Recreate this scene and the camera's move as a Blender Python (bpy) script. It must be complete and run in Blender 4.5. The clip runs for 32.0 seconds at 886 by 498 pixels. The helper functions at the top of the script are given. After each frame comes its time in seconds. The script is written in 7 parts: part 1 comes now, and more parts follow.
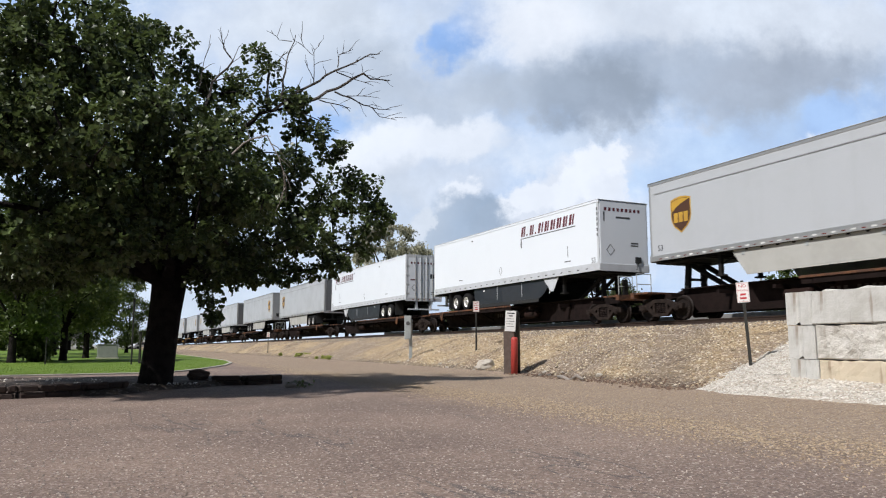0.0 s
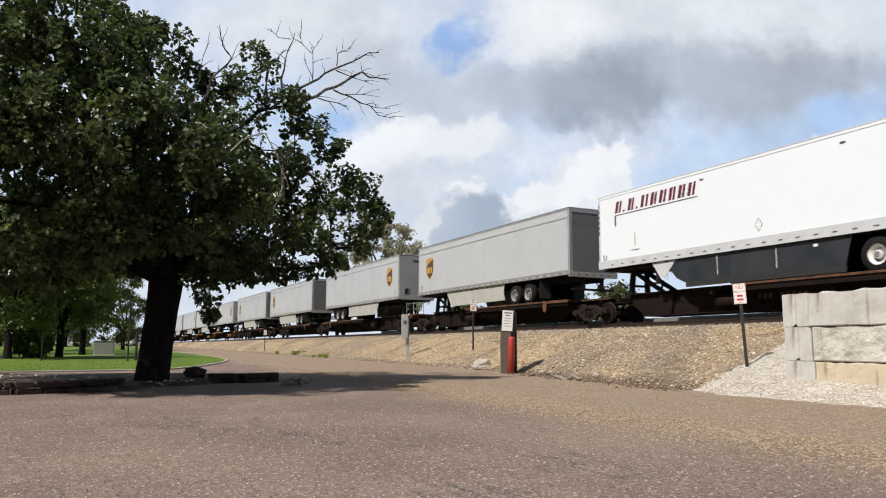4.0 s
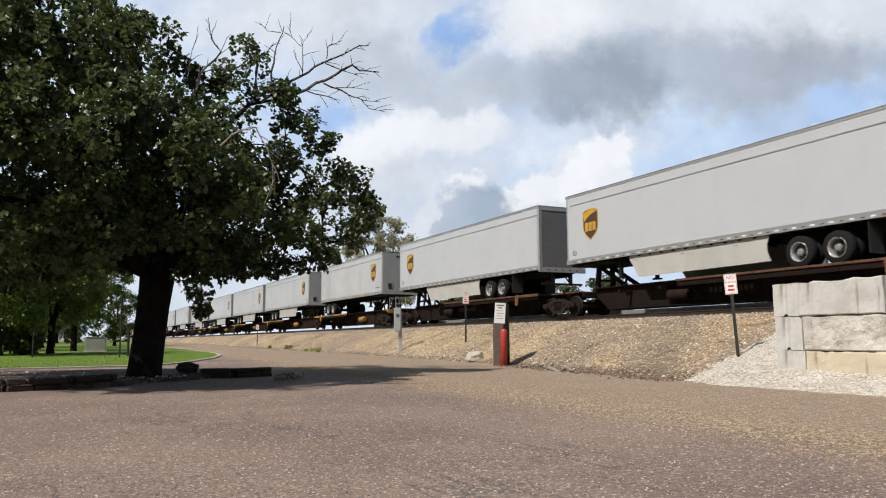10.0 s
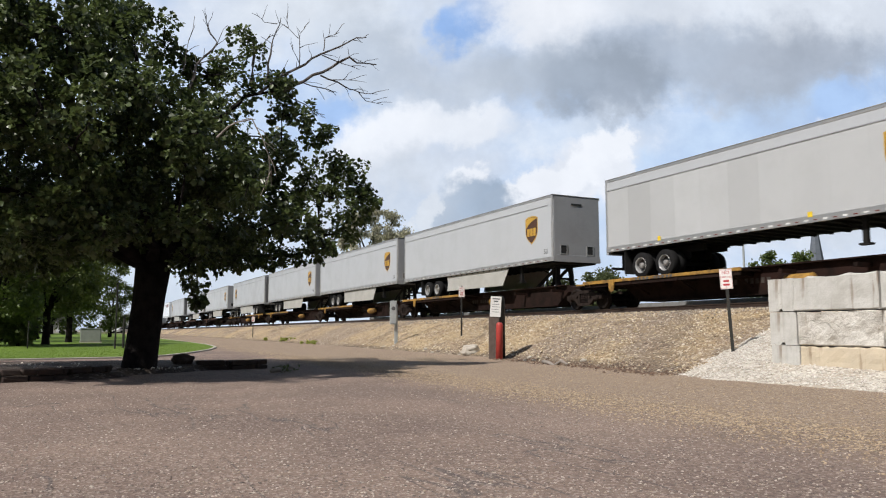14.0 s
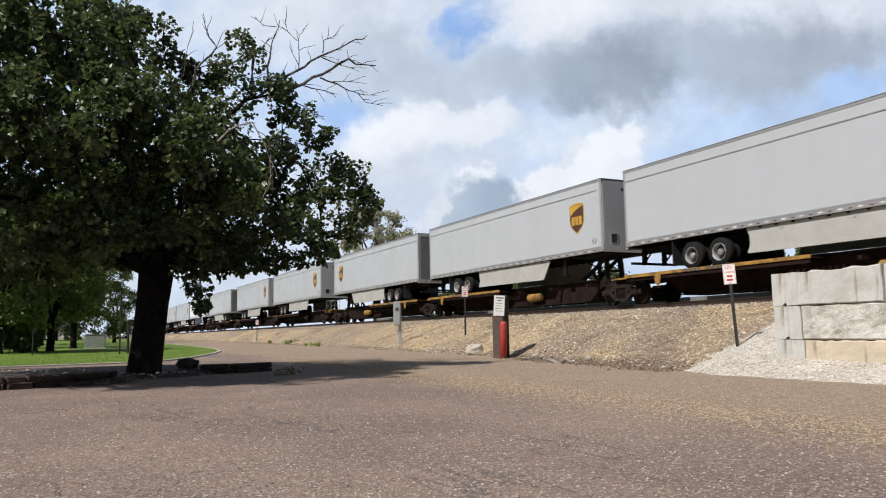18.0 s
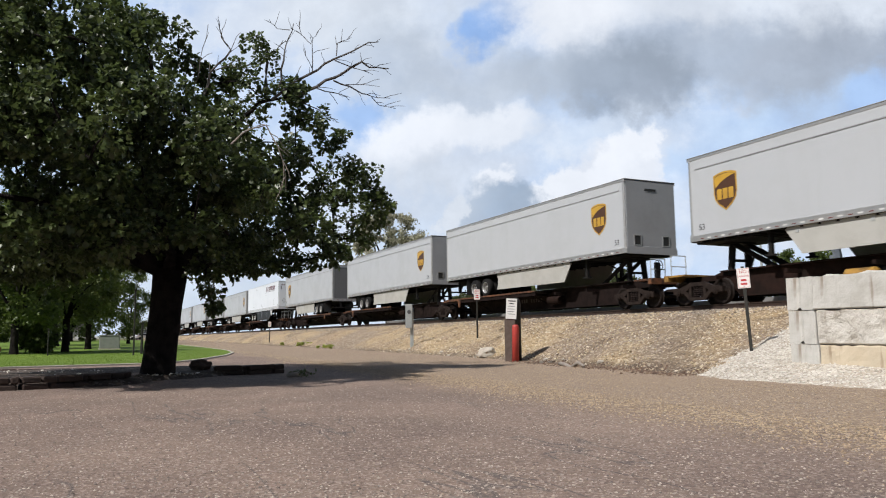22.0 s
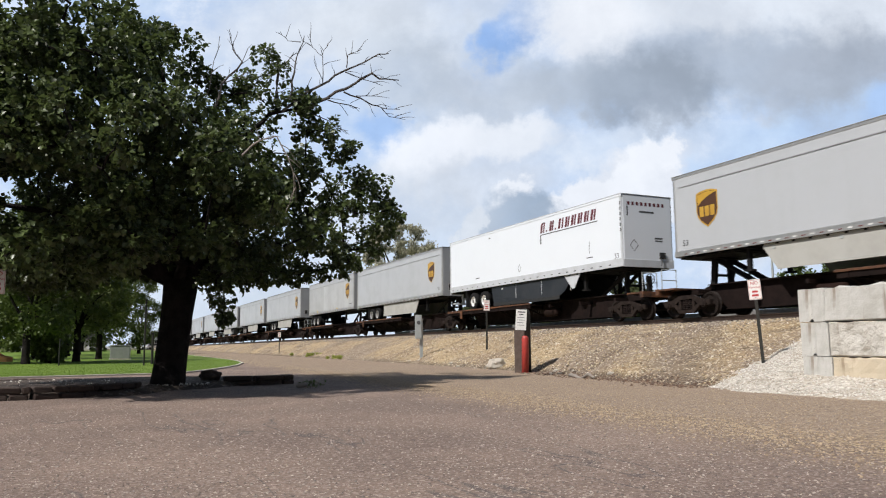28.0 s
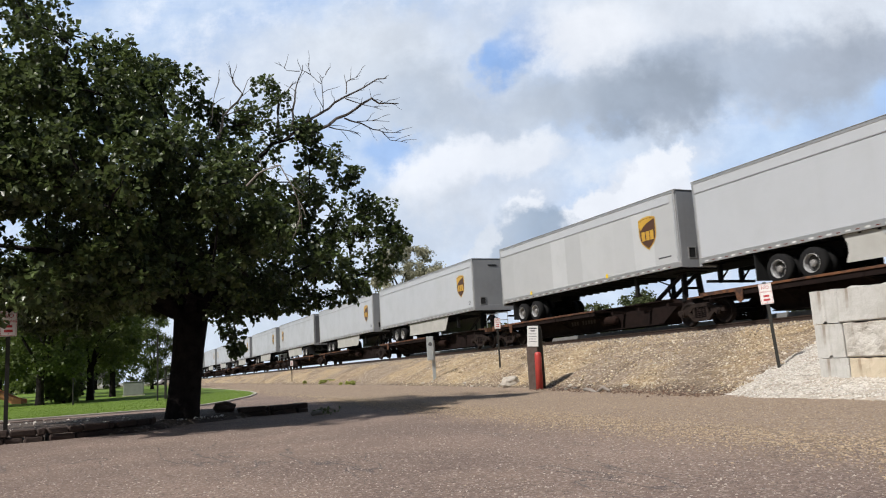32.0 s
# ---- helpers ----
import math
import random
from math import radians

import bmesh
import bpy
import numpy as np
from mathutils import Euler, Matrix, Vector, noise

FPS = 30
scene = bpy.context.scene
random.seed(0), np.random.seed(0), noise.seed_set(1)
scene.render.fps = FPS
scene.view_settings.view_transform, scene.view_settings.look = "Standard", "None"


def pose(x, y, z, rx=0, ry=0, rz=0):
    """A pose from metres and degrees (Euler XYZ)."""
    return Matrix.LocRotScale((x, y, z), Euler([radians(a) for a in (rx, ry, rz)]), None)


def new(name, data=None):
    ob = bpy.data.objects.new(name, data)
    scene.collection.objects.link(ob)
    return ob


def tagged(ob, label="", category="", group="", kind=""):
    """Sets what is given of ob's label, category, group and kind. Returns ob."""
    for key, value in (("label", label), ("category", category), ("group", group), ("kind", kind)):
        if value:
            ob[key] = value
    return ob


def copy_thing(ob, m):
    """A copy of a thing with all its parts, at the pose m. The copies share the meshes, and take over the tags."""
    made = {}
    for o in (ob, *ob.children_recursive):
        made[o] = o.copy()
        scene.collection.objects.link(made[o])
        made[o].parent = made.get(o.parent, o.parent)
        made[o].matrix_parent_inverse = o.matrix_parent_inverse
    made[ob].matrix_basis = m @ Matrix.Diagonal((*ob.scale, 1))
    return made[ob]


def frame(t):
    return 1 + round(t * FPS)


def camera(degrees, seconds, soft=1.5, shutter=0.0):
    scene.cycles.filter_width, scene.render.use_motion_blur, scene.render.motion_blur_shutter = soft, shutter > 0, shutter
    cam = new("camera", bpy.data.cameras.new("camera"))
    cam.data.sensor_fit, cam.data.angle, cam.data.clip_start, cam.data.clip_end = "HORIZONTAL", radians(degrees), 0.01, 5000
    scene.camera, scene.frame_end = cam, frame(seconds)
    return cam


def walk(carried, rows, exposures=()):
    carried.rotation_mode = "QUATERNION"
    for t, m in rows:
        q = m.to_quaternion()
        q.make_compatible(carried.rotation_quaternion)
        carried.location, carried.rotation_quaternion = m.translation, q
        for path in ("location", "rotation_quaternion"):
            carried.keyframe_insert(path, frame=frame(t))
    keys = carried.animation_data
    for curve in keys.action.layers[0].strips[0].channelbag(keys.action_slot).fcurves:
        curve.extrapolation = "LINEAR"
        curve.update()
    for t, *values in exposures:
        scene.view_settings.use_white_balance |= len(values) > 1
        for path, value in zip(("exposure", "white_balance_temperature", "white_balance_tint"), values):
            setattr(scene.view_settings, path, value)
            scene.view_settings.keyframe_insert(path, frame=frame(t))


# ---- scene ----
# ---- camera and its way ----
EYE = 0.95
PATH = [
    (0, 64.33, 7.20, 0.00), (0.5, 63.86, 7.18, -0.73), (1, 63.72, 7.20, -0.84), (1.5, 63.87, 7.31, -0.71),
    (2, 64.16, 7.11, -0.55), (2.5, 64.16, 7.34, -0.49), (3, 64.25, 7.26, -0.89), (3.5, 64.12, 7.18, -0.64),
    (5.5, 64.47, 7.16, 0.11), (6, 64.81, 7.26, 0.12), (6.5, 65.16, 7.27, 0.04), (7, 64.98, 7.26, 0.14),
    (7.5, 65.10, 7.17, 0.12), (8, 65.08, 7.04, 0.26), (8.5, 64.68, 6.97, 0.59), (9, 64.44, 7.07, 0.73),
    (9.5, 64.04, 7.06, 0.48), (10, 63.55, 6.61, 0.14), (10.5, 63.37, 6.57, -0.40), (11, 63.35, 6.55, -0.49),
    (11.5, 63.43, 6.38, -0.35), (12, 63.52, 6.22, -0.25), (12.5, 63.61, 6.07, -0.22), (13, 63.60, 6.03, -0.03),
    (13.5, 63.53, 6.16, 0.14), (14, 63.23, 6.10, -0.17), (14.5, 63.14, 6.02, -0.18), (16.5, 63.53, 6.04, 0.64),
    (17, 63.46, 6.06, 0.31), (17.5, 63.63, 5.99, 0.70), (18, 63.52, 6.10, 0.78), (18.5, 63.44, 6.12, 0.31),
    (19, 63.62, 5.92, 0.13), (19.5, 63.80, 5.79, 0.10), (20, 63.99, 5.98, 0.06), (20.5, 64.09, 6.06, 0.54),
    (21, 64.12, 6.08, 0.52), (21.5, 64.36, 6.21, 0.46), (22, 64.42, 6.32, 0.48), (22.5, 64.42, 6.39, 0.29),
    (23, 64.57, 6.43, 0.49), (23.5, 64.79, 6.28, 0.55), (24, 64.82, 6.19, 0.83), (24.5, 64.98, 6.38, 0.87),
    (26.5, 65.38, 6.65, 1.62), (27, 65.40, 6.69, 1.56), (27.5, 65.59, 6.94, 1.23), (28, 65.13, 7.14, 0.33),
    (28.5, 66.53, 7.13, 0.40), (29, 65.70, 7.63, 1.03), (29.5, 65.72, 7.84, 1.99), (30, 65.72, 8.01, 1.99),
    (30.5, 65.74, 8.11, 0.88), (31, 65.83, 8.32, 1.61), (31.5, 66.01, 8.56, 2.58), (32, 66.08, 8.70, 3.13),
]
cam = camera(60.5, 32.0, soft=1.1, shutter=0.2)
BALANCE = [(0.0, 0.0, 6270, 10), (0.6, 0.0, 6500, 10), (1.0, 0.0, 6660, 10), (2.0, 0.0, 6710, 10), (8.0, 0.0, 6720, 10), (11.0, 0.0, 6600, 10), (16.0, 0.0, 6470, 10), (24.0, 0.0, 6440, 10), (32.0, 0.0, 6470, 10)]
walk(cam, [(t, pose(0, 0, EYE, 90 + pitch, roll, yaw)) for t, yaw, pitch, roll in PATH], BALANCE)

# ---- daylight ----
SUN_WAY = Vector((-0.24, 0.87, -1.0)).normalized()
sun = new("sun", bpy.data.lights.new("sun", "SUN"))
sun.data.energy, sun.data.angle, sun.data.color = 5.35, radians(0.6), (1.0, 0.962, 0.915)
sun.matrix_world = Matrix.Translation((0, 0, 60)) @ SUN_WAY.to_track_quat("-Z", "Y").to_matrix().to_4x4()
world = bpy.data.worlds.new("sky")
scene.world = world
world.use_nodes = True
wn = world.node_tree.nodes
sky = wn.new("ShaderNodeTexSky")
sky.sky_type, sky.sun_disc = "NISHITA", False
sky.sun_elevation = math.asin(-SUN_WAY.z)
sky.sun_rotation = math.atan2(-SUN_WAY.x, -SUN_WAY.y)
sky.dust_density, sky.air_density = 1.5, 1.0
world.node_tree.links.new(sky.outputs[0], wn["Background"].inputs[0])
wn["Background"].inputs[1].default_value = 0.05
scene.view_settings.exposure = 0.0


# ---- materials ----
class Nodes:
    """Short names for building a node tree."""

    def __init__(self, name):
        self.mat = bpy.data.materials.new(name)
        self.mat.use_nodes = True
        self.tree = self.mat.node_tree
        self.bsdf = self.tree.nodes["Principled BSDF"]
        self.out = self.tree.nodes["Material Output"]

    def add(self, kind):
        return self.tree.nodes.new("ShaderNode" + kind)

    def link(self, a, b):
        self.tree.links.new(a, b)

    def put(self, socket, v):
        if isinstance(v, (int, float)):
            socket.default_value = v
        elif isinstance(v, (tuple, list)):
            socket.default_value = (*v, 1.0) if len(v) == 3 and len(socket.default_value) == 4 else v
        else:
            self.link(v, socket)

    def math(self, op, a, b=0.0, c=0.0):
        n = self.add("Math")
        n.operation = op
        for s, v in zip(n.inputs, (a, b, c)):
            self.put(s, v)
        return n.outputs[0]

    def mix(self, f, a, b):
        n = self.add("MixRGB")
        for s, v in zip(n.inputs, (f, a, b)):
            self.put(s, v)
        return n.outputs[0]

    def noise(self, coord, scale, detail=4.0, rough=0.6, stretch=None):
        if stretch:
            m = self.add("Mapping")
            m.inputs["Scale"].default_value = stretch
            self.link(coord, m.inputs[0])
            coord = m.outputs[0]
        n = self.add("TexNoise")
        n.inputs["Scale"].default_value, n.inputs["Detail"].default_value, n.inputs["Roughness"].default_value = scale, detail, rough
        self.link(coord, n.inputs["Vector"])
        return n.outputs["Fac"]

    def step(self, v, lo, hi, a=0.0, b=1.0):
        n = self.add("MapRange")
        n.interpolation_type = "SMOOTHSTEP"
        for s, x in zip(n.inputs, (v, lo, hi, a, b)):
            self.put(s, x)
        return n.outputs[0]

    def coord(self, which="Object"):
        return self.add("TexCoord").outputs[which]

    def bump(self, height, strength, distance):
        n = self.add("Bump")
        n.inputs["Strength"].default_value, n.inputs["Distance"].default_value = strength, distance
        self.link(height, n.inputs["Height"])
        self.link(n.outputs[0], self.bsdf.inputs["Normal"])


def surface(name, base, second, rough=0.6, metal=0.0, scale=3.0, fine=40.0, amount=0.5, bump=0.15, depth=0.01, streak=None, per_piece=0.0, spec=0.5, drips=None):
    """A paint, metal or stone: two colours in large stains, fine grain, relief, streaks that run down."""
    n = Nodes(name)
    c = n.coord()
    stain = n.step(n.noise(c, scale, 5, 0.65), 0.38, 0.68)
    grain = n.noise(c, fine, 3, 0.7)
    col = n.mix(n.math("MULTIPLY", stain, amount), base, second)
    if streak:
        run = n.step(n.noise(c, 1.0, 4, 0.6, streak), 0.5, 0.75)
        col = n.mix(n.math("MULTIPLY", run, 0.55 * amount), col, second)
    if drips:
        run = n.math("MULTIPLY", n.step(n.noise(c, 1.0, 3, 0.5, (6.5, 6.5, 0.55)), 0.56, 0.70), n.step(n.noise(c, 1.1, 3, 0.6), 0.40, 0.60))
        col = n.mix(n.math("MULTIPLY", run, 0.75), col, drips)
        pock = n.step(n.noise(c, 15.0, 3, 0.6), 0.66, 0.74, 0.0, 0.6)
        col = n.mix(pock, col, tuple(0.5 * v for v in second))
    dark = tuple(0.72 * v for v in base)
    col = n.mix(n.step(grain, 0.45, 0.8, 0.0, 0.35), col, dark)
    if per_piece:
        r = n.add("ObjectInfo").outputs["Random"]
        col = n.mix(n.math("MULTIPLY", r, per_piece), col, second)
    n.link(col, n.bsdf.inputs["Base Color"])
    n.put(n.bsdf.inputs["Roughness"], n.math("MULTIPLY_ADD", stain, 0.18, rough - 0.07))
    n.bsdf.inputs["Metallic"].default_value = metal
    n.bsdf.inputs["Specular IOR Level"].default_value = spec
    if bump:
        n.bump(n.math("ADD", grain, n.math("MULTIPLY", stain, 0.5)), bump, depth)
    return n.mat


def stones(name, colours, rough=0.9):
    """Loose stones: a colour for each stone."""
    n = Nodes(name)
    r = n.add("NewGeometry").outputs["Random Per Island"]
    ramp = n.add("ValToRGB")
    ramp.color_ramp.interpolation = "LINEAR"
    while len(ramp.color_ramp.elements) < len(colours):
        ramp.color_ramp.elements.new(0.5)
    for k, (e, col) in enumerate(zip(ramp.color_ramp.elements, colours)):
        e.position, e.color = k / (len(colours) - 1), (*col, 1)
    n.link(r, ramp.inputs[0])
    grain = n.noise(n.coord(), 30, 4, 0.7)
    n.link(n.mix(n.step(grain, 0.4, 0.8, 0, 0.35), ramp.outputs[0], (0.12, 0.10, 0.08)), n.bsdf.inputs["Base Color"])
    n.bsdf.inputs["Roughness"].default_value = rough
    n.bump(grain, 0.4, 0.01)
    return n.mat


def leaves(name, dark, light, gloss=0.45, through_it=0.3):
    """Foliage: every leaf a little different, some light passing through."""
    n = Nodes(name)
    r = n.add("NewGeometry").outputs["Random Per Island"]
    big = n.noise(n.coord(), 0.9, 3, 0.6)
    f = n.math("ADD", n.math("MULTIPLY", r, 0.65), n.math("MULTIPLY", n.step(big, 0.35, 0.7), 0.35))
    col = n.mix(f, dark, light)
    n.link(col, n.bsdf.inputs["Base Color"])
    n.bsdf.inputs["Roughness"].default_value = gloss
    n.bsdf.inputs["Specular IOR Level"].default_value = 0.42
    tr = n.add("BsdfTranslucent")
    n.link(n.mix(0.5, col, tuple(1.6 * v for v in light)), tr.inputs[0])
    mx = n.add("MixShader")
    mx.inputs[0].default_value = through_it
    n.link(n.bsdf.outputs[0], mx.inputs[1])
    n.link(tr.outputs[0], mx.inputs[2])
    n.link(mx.outputs[0], n.out.inputs[0])
    return n.mat


def ground_mix(name, a, b, c_speck, speck_scale, stain_scale, bump, patch=None, chip=0.6):
    """Ground: two earth colours in stains and a speckle of small chips."""
    n = Nodes(name)
    c = n.coord()
    stain = n.step(n.noise(c, stain_scale, 6, 0.65), 0.35, 0.7)
    fine = n.noise(c, speck_scale, 2, 0.5)
    v = n.add("TexVoronoi")
    v.inputs["Scale"].default_value = speck_scale
    n.link(c, v.inputs["Vector"])
    hue = n.add("SeparateColor")
    n.link(v.outputs["Color"], hue.inputs[0])
    col = n.mix(stain, a, b)
    if patch:
        col = patch(n, c, col)
    lit = n.add("Gamma")
    n.link(col, lit.inputs[0])
    lit.inputs[1].default_value = 0.5
    col = n.mix(n.step(hue.outputs[0], 0.62, 1.0, 0, chip), col, n.mix(0.45, lit.outputs[0], c_speck))
    col = n.mix(n.step(hue.outputs[1], 0.55, 1.0, 0, chip), col, n.mix(0.7, col, (0.02, 0.015, 0.012)))
    n.link(col, n.bsdf.inputs["Base Color"])
    n.bsdf.inputs["Roughness"].default_value = 0.92
    n.bsdf.inputs["Specular IOR Level"].default_value = 0.25
    n.bump(n.math("ADD", v.outputs["Distance"], fine), bump, 0.02)
    return n.mat


def bank_patches(n, c, col):
    """Grey worn slips and dark earth between the yellow gravel, damp soil along the foot."""
    s = n.add("SeparateXYZ")
    n.link(c, s.inputs[0])
    # a dark slip of earth part-way up, wet leaf litter along the foot
    away = n.math("ADD", n.math("ABSOLUTE", n.math("MULTIPLY_ADD", s.outputs[1], 0.8, n.math("ADD", s.outputs[0], 4.4))), n.math("MULTIPLY_ADD", n.noise(c, 0.8, 5, 0.7), 3.0, -1.5))
    col = n.mix(n.step(away, 0.3, 1.9, 0.65, 0.0), col, (0.125, 0.094, 0.072))
    low = n.math("ADD", s.outputs[2], n.math("MULTIPLY_ADD", n.noise(c, 1.1, 5, 0.7), 0.5, -0.25))
    col = n.mix(n.step(low, 0.02, 0.20, 0.85, 0.0), col, (0.085, 0.060, 0.042))
    big = n.noise(c, 0.22, 5, 0.62)
    col = n.mix(n.step(big, 0.47, 0.60, 0.0, 0.8), col, (0.19, 0.145, 0.11))
    mid = n.noise(c, 0.9, 4, 0.7, (1.0, 0.6, 1.0))
    col = n.mix(n.step(mid, 0.53, 0.64, 0.0, 0.75), col, (0.13, 0.09, 0.06))
    return n.mix(n.step(n.noise(c, 1.3, 5, 0.7), 0.58, 0.72, 0.0, 0.7), col, (0.42, 0.33, 0.19))


def loose_gravel(n, c, col):
    """Tan loose chips swept to the edge of the drive, two worn wheel lanes, a few tar seams."""
    s = n.add("SeparateXYZ")
    n.link(c, s.inputs[0])
    x, y = s.outputs[0], s.outputs[1]
    wob = n.noise(c, 0.45, 5, 0.65)
    edge = n.math("ADD", n.math("MULTIPLY_ADD", x, 0.045, y), n.math("MULTIPLY_ADD", wob, 1.5, -0.75))
    v = n.add("TexVoronoi")
    v.inputs["Scale"].default_value = 24.0
    n.link(c, v.inputs["Vector"])
    cell = n.add("SeparateColor")
    n.link(v.outputs["Color"], cell.inputs[0])
    stone = n.mix(n.step(cell.outputs[0], 0.35, 0.95), (0.18, 0.13, 0.08), (0.57, 0.43, 0.26))
    # dusty worn lane next to the bank
    dust = n.math("MULTIPLY", n.step(edge, 5.9, 7.0), n.step(n.noise(c, 2.2, 4, 0.7), 0.3, 0.6, 0.45, 0.85))
    col = n.mix(dust, col, (0.275, 0.205, 0.145))
    # ridge of swept chips, denser in the middle
    ridge = n.step(n.math("ABSOLUTE", n.math("ADD", edge, -6.25)), 0.15, 1.0, 0.85, 0.28)
    away = n.math("MULTIPLY", n.step(edge, 4.6, 5.5), ridge)
    col = n.mix(n.math("MULTIPLY", away, n.step(cell.outputs[1], 0.25, 0.55)), col, stone)
    seam = n.noise(c, 0.55, 3, 0.55, (0.35, 1.6, 1.0))
    line = n.step(n.math("ABSOLUTE", n.math("ADD", seam, -0.5)), 0.0, 0.011, 0.6, 0.0)
    few = n.step(n.noise(c, 0.22, 3, 0.6), 0.47, 0.58)
    return n.mix(n.math("MULTIPLY", line, n.math("MULTIPLY", few, n.step(edge, 4.6, 5.4, 1, 0))), col, (0.06, 0.058, 0.06))


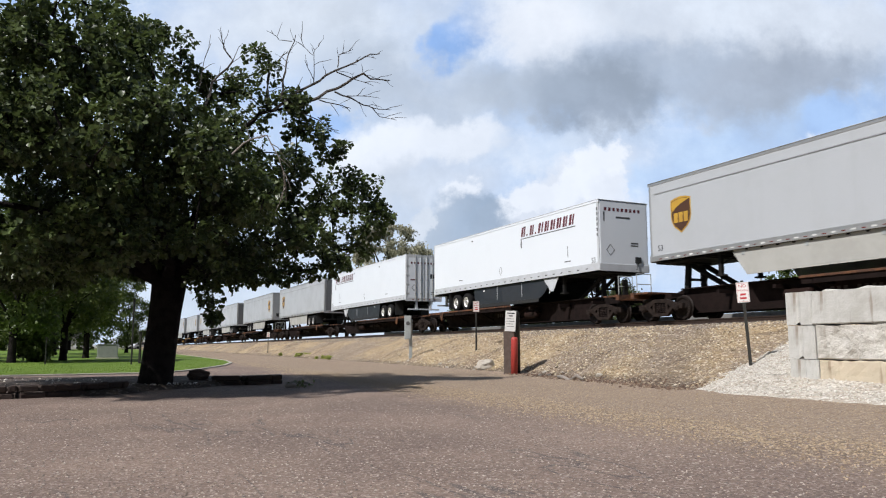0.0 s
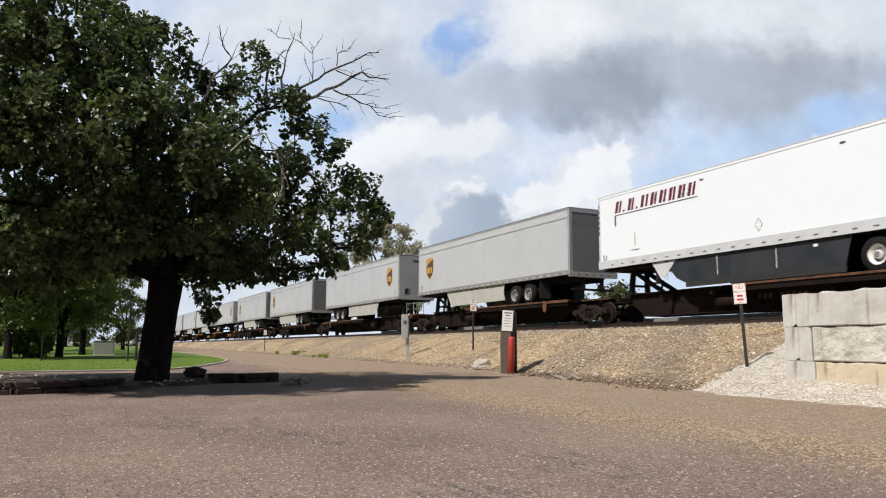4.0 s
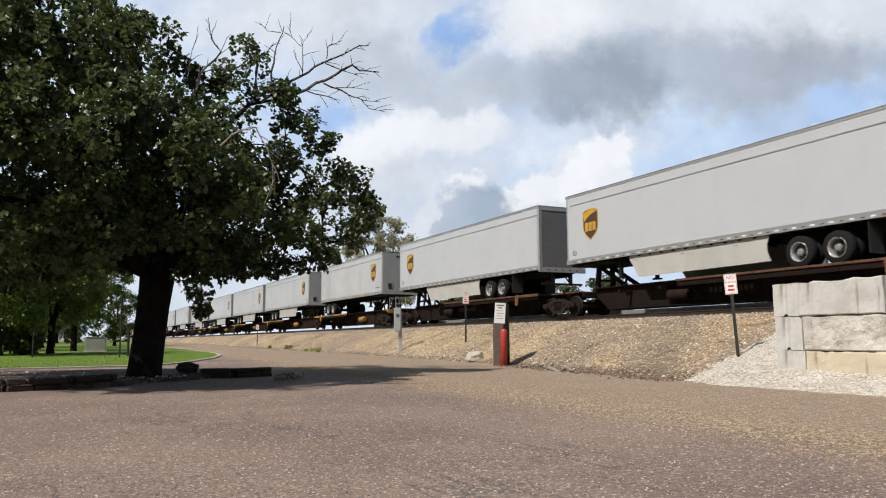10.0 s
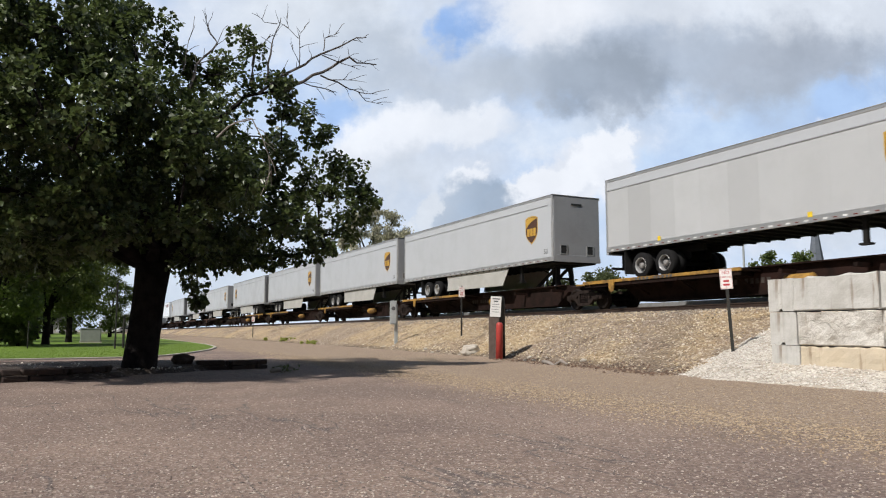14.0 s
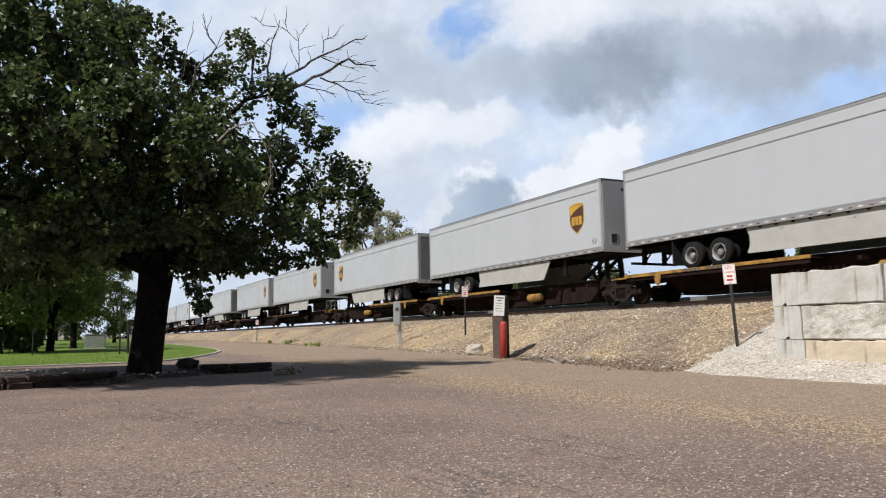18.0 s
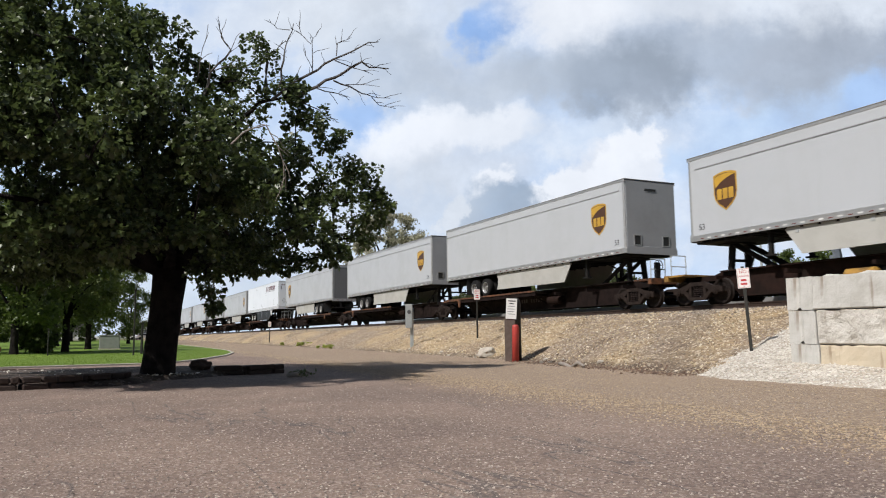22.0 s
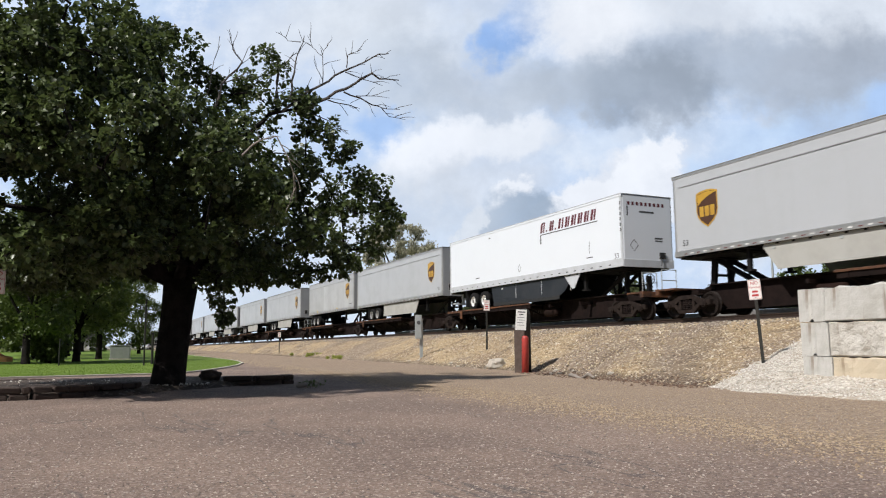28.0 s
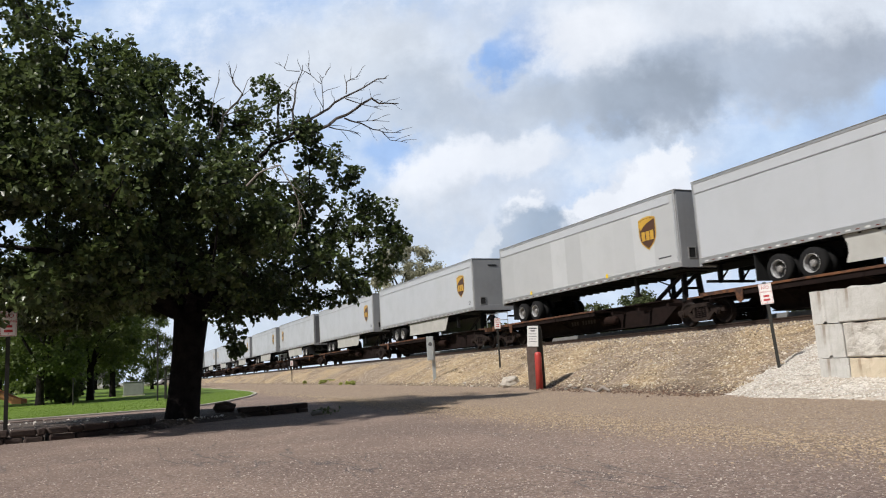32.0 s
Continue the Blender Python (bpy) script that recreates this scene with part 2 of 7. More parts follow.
M = {
    "asphalt": ground_mix("worn_chip_seal", (0.158, 0.114, 0.095), (0.236, 0.172, 0.137), (0.52, 0.42, 0.33), 46.0, 0.35, 0.4, loose_gravel, 0.46),
    "earth": ground_mix("dry_ground", (0.14, 0.13, 0.06), (0.09, 0.11, 0.04), (0.2, 0.18, 0.1), 6.0, 0.05, 0.3),
    "lawn": ground_mix("mown_lawn", (0.100, 0.165, 0.017), (0.130, 0.200, 0.024), (0.15, 0.22, 0.03), 22.0, 0.30, 0.12, None, 0.15),
    "soil": ground_mix("bed_soil", (0.050, 0.037, 0.030), (0.085, 0.065, 0.052), (0.22, 0.19, 0.16), 20.0, 1.2, 0.6),
    "bank": ground_mix("gravel_bank", (0.355, 0.26, 0.145), (0.21, 0.15, 0.10), (0.66, 0.57, 0.43), 20.0, 0.30, 0.7, bank_patches, 0.75),
    "bank_stone": stones("bank_stones", [(0.15, 0.11, 0.07), (0.36, 0.27, 0.16), (0.45, 0.35, 0.22), (0.64, 0.55, 0.40), (0.28, 0.20, 0.13), (0.78, 0.71, 0.60)]),
    "tan_chip": stones("tan_chips", [(0.22, 0.155, 0.10), (0.36, 0.265, 0.17), (0.52, 0.40, 0.27), (0.26, 0.19, 0.13), (0.44, 0.35, 0.25)]),
    "road_chip": stones("road_chips", [(0.10, 0.08, 0.07), (0.17, 0.13, 0.11), (0.26, 0.21, 0.18), (0.52, 0.45, 0.38), (0.13, 0.11, 0.10), (0.38, 0.30, 0.22)]),
    "toe_litter": stones("bark_litter", [(0.06, 0.035, 0.025), (0.13, 0.07, 0.045), (0.20, 0.13, 0.085), (0.09, 0.06, 0.045), (0.35, 0.28, 0.2)]),
    "litter": stones("bed_litter", [(0.05, 0.04, 0.03), (0.09, 0.07, 0.05), (0.14, 0.11, 0.08)]),
    "white_stone": stones("white_stones", [(0.38, 0.34, 0.29), (0.58, 0.54, 0.48), (0.7, 0.67, 0.62), (0.45, 0.40, 0.33)]),
    "ballast_stone": stones("ballast_stones", [(0.14, 0.11, 0.09), (0.26, 0.22, 0.18), (0.40, 0.36, 0.30), (0.20, 0.16, 0.13), (0.52, 0.48, 0.42)]),
    "white_gravel": ground_mix("white_gravel", (0.50, 0.46, 0.40), (0.36, 0.31, 0.25), (0.74, 0.71, 0.66), 20.0, 0.9, 0.8),
    "rock": surface("pale_rock", (0.46, 0.42, 0.36), (0.28, 0.24, 0.2), 0.9, scale=2.2, fine=18, bump=0.5, depth=0.03),
    "dark_rock": surface("dark_rock", (0.062, 0.040, 0.032), (0.030, 0.022, 0.018), 0.92, scale=3, fine=20, bump=0.6, depth=0.03, per_piece=0.5),
    "concrete": surface("cast_concrete", (0.492, 0.484, 0.459), (0.328, 0.312, 0.279), 0.88, drips=(0.20, 0.15, 0.11), scale=1.6, fine=26, amount=0.6, bump=0.35, depth=0.012, streak=(5, 5, 0.5)),
    "buff_concrete": surface("buff_concrete", (0.528, 0.449, 0.334), (0.422, 0.370, 0.290), 0.88, drips=(0.25, 0.18, 0.12), scale=1.5, fine=26, bump=0.35, depth=0.012),
    "rough_concrete": surface("broken_concrete", (0.56, 0.535, 0.49), (0.30, 0.265, 0.22), 0.92, scale=4.0, fine=22, amount=0.6, bump=0.7, depth=0.04, drips=(0.34, 0.30, 0.25)),
    "kerb": surface("kerb_concrete", (0.42, 0.39, 0.35), (0.3, 0.27, 0.23), 0.9, scale=2, fine=30, bump=0.3),
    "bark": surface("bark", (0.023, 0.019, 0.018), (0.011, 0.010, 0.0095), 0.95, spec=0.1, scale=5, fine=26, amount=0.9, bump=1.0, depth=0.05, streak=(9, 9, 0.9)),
    "dead_wood": surface("dead_wood", (0.105, 0.092, 0.084), (0.060, 0.052, 0.048), 0.9, scale=6, fine=40, bump=0.4),
    "pale_wood": surface("bleached_wood", (0.26, 0.23, 0.20), (0.16, 0.14, 0.12), 0.9, scale=6, fine=40, bump=0.4),
    "oak_leaf": leaves("maple_leaves", (0.018, 0.024, 0.012), (0.112, 0.152, 0.046), 0.38, 0.25),
    "park_leaf": leaves("park_leaves", (0.028, 0.046, 0.011), (0.135, 0.180, 0.040), 0.55, 0.28),
    # Lighter copy of park_leaf: sunlight on two park trees is put into the colour.
    "sunlit_park_leaf": leaves("sunlit_park_leaves", (0.05, 0.07, 0.015), (0.16, 0.20, 0.05), 0.5, 0.3),
    "pale_leaf": leaves("pale_leaves", (0.13, 0.13, 0.06), (0.52, 0.50, 0.38), 0.4, 0.25),
    "scrub_leaf": leaves("scrub_leaves", (0.035, 0.05, 0.018), (0.12, 0.14, 0.055), 0.6, 0.3),
    "weed": leaves("weeds", (0.20, 0.24, 0.05), (0.36, 0.38, 0.10)),
    "grass": leaves("grass_blades", (0.100, 0.160, 0.017), (0.130, 0.195, 0.024), 0.8, 0.25),
    "trailer_grey": surface("light_grey_trailer_paint", (0.42, 0.436, 0.46), (0.36, 0.372, 0.384), 0.42, scale=0.55, fine=60, amount=0.35, bump=0.03, depth=0.003, streak=(2.2, 2.2, 0.15)),
    "patched_grey": surface("patched_grey_paint", (0.46, 0.47, 0.478), (0.34, 0.344, 0.348), 0.42, scale=0.7, fine=60, amount=0.3, bump=0.03, depth=0.003, per_piece=0.8),
    "trailer_white": surface("white_trailer_paint", (0.71, 0.745, 0.795), (0.66, 0.69, 0.735), 0.35, scale=0.6, fine=60, amount=0.25, bump=0.03, depth=0.003),
    "nose_grey": surface("grey_nose_panel", (0.30, 0.31, 0.325), (0.23, 0.234, 0.24), 0.45, scale=0.9, fine=50, amount=0.5, bump=0.04, depth=0.003, streak=(3, 3, 0.25)),
    "aluminium": surface("aluminium_rail", (0.50, 0.50, 0.50), (0.33, 0.31, 0.295), 0.42, 0.7, scale=2, fine=60, bump=0.05, depth=0.003),
    "roof_edge": surface("dark_roof_edge", (0.17, 0.175, 0.18), (0.30, 0.30, 0.30), 0.6, scale=0.8, fine=40, amount=0.8, bump=0.05),
    "white_rail": surface("greyed_white_rail", (0.50, 0.52, 0.55), (0.38, 0.39, 0.40), 0.5, scale=2, fine=60, bump=0.05, depth=0.003),
    "faded_mark": surface("faded_stencil", (0.045, 0.036, 0.031), (0.018, 0.013, 0.011), 0.8, scale=5, amount=0.9, bump=0.0),
    "tape_white": surface("white_reflector", (0.70, 0.70, 0.69), (0.56, 0.55, 0.53), 0.3, bump=0.0),
    "tape_red": surface("red_reflector", (0.16, 0.045, 0.035), (0.11, 0.03, 0.025), 0.3, bump=0.0),
    "skirt_cream": surface("cream_skirt", (0.40, 0.395, 0.37), (0.30, 0.29, 0.265), 0.5, scale=1.0, fine=50, bump=0.05, depth=0.004),
    "skirt_dark": surface("charcoal_skirt", (0.017, 0.020, 0.025), (0.030, 0.034, 0.040), 0.5, scale=1.0, fine=50, bump=0.05, depth=0.004),
    "roll_door": surface("dark_door", (0.13, 0.132, 0.14), (0.17, 0.172, 0.175), 0.16, scale=0.6, fine=40, amount=0.4, bump=0.0),
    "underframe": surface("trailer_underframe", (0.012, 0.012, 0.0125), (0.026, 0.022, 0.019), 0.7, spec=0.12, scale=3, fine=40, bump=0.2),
    "tyre": surface("tyre_rubber", (0.008, 0.008, 0.0085), (0.016, 0.015, 0.014), 0.9, scale=5, fine=40, bump=0.2, spec=0.2),
    "rim_steel": surface("steel_rim", (0.075, 0.075, 0.075), (0.03, 0.028, 0.027), 0.5, 0.3, spec=0.3, scale=8, fine=50, bump=0.1),
    # Steel rim made lighter, so the sun's crescent in the barrel is partly colour.
    "rim_sunlit": surface("sunlit_bright_rim", (0.42, 0.42, 0.42), (0.22, 0.215, 0.21), 0.4, 0.4, scale=6, fine=50, bump=0.1),
    "rim_white": surface("white_rim", (0.76, 0.76, 0.74), (0.55, 0.54, 0.5), 0.5, scale=8, fine=50, bump=0.1),
    "hub_steel": surface("greasy_hub_steel", (0.30, 0.29, 0.28), (0.09, 0.085, 0.08), 0.45, 0.3, scale=9, amount=0.9, bump=0.15),
    # Browns of both car bodies darkened, with shade under the deck overhang painted in.
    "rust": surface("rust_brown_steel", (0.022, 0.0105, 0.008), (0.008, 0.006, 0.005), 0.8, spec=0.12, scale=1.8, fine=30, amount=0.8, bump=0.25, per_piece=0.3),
    "rust_dark": surface("grimy_shaded_brown_steel", (0.013, 0.0075, 0.0065), (0.007, 0.005, 0.0045), 0.8, spec=0.12, scale=2.4, fine=30, amount=0.8, bump=0.3),
    "rust_edge": surface("worn_orange_steel", (0.135, 0.052, 0.018), (0.022, 0.012, 0.010), 0.75, scale=3.4, fine=30, amount=1.0, bump=0.25, streak=(0.6, 3, 6)),
    "yellow": surface("faded_yellow_steel", (0.33, 0.18, 0.03), (0.05, 0.028, 0.016), 0.7, scale=2.6, fine=30, amount=0.85, bump=0.2),
    # Iron tones darkened, with the deep shade around the trucks put into the colour.
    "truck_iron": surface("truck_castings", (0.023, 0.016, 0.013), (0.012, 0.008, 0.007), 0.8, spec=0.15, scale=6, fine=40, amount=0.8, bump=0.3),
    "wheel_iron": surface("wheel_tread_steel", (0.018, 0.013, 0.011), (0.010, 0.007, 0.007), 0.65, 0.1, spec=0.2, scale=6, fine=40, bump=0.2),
    "rail": surface("rail_steel", (0.045, 0.028, 0.021), (0.025, 0.018, 0.015), 0.6, 0.3, scale=4, fine=40, bump=0.2),
    "tie": surface("creosoted_tie", (0.05, 0.04, 0.033), (0.09, 0.075, 0.06), 0.9, scale=3, fine=30, bump=0.4),
    "brown_shield": surface("brown_emblem", (0.075, 0.034, 0.018), (0.055, 0.026, 0.015), 0.4, bump=0.0),
    "gold": surface("gold_emblem", (0.50, 0.30, 0.040), (0.36, 0.20, 0.03), 0.35, scale=1.2, amount=0.7, bump=0.0),
    "red_mark": surface("dark_red_marking", (0.105, 0.014, 0.022), (0.075, 0.013, 0.018), 0.45, bump=0.0),
    "dark_mark": surface("dark_marking", (0.06, 0.06, 0.065), (0.09, 0.09, 0.09), 0.5, bump=0.0),
    "black": surface("black_fitting", (0.018, 0.018, 0.018), (0.03, 0.03, 0.03), 0.6, scale=5, bump=0.05),
    "yellow_decal": surface("yellow_decal", (0.70, 0.50, 0.03), (0.6, 0.42, 0.03), 0.4, bump=0.0),
    "sign_white": surface("sign_face", (0.74, 0.73, 0.71), (0.6, 0.58, 0.55), 0.4, scale=4, amount=0.3, bump=0.0),
    "sign_red": surface("sign_red_print", (0.45, 0.035, 0.04), (0.38, 0.04, 0.04), 0.45, bump=0.0),
    "sign_back": surface("sign_steel", (0.36, 0.36, 0.35), (0.28, 0.28, 0.27), 0.45, 0.5, bump=0.05),
    "post_dark": surface("dark_steel_post", (0.022, 0.023, 0.020), (0.045, 0.034, 0.026), 0.6, 0.3, scale=8, bump=0.15),
    "post_wood": surface("weathered_post", (0.115, 0.085, 0.07), (0.065, 0.05, 0.042), 0.9, scale=5, fine=24, bump=0.5, streak=(12, 12, 0.8)),
    "red_paint": surface("red_pipe_paint", (0.42, 0.045, 0.035), (0.26, 0.04, 0.035), 0.45, scale=4, fine=40, bump=0.08),
    "galv": surface("galvanised_box", (0.40, 0.42, 0.42), (0.29, 0.31, 0.31), 0.5, 0.3, scale=4, fine=40, bump=0.05),
    "box_green": surface("grey_cabinet", (0.25, 0.265, 0.25), (0.19, 0.20, 0.19), 0.55, scale=2, fine=40, bump=0.05),
    "slide": surface("tan_plastic", (0.52, 0.23, 0.10), (0.4, 0.17, 0.08), 0.4, bump=0.0),
    "far_wall": surface("far_wall", (0.52, 0.50, 0.46), (0.42, 0.40, 0.37), 0.8, scale=0.6, bump=0.1),
    "slate": surface("blue_grey_slate", (0.10, 0.115, 0.14), (0.07, 0.08, 0.10), 0.7, scale=1.5, bump=0.1),
    "far_roof": surface("far_roof", (0.12, 0.11, 0.11), (0.08, 0.075, 0.07), 0.85, scale=0.6, bump=0.1),
    "glass_dark": surface("dark_glazing", (0.03, 0.035, 0.04), (0.04, 0.045, 0.05), 0.1, bump=0.0),
    "car_white": surface("white_car_paint", (0.75, 0.75, 0.76), (0.68, 0.68, 0.68), 0.25, bump=0.0),
    "guard": surface("pale_guard_rail", (0.27, 0.27, 0.265), (0.18, 0.175, 0.165), 0.55, 0.4, scale=3, bump=0.1),
}


# ---- building helpers ----
def part(name, bm, material, parent=None, label="", smooth=False):
    """One bmesh as ONE mesh object under a thing or a part."""
    me = bpy.data.meshes.new(name)
    bm.normal_update()
    bm.to_mesh(me)
    bm.free()
    me.materials.append(M[material] if isinstance(material, str) else material)
    if smooth:
        me.shade_smooth()
    ob = new(name, me)
    if parent:
        ob.parent = parent
    if label:
        tagged(ob, label)
    return ob


def box(bm, x0, x1, y0, y1, z0, z1, bevel=0.0):
    made = bmesh.ops.create_cube(bm, size=1.0, matrix=Matrix.LocRotScale(((x0 + x1) / 2, (y0 + y1) / 2, (z0 + z1) / 2), None, (abs(x1 - x0), abs(y1 - y0), abs(z1 - z0))))
    if bevel:
        edges = list({e for v in made["verts"] for e in v.link_edges})
        bmesh.ops.bevel(bm, geom=edges, offset=bevel, segments=1, affect="EDGES")
    return bm


def rod(bm, a, b, r0, r1=None, n=8):
    """A round bar from a to b."""
    a, b = Vector(a), Vector(b)
    d = b - a
    m = Matrix.Translation((a + b) / 2) @ d.to_track_quat("Z", "Y").to_matrix().to_4x4()
    bmesh.ops.create_cone(bm, cap_ends=True, segments=n, radius1=r0, radius2=r0 if r1 is None else r1, depth=d.length, matrix=m)
    return bm


def slab(bm, outline, y0, y1):
    """An outline in x and z, thick from y0 to y1."""
    a = [bm.verts.new((x, y0, z)) for x, z in outline]
    b = [bm.verts.new((x, y1, z)) for x, z in outline]
    bm.faces.new(a)
    bm.faces.new(b[::-1])
    for i in range(len(a)):
        bm.faces.new((a[i - 1], b[i - 1], b[i], a[i]))
    bmesh.ops.recalc_face_normals(bm, faces=bm.faces)
    return bm


def lathe(bm, profile, n=20, axis="Y", caps=(0, -1)):
    """Rings (radius, place along the axis) turned round it; caps: the rings that are closed."""
    rings = []
    for r, s in profile:
        ring = []
        for k in range(n):
            a = 2 * math.pi * k / n
            ring.append(bm.verts.new((r * math.cos(a), s, r * math.sin(a)) if axis == "Y" else (r * math.cos(a), r * math.sin(a), s)))
        rings.append(ring)
    for p, q in zip(rings, rings[1:]):
        for k in range(n):
            bm.faces.new((p[k - 1], p[k], q[k], q[k - 1]))
    for c in caps:
        bm.faces.new(rings[c])
    bmesh.ops.recalc_face_normals(bm, faces=bm.faces)
    return bm


def thing(name, m, label, category, group=""):
    ob = new(name)
    ob.empty_display_size = 0.2
    ob.matrix_basis = m
    return tagged(ob, label, category, group)


def mesh_from(name, verts, faces, material, smooth=False):
    me = bpy.data.meshes.new(name)
    me.from_pydata(verts, [], faces)
    me.materials.append(M[material])
    me.update()
    if smooth:
        me.shade_smooth()
    return me


def ramp_at(table, x):
    xs, ys = zip(*table)
    return float(np.interp(x, xs, ys))


# ---- the lie of the land ----
GRADE = 0.00556
TRACK_Y = 20.59
TOE = [(-400, 18.0), (-150, 16.5), (-80, 15.4), (-41, 14.6), (-25.5, 13.6), (-21.4, 13.2), (-16.2, 12.5), (-12.7, 11.8), (-4, 11.6), (80, 11.6)]


def rail_z(x):
    return 1.87 + GRADE * (x + 16.75)


def bank_z(x, y):
    """Height of the railway bank over the drive."""
    return plain_bank(x, y) + bank_bumps(x, y)


def bank_bumps(x, y):
    toe = ramp_at(TOE, x)
    if not toe < y < 18.5:
        return 0.0
    p = Vector((x, y, 0))
    calm = 0.2 if x > -13.2 else 1.0 if x < -15.0 else 1.0 - 0.8 * (x + 15.0) / 1.8
    return calm * min(1.0, (y - toe) / 0.8, (18.5 - y) / 0.6) * (0.12 * noise.noise(p * 0.55) + 0.07 * noise.noise(p * 1.7) + 0.02 * noise.noise(p * 5.0))


def plain_bank(x, y):
    toe, top = ramp_at(TOE, x), rail_z(x) - 0.23
    if y <= 18.7:
        f = (y - toe) / (18.7 - toe)
        return -0.1 + (top + 0.1) * max(f, -0.2) + (0.10 * math.sin(math.pi * min(max(f, 0), 1)))
    if y <= 23.2:
        return top
    return top - (y - 23.2) * 0.35


# ---- sky backdrop: drifting broken cloud ----
def sky_material():
    n = Nodes("broken_cloud")
    s = n.add("SeparateXYZ")
    n.link(n.coord(), s.inputs[0])
    gx, gz = n.math("DIVIDE", s.outputs[0], s.outputs[1]), n.math("DIVIDE", s.outputs[2], s.outputs[1])
    flat = n.add("CombineXYZ")
    n.link(gx, flat.inputs[0])
    n.link(gz, flat.inputs[1])
    c = flat.outputs[0]
    billow = n.noise(c, 9.0, 7, 0.62)
    fluff = n.noise(c, 26.0, 5, 0.6)
    wisp = n.noise(c, 5.0, 6, 0.6, (1.0, 2.4, 1.0))
    bx = n.math("MULTIPLY_ADD", billow, 0.12, -0.06)
    bz = n.math("MULTIPLY_ADD", n.noise(c, 10.5, 6, 0.6), 0.10, -0.05)
    fx = n.math("MULTIPLY_ADD", fluff, 0.045, -0.022)
    px, pz = n.math("ADD", gx, n.math("ADD", bx, fx)), n.math("ADD", gz, n.math("ADD", bz, fx))

    def blob(x, z, rx, rz, soft, amount=1.0, tilt=0.0):
        dx, dz = n.math("ADD", px, -x), n.math("ADD", pz, -z)
        dz = n.math("MULTIPLY_ADD", dx, -tilt, dz)
        dx, dz = n.math("DIVIDE", dx, rx), n.math("DIVIDE", dz, rz)
        d = n.math("SQRT", n.math("ADD", n.math("MULTIPLY", dx, dx), n.math("MULTIPLY", dz, dz)))
        return n.step(d, 1.0 - soft, 1.0 + soft, amount, 0.0)

    blue = n.mix(n.step(gz, 0.05, 0.5), (0.56, 0.70, 0.89), (0.30, 0.48, 0.80))
    veil = n.step(wisp, 0.30, 0.62, 0.30, 0.95)
    col = n.mix(veil, blue, n.mix(n.step(billow, 0.3, 0.7), (0.50, 0.62, 0.79), (0.73, 0.81, 0.92)))
    puff = n.noise(c, 13.0, 7, 0.66)
    col = n.mix(n.step(puff, 0.48, 0.72, 0.0, 0.55), col, (0.95, 0.96, 0.98))
    col = n.mix(n.step(puff, 0.28, 0.46, 0.22, 0.0), col, (0.46, 0.53, 0.62))
    for x, z, rx, rz, soft, amount, tint, tilt in CLOUDS:
        shade = n.mix(n.step(billow, 0.35, 0.70, 0.0, 0.5), tuple(0.90 * v for v in tint), tuple(min(1.0, 1.22 * v) for v in tint))
        col = n.mix(blob(x, z, rx, rz, soft, amount, tilt), col, shade)
    em = n.add("Emission")
    tinge = n.add("MixRGB")
    tinge.blend_type = "MULTIPLY"
    tinge.inputs[0].default_value = 1.0
    tinge.inputs[2].default_value = (0.985, 1.02, 1.08, 1)
    n.link(col, tinge.inputs[1])
    n.link(tinge.outputs[0], em.inputs[0])
    clear = n.add("BsdfTransparent")
    mx = n.add("MixShader")
    side = n.step(n.math("ABSOLUTE", gx), 1.25, 1.6, 1.0, 0.0)
    fade = n.math("MULTIPLY", side, n.step(gz, 0.85, 1.15, 1.0, 0.0))
    n.link(fade, mx.inputs[0])
    n.link(clear.outputs[0], mx.inputs[1])
    n.link(em.outputs[0], mx.inputs[2])
    n.link(mx.outputs[0], n.out.inputs[0])
    return n.mat


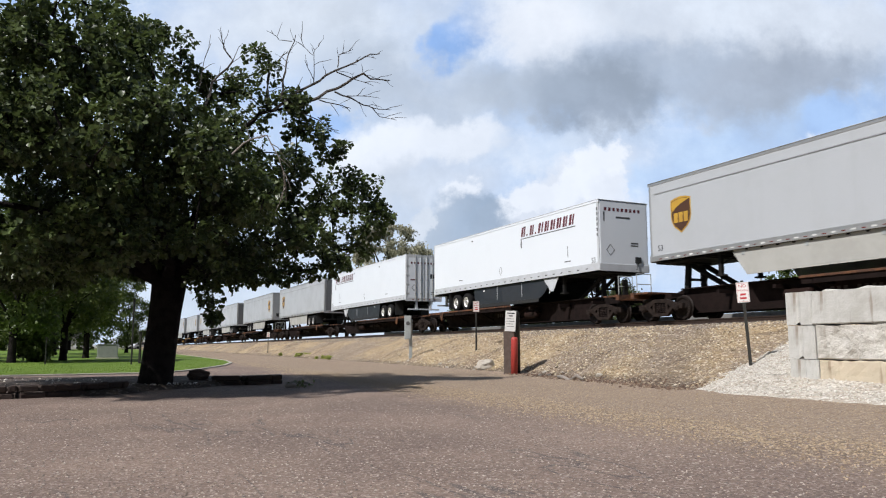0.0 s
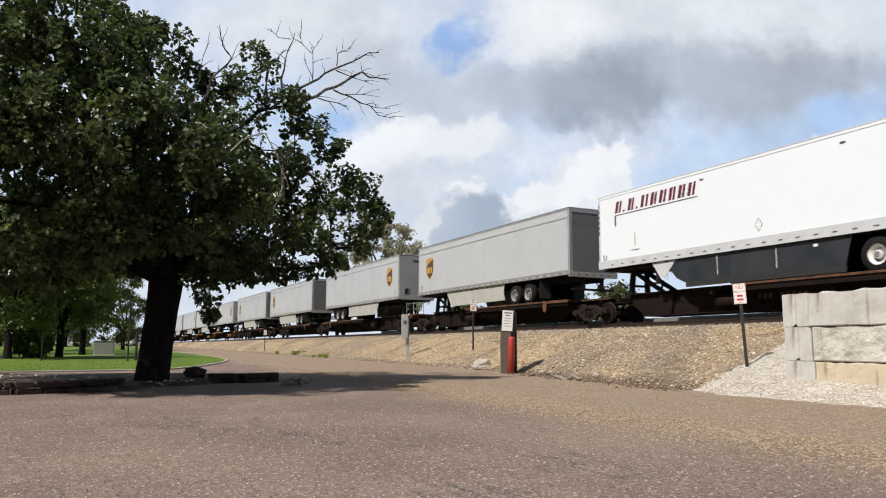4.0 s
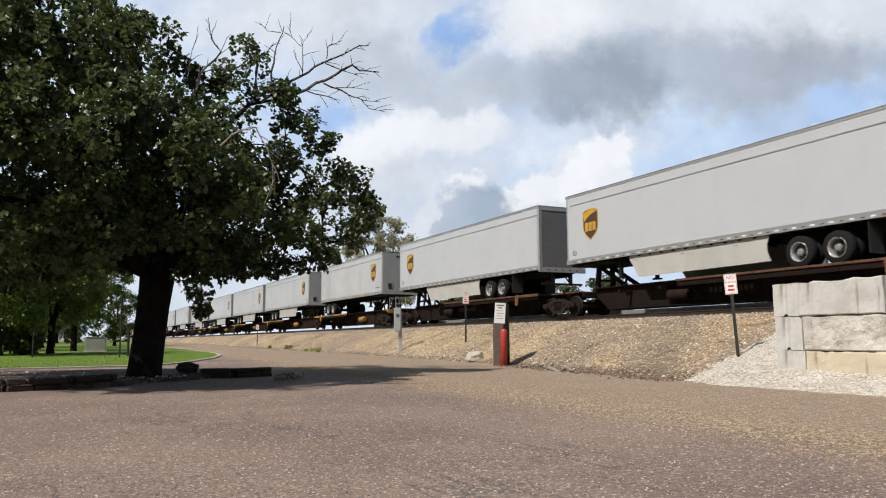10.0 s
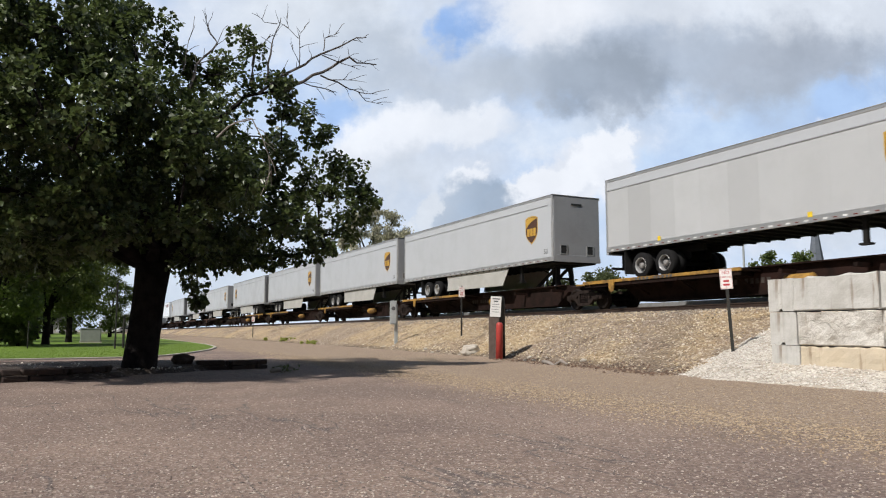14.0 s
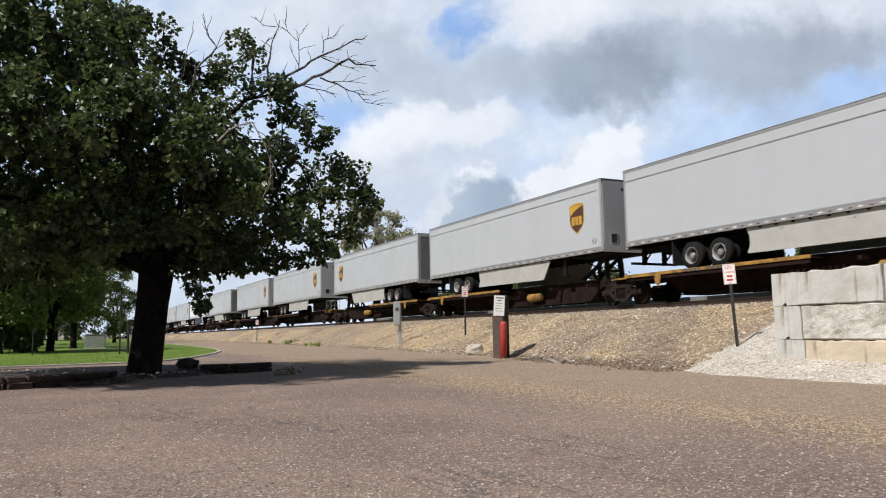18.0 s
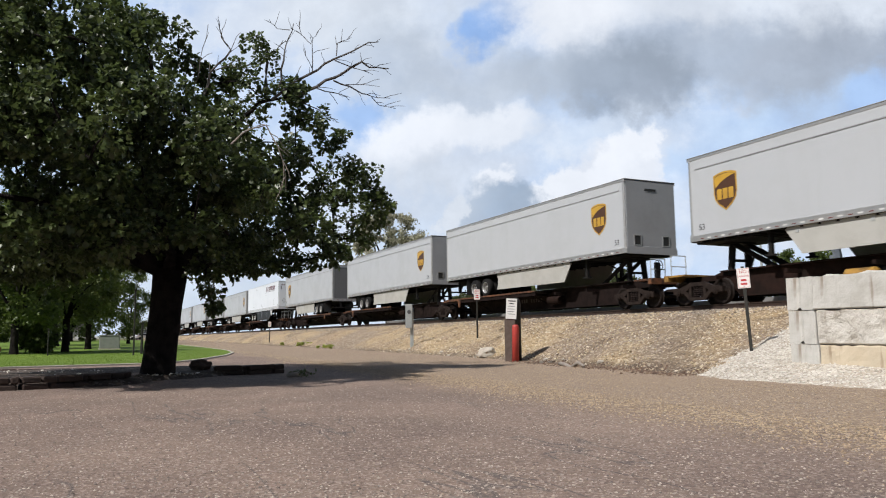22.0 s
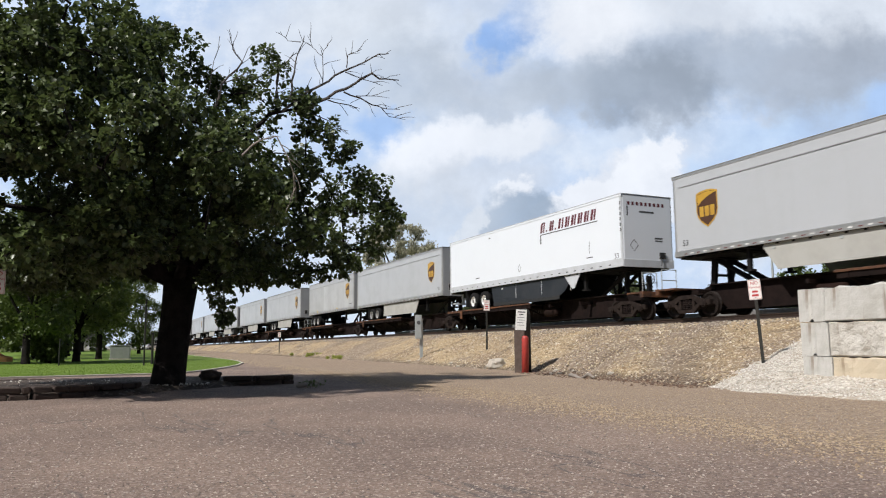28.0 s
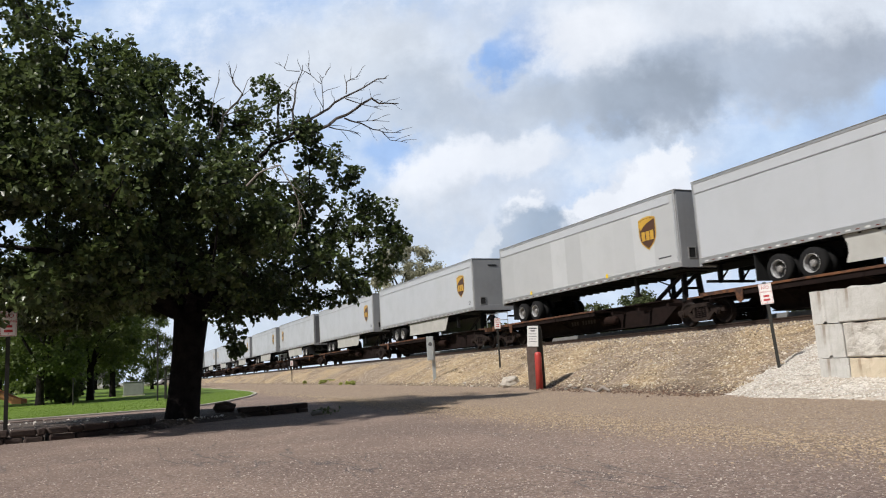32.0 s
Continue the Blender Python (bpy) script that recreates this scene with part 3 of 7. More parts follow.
WHITE, GREY, DARK = (0.97, 0.98, 1.0), (0.49, 0.545, 0.62), (0.37, 0.42, 0.485)
CLOUDS = [
    # high veil over the tree
    (-0.28, 0.43, 0.16, 0.07, 0.7, 0.8, (0.80, 0.83, 0.87), 0.0),
    (-0.117, 0.445, 0.14, 0.06, 0.7, 0.8, (0.74, 0.77, 0.80), 0.0),
    (-0.11, 0.365, 0.07, 0.06, 0.6, 0.75, (0.56, 0.61, 0.67), -0.2),
    (0.00, 0.335, 0.09, 0.07, 0.6, 0.75, (0.60, 0.64, 0.69), -0.1),
    # blue gap, bright top and grey belly of the large cloud
    (0.022, 0.425, 0.045, 0.040, 0.4, 0.95, (0.30, 0.47, 0.78), 0.5),
    (0.383, 0.455, 0.36, 0.07, 0.5, 0.95, (0.76, 0.79, 0.83), -0.08),
    (0.135, 0.425, 0.085, 0.055, 0.5, 0.95, (0.92, 0.93, 0.95), 0.0),
    (0.30, 0.372, 0.17, 0.050, 0.5, 0.9, GREY, 0.0),
    (0.11, 0.345, 0.09, 0.030, 0.6, 0.8, (0.52, 0.57, 0.63), 0.1),
    (0.205, 0.335, 0.080, 0.052, 0.45, 0.95, DARK, -0.1),
    (0.225, 0.300, 0.035, 0.022, 0.4, 0.85, (0.40, 0.45, 0.52), 0.0),
    (0.475, 0.350, 0.11, 0.060, 0.45, 0.9, (0.42, 0.46, 0.52), 0.1),
    (0.42, 0.315, 0.05, 0.030, 0.5, 0.8, (0.46, 0.51, 0.58), 0.3),
    # pale blue band below it
    (0.40, 0.265, 0.22, 0.035, 0.6, 0.7, (0.55, 0.69, 0.90), 0.25),
    (0.53, 0.300, 0.05, 0.030, 0.5, 0.8, (0.42, 0.58, 0.86), 0.3),
    (0.15, 0.262, 0.12, 0.030, 0.6, 0.6, (0.74, 0.79, 0.86), 0.0),
    # bright heaps beside the tree
    (-0.152, 0.297, 0.035, 0.03, 0.5, 0.8, (0.36, 0.53, 0.82), 0.0),
    (-0.085, 0.258, 0.075, 0.036, 0.35, 0.95, WHITE, 0.25),
    (0.02, 0.272, 0.055, 0.028, 0.4, 0.9, (0.90, 0.92, 0.95), 0.1),
    (-0.02, 0.215, 0.10, 0.035, 0.5, 0.8, (0.72, 0.76, 0.82), 0.0),
    # the heaped white cloud over the train
    (0.150, 0.190, 0.100, 0.050, 0.25, 0.95, (0.84, 0.86, 0.90), 0.45),
    (0.208, 0.232, 0.034, 0.040, 0.18, 1.0, WHITE, 0.0),
    (0.160, 0.206, 0.035, 0.024, 0.22, 1.0, WHITE, 0.4),
    (0.105, 0.194, 0.042, 0.022, 0.22, 0.95, (0.95, 0.96, 0.98), 0.4),
    (0.235, 0.190, 0.03, 0.026, 0.35, 0.9, (0.86, 0.88, 0.92), -0.6),
    (0.075, 0.172, 0.035, 0.020, 0.2, 0.95, WHITE, 0.4),
    (0.020, 0.200, 0.020, 0.016, 0.3, 0.9, WHITE, 0.5),
    (0.022, 0.155, 0.062, 0.042, 0.25, 0.95, (0.38, 0.46, 0.56), 0.2),
    (-0.030, 0.157, 0.02, 0.025, 0.3, 0.9, (0.84, 0.87, 0.90), 0.9),
    (-0.117, 0.182, 0.12, 0.06, 0.5, 0.7, (0.70, 0.74, 0.79), 0.0),
    (-0.367, 0.062, 0.5, 0.07, 0.7, 0.85, (0.72, 0.78, 0.84), 0.0),
    (0.483, 0.142, 0.25, 0.05, 0.6, 0.8, (0.74, 0.77, 0.81), 0.0),
    # and the heap behind the nearest trailers
    (0.470, 0.190, 0.10, 0.035, 0.3, 0.95, (0.86, 0.88, 0.92), 0.1),
    (0.490, 0.222, 0.055, 0.055, 0.2, 1.0, WHITE, 0.1),
    (0.530, 0.19, 0.09, 0.03, 0.4, 0.9, (0.86, 0.89, 0.93), 0.1),
]


def sky_backdrop():
    verts, faces, R = [], [], 2600.0
    na, ne = 72, 36
    for i in range(ne + 1):
        el = radians(-3 + 58 * i / ne)
        for j in range(na + 1):
            az = radians(-64 + 128 * j / na)
            verts.append((R * math.sin(az) * math.cos(el), R * math.cos(az) * math.cos(el), R * math.sin(el)))
    w = na + 1
    for i in range(ne):
        for j in range(na):
            a = i * w + j
            faces.append((a, a + w, a + w + 1, a + 1))
    me = bpy.data.meshes.new("sky_backdrop")
    me.from_pydata(verts, [], faces)
    me.materials.append(sky_material())
    ob = new("sky_backdrop", me)
    ob.matrix_basis = pose(0, 0, EYE, 0, 0, 64.33)
    return tagged(ob, "bright broken white and grey cloud with blue gaps", "sky", kind="structure")


backdrop = sky_backdrop()


# ---- ground, drive, lawn, bank ----
def sheet(name, outline, z, material, label, category):
    bm = bmesh.new()
    bm.faces.new([bm.verts.new((x, y, z)) for x, y in outline])
    bmesh.ops.triangulate(bm, faces=bm.faces)
    ob = part(name, bm, material)
    return tagged(ob, label, category, kind="structure")


sheet("ground", [(-2400, -2400), (2400, -2400), (2400, 2400), (-2400, 2400)], -0.03, "earth", "flat dry grassy ground out to the horizon", "ground")

LAWN_EDGE = [(-26.5, -30), (-26.3, -3), (-27.2, 2.2), (-28.6, 3.4), (-30.8, 4.4), (-36, 6.2), (-41, 7.4), (-45.7, 8.0), (-50, 8.3), (-60, 8.6), (-90, 9.3), (-170, 11.5)]
drive = [(60, -60), (60, 13.5)] + [(x, ramp_at(TOE, x) + 0.7) for x in (20, -4, -12.7, -16.2, -21.4, -25.5, -41, -80, -150, -200)]
drive += [(-200, 12.2)] + [(x, y) for x, y in LAWN_EDGE[::-1]] + [(-26.5, -60)]
sheet("road", drive, 0.0, "asphalt", "worn brown-grey chip-seal drive with loose tan gravel", "road")
sheet("lawn", LAWN_EDGE + [(-170, -90), (-26.5, -90)], 0.05, "lawn", "mown bright green park lawn", "lawn")


def lawn_kerb():
    base = tagged(new("kerb"), "low pale concrete kerb along the lawn", "kerb", kind="structure")
    for (x0, y0), (x1, y1) in zip(LAWN_EDGE[1:-2], LAWN_EDGE[2:-1]):
        bm = bmesh.new()
        d = math.hypot(x1 - x0, y1 - y0)
        box(bm, 0, d - 0.012, -0.07, 0.07, -0.05, 0.055, 0.01)
        o = part("kerb_stone", bm, "kerb", base)
        o.matrix_basis = pose(x0, y0, 0, 0, 0, math.degrees(math.atan2(y1 - y0, x1 - x0)))


lawn_kerb()


def bank():
    xs = list(np.arange(-400, -90, 6.0)) + list(np.arange(-90, -34, 1.2)) + list(np.arange(-34, 4, 0.3)) + list(np.arange(4, 80, 4.0))
    fr = [-0.06, 0.0] + [k / 26 for k in range(1, 27)]
    verts, faces = [], []
    for x in xs:
        toe = ramp_at(TOE, x)
        row = [toe + f * (18.7 - toe) for f in fr] + [19.4, 20.6, 22, 23.2, 25, 28]
        for y in row:
            verts.append((x, y, bank_z(x, y)))
    w = len(fr) + 6
    for i in range(len(xs) - 1):
        for j in range(w - 1):
            a = i * w + j
            faces.append((a, a + w, a + w + 1, a + 1))
    ob = new("bank", mesh_from("bank", verts, faces, "bank", True))
    return tagged(ob, "sloping railway bank of tan gravel and dry earth", "embankment", kind="structure")


bank()


def scatter(name, count, spot, size, material, label, category, seed):
    """Many small angular stones in one mesh."""
    rng = np.random.default_rng(seed)
    ico = np.array([(0, 0, 1), (0.94, 0, 0.33), (-0.47, 0.82, 0.33), (-0.47, -0.82, 0.33), (0.47, 0.82, -0.33), (-0.94, 0, -0.33), (0.47, -0.82, -0.33), (0, 0, -1)])
    tri = [(0, 1, 2), (0, 2, 3), (0, 3, 1), (1, 4, 2), (2, 5, 3), (3, 6, 1), (2, 4, 5), (3, 5, 6), (1, 6, 4), (7, 5, 4), (7, 6, 5), (7, 4, 6)]
    tri = np.array(tri)
    at = np.array([spot(rng) for k in range(count)])
    s = size[0] + (size[1] - size[0]) * rng.random(count) ** 2.5
    q = ico[None] * (s[:, None, None] * (0.7 + 0.6 * rng.random((count, 8, 1))))
    q *= np.stack([np.ones(count), 0.6 + 0.5 * rng.random(count), 0.45 + 0.4 * rng.random(count)], 1)[:, None]
    a = rng.random(count) * 6.283
    ca, sa = np.cos(a)[:, None], np.sin(a)[:, None]
    q = np.stack([q[:, :, 0] * ca - q[:, :, 1] * sa, q[:, :, 0] * sa + q[:, :, 1] * ca, q[:, :, 2]], 2) + at[:, None]
    q[:, :, 2] += 0.15 * s[:, None]
    loops = (np.arange(count)[:, None, None] * 8 + tri[None]).reshape(-1)
    me = bpy.data.meshes.new(name)
    me.vertices.add(8 * count)
    me.vertices.foreach_set("co", q.reshape(-1).astype(np.float32))
    me.loops.add(len(loops))
    me.loops.foreach_set("vertex_index", loops.astype(np.int32))
    me.polygons.add(len(loops) // 3)
    me.polygons.foreach_set("loop_start", np.arange(0, len(loops), 3, dtype=np.int32))
    me.update(calc_edges=True)
    me.materials.append(M[material])
    ob = new(name, me)
    return tagged(ob, label, category, kind="stuff")


def on_bank(rng):
    x = -2 - 38 * rng.random() ** 1.2
    toe = ramp_at(TOE, x)
    y = toe + (18.9 - toe) * rng.random()
    bare = abs(x + 0.8 * y + 4.4) < 0.9 + 0.9 * noise.noise(Vector((x * 0.8, y * 0.8, 0))) or y - toe < 0.5 or noise.noise(Vector((x * 0.35, y * 0.5, 7))) > 0.25
    if bare and rng.random() < 0.75:
        return on_bank(rng)
    return x, y, bank_z(x, y)


def on_drive(rng):
    x = -1 - 26 * rng.random() ** 1.3
    y = 6.1 - 0.045 * x + 0.55 * rng.normal() if rng.random() < 0.7 else ramp_at(TOE, x) - 0.1 - 5.0 * rng.random()
    return x, y, 0.0


scatter("bank_stones", 24000, on_bank, (0.012, 0.05), "bank_stone", "loose tan and pale stones over the railway bank", "stones", 3)
scatter("drive_gravel", 19000, on_drive, (0.007, 0.019), "tan_chip", "loose tan gravel spilled on the drive", "gravel", 4)



def chip_spot(rng):
    d, a = 4.4 + 9.6 * rng.random() ** 1.25, radians(64.3 + 68 * (rng.random() - 0.5))
    return -d * math.sin(a), d * math.cos(a), -0.003


def toe_spot(rng):
    x = -12.6 - 9.5 * rng.random()
    y = ramp_at(TOE, x) + 0.10 + 0.28 * rng.normal() + 0.25 * noise.noise(Vector((x * 0.9, 0, 0)))
    return x, y, max(0.0, bank_z(x, y))


scatter("drive_chips", 52000, chip_spot, (0.005, 0.014), "road_chip", "pale and dark stone chips bedded in the drive", "chippings", 41)
scatter("toe_litter", 2600, toe_spot, (0.010, 0.045), "toe_litter", "rust-brown bark and leaf litter along the foot of the bank", "litter", 42)


def shoulder_stone(rng):
    x = -2 - 70 * rng.random() ** 1.3
    y = 18.0 + 1.3 * rng.random()
    return x, y, bank_z(x, y)


scatter("ballast", 9000, shoulder_stone, (0.02, 0.05), "ballast_stone", "grey-brown crushed ballast beside the rails", "ballast", 5)


def track():
    for name, y in (("rail", TRACK_Y - 0.755), ("rail", TRACK_Y + 0.755)):
        bm = bmesh.new()
        prof = [(-0.07, -0.17), (0.07, -0.17), (0.07, -0.15), (0.012, -0.13), (0.012, -0.045), (0.036, -0.035), (0.036, 0.0), (-0.036, 0.0), (-0.036, -0.035), (-0.012, -0.045), (-0.012, -0.13), (-0.07, -0.15)]
        ends = []
        for x in (-400, 80):
            ends.append([bm.verts.new((x, y + py, rail_z(x) + pz)) for py, pz in prof])
        for i in range(len(prof)):
            bm.faces.new((ends[0][i - 1], ends[0][i], ends[1][i], ends[1][i - 1]))
        bmesh.ops.recalc_face_normals(bm, faces=bm.faces)
        tagged(part(name, bm, "rail"), "rust-brown steel running rail on the bank", "rail", kind="structure")
    verts, faces = [], []
    for k in range(230):
        x = 10 - 0.55 * k
        z = rail_z(x) - 0.165
        b = len(verts)
        for dx in (-0.11, 0.11):
            for dy in (-1.3, 1.3):
                for dz in (-0.14, 0.0):
                    verts.append((x + dx, TRACK_Y + dy, z + dz))
        faces += [(b + i for i in f) for f in ((0, 1, 3, 2), (4, 6, 7, 5), (0, 4, 5, 1), (2, 3, 7, 6), (1, 5, 7, 3))]
    faces = [tuple(f) for f in faces]
    tagged(new("ties", mesh_from("ties", verts, faces, "tie")), "dark creosoted timber railway ties", "railway ties", kind="stuff")


track()


# ---- block wall and white gravel ----
def rough_block(bm, w, h, d, rng, bulge=0.02):
    """A cast block with worn arrises; x along, z up, front face at y = 0."""
    nx, nz = max(5, round(w / 0.10)), 9
    along = [0, 0.022] + [0.022 + (w - 0.044) * i / (nx - 2) for i in range(1, nx - 2)] + [w - 0.022, w]
    rise = [0, 0.022] + [0.022 + (h - 0.044) * i / (nz - 2) for i in range(1, nz - 2)] + [h - 0.022, h]
    grid = {}
    for i in range(nx + 1):
        for k in range(nz + 1):
            x, z = along[i], rise[k]
            edge = min(x, w - x, z, h - z)
            y = (0.025 + 0.02 * noise.noise(Vector((x * 8, z * 8, rng))) if edge < 0.001 else 0.0) + bulge * (noise.noise(Vector((x * 3 + rng, z * 3, rng))) - 0.2) + 0.45 * bulge * noise.noise(Vector((x * 9 + rng, z * 9, rng)))
            zz = z + (0.045 * noise.noise(Vector((x * 3.5, rng, 1))) - 0.02 * (noise.noise(Vector((x * 9, rng, 5))) > 0.2) if k == nz else 0)
            grid[i, k, 0] = bm.verts.new((x, y, zz))
            if i in (0, nx) or k in (0, nz):
                grid[i, k, 1] = bm.verts.new((x, d, zz))
    for i in range(nx):
        for k in range(nz):
            bm.faces.new((grid[i, k, 0], grid[i + 1, k, 0], grid[i + 1, k + 1, 0], grid[i, k + 1, 0]))
        for k in (0, nz):
            bm.faces.new((grid[i, k, 0], grid[i + 1, k, 0], grid[i + 1, k, 1], grid[i, k, 1]))
    for k in range(nz):
        for i in (0, nx):
            bm.faces.new((grid[i, k, 0], grid[i, k + 1, 0], grid[i, k + 1, 1], grid[i, k, 1]))
    bmesh.ops.recalc_face_normals(bm, faces=bm.faces)


def header_block(bm, w, h, d, rng):
    """A block end with the upright keying groove and a half-round notch below."""
    prof = [(0.0, 0.03), (0.03, 0.0), (w * 0.42, 0.0), (w * 0.48, 0.022), (w * 0.54, 0.022), (w * 0.60, 0.0), (w - 0.03, 0.0), (w, 0.03), (w, d), (0, d)]
    low = [bm.verts.new((x, y, 0.0 + (0.05 if 0.02 < y < 0.03 else 0))) for x, y in prof]
    top = [bm.verts.new((x, y, h + 0.015 * noise.noise(Vector((x * 5, rng, 3))))) for x, y in prof]
    for i in range(len(prof)):
        bm.faces.new((low[i - 1], low[i], top[i], top[i - 1]))
    bm.faces.new(top)
    bm.faces.new(low[::-1])
    bmesh.ops.recalc_face_normals(bm, faces=bm.faces)


def block_wall():
    wall = tagged(new("wall_blocks"), "retaining wall of stacked grey concrete blocks above white gravel", "block wall", kind="structure")
    wall.matrix_basis = pose(-10.94, 12.95, 0.035, 0, 0, -4)
    for course in range(3):
        z = -0.02 + 0.665 * course
        bm = bmesh.new()
        left, w = ((0.055, 0.69), (0.03, 0.66), (0.0, 0.645))[course]
        header_block(bm, w, 0.65, 0.66, course + 0.3)
        part("block", bm, "concrete", wall).matrix_basis = pose(left, 0.01 * course, z)
        x = left + w + 0.03
        for k in range(4):
            w = 1.83 if k else (1.83, 1.83, 1.83)[course]
            bm = bmesh.new()
            rough_block(bm, w, 0.65, 0.66, 2.7 * course + 5.1 * k, 0.02 if course == 2 else 0.06 if course == 1 else 0.03)
            mat = ("buff_concrete", "rough_concrete", "concrete")[course]
            part("block", bm, mat, wall, ("buff-coloured block", "rough broken-faced block", "")[course]).matrix_basis = pose(x, 0.015 * ((k + course) % 2), z)
            x += w + 0.03


block_wall()


def gravel_z(x, y):
    """White gravel lies thinly on the foot of the bank, thicker along the wall; it thins out up the slope."""
    cover = min(1.0, (x + 12.5 + 0.2 * (y - 12)) / 0.45, (y - 11.75) / 0.35, (16.5 - y) / 0.4) + 0.5 * noise.noise(Vector((x * 1.3, y * 1.3, 4))) + 0.6 * noise.noise(Vector((x * 4.3, y * 4.3, 9)))
    low = bank_z(x, y)
    if x > -11.6 and y < 13.1:
        low = max(low + 0.015, -0.02 + 0.11 * (y - 11.2))
    return max(low, -0.03) + 0.05 * min(max(cover, -2.5), 1.0)


def white_apron():
    verts, faces = [], []
    xs, ys = np.arange(-14.6, 2.0, 0.13), np.arange(11.2, 17.2, 0.12)
    for x in xs:
        for y in ys:
            verts.append((x, y, gravel_z(x, y) + 0.012 * noise.noise(Vector((x * 6, y * 6, 0)))))
    w = len(ys)
    for i in range(len(xs) - 1):
        for j in range(w - 1):
            a = i * w + j
            faces.append((a, a + w, a + w + 1, a + 1))
    tagged(new("gravel_apron", mesh_from("gravel_apron", verts, faces, "white_gravel", True)), "white gravel heaped against the block wall", "gravel", kind="structure")

    def spot(rng):
        y = 11.65 + 4.6 * rng.random() ** 1.5
        x = -12.75 - 0.2 * (y - 12) + (2.4 if y > 13 else 8.0) * rng.random()
        return x, y, gravel_z(x, y)

    scatter("white_gravel", 8000, spot, (0.01, 0.034), "white_stone", "loose white crushed stones at the foot of the wall", "gravel", 8)


white_apron()


# ---- the train ----
def shield(parent, x, side, z):
    """The carrier's emblem, drawn as a plain shield with a sweep and bars."""
    k0 = 0.9
    outline = [(-0.56, 0.62), (-0.30, 0.70), (0.0, 0.73), (0.30, 0.70), (0.56, 0.62), (0.56, -0.08), (0.50, -0.30), (0.34, -0.50), (0.0, -0.74), (-0.34, -0.50), (-0.50, -0.30), (-0.56, -0.08)]
    y = side * 1.293
    holder = None
    for name, k, mat, lift in (("emblem", 1.0, "gold", 0.004), ("emblem_field", 0.91, "brown_shield", 0.008)):
        bm = bmesh.new()
        slab(bm, [(px * k * k0, pz * k * k0) for px, pz in outline], 0, side * lift)
        o = part(name, bm, mat, holder or parent, "gold-edged brown shield emblem" if holder is None else "")
        o.matrix_basis = pose(x, y, z) if holder is None else Matrix()
        holder = holder or o
    bm = bmesh.new()
    sweep = [(-0.50, 0.545), (-0.25, 0.615), (0.0, 0.64), (0.25, 0.625), (0.49, 0.565), (0.30, 0.52), (0.0, 0.43), (-0.25, 0.31), (-0.46, 0.15)]
    slab(bm, [(px * k0 * (1 if side < 0 else -1), pz * k0) for px, pz in sweep], 0, side * 0.012)
    part("emblem_sweep", bm, "gold", holder)
    for bx, low in ((-0.25, -0.28), (0.0, -0.28), (0.25, -0.28)):
        bm = bmesh.new()
        slab(bm, [(bx - 0.10, low), (bx + 0.10, low), (bx + 0.10, 0.08), (bx - 0.10, 0.08)], 0, side * 0.012)
        part("emblem_bar", bm, "gold", holder)


def number_53(parent, x, side, z, size=0.30):
    cu = bpy.data.curves.new("length_number", "FONT")
    cu.body, cu.size, cu.extrude, cu.align_x = "53", size, 0.002, "CENTER"
    cu.materials.append(M["dark_mark"])
    o = new("length_number", cu)
    o.parent = parent
    o.matrix_basis = pose(x, side * 1.295, z, 90, 0, 0 if side < 0 else 180)


WHEEL = {}


def wheel(kind, parent, x, side, z):
    """A dual road wheel of a trailer: tyre, and rim in its dish."""
    if kind not in WHEEL:
        bm = bmesh.new()
        lathe(bm, [(0.29, -0.30), (0.44, -0.30), (0.48, -0.265), (0.48, -0.06), (0.43, -0.03), (0.43, 0.03), (0.48, 0.06), (0.48, 0.265), (0.44, 0.30), (0.29, 0.30), (0.27, 0.26), (0.27, -0.26), (0.29, -0.30)], 28, caps=())
        t = part("tyre", bm, "tyre", None, "", True)
        bm = bmesh.new()
        if kind == "white":
            lathe(bm, [(0.285, -0.305), (0.295, -0.285), (0.26, -0.27), (0.22, -0.20), (0.14, -0.17), (0.12, -0.20), (0.11, -0.29), (0.06, -0.30)], 20, caps=(-1,))
        else:
            lathe(bm, [(0.262, -0.13), (0.15, -0.10), (0.13, -0.14), (0.10, -0.24), (0.05, -0.25)], 20, caps=(-1,))
        for k in range(8):
            a = math.pi * k / 4
            deep = -0.20 if kind == "white" else -0.135
            rod(bm, (0.175 * math.cos(a), deep, 0.175 * math.sin(a)), (0.175 * math.cos(a), deep + 0.03, 0.175 * math.sin(a)), 0.022, n=6)
        r = part("rim", bm, "rim_white" if kind == "white" else "rim_steel", None)
        bm = bmesh.new()
        lathe(bm, [(0.115, -0.16), (0.105, -0.26), (0.075, -0.285), (0.03, -0.29)] if kind != "white" else [(0.20, -0.185), (0.185, -0.212), (0.11, -0.205), (0.09, -0.30), (0.05, -0.31)], 16)
        u = part("hub", bm, "hub_steel", None)
        bm = bmesh.new()
        lathe(bm, [(0.293, -0.306), (0.285, -0.316), (0.268, -0.29), (0.262, -0.13)], 24, caps=())
        g = part("rim_barrel", bm, "rim_sunlit", None, "", True)
        WHEEL[kind] = (t.data, r.data, u.data, g.data)
        for o in (t, r, u, g):
            bpy.data.objects.remove(o)
    t = new("tyre", WHEEL[kind][0])
    t.parent, t.matrix_basis = parent, pose(x, side * 0.99, z, 0, 0, 0 if side < 0 else 180)
    r = new("rim", WHEEL[kind][1])
    r.parent = t
    u = new("hub", WHEEL[kind][2])
    u.parent = t
    if kind == "white":
        tagged(r, "white-painted rim")
    else:
        g = new("rim_barrel", WHEEL[kind][3])
        g.parent = r


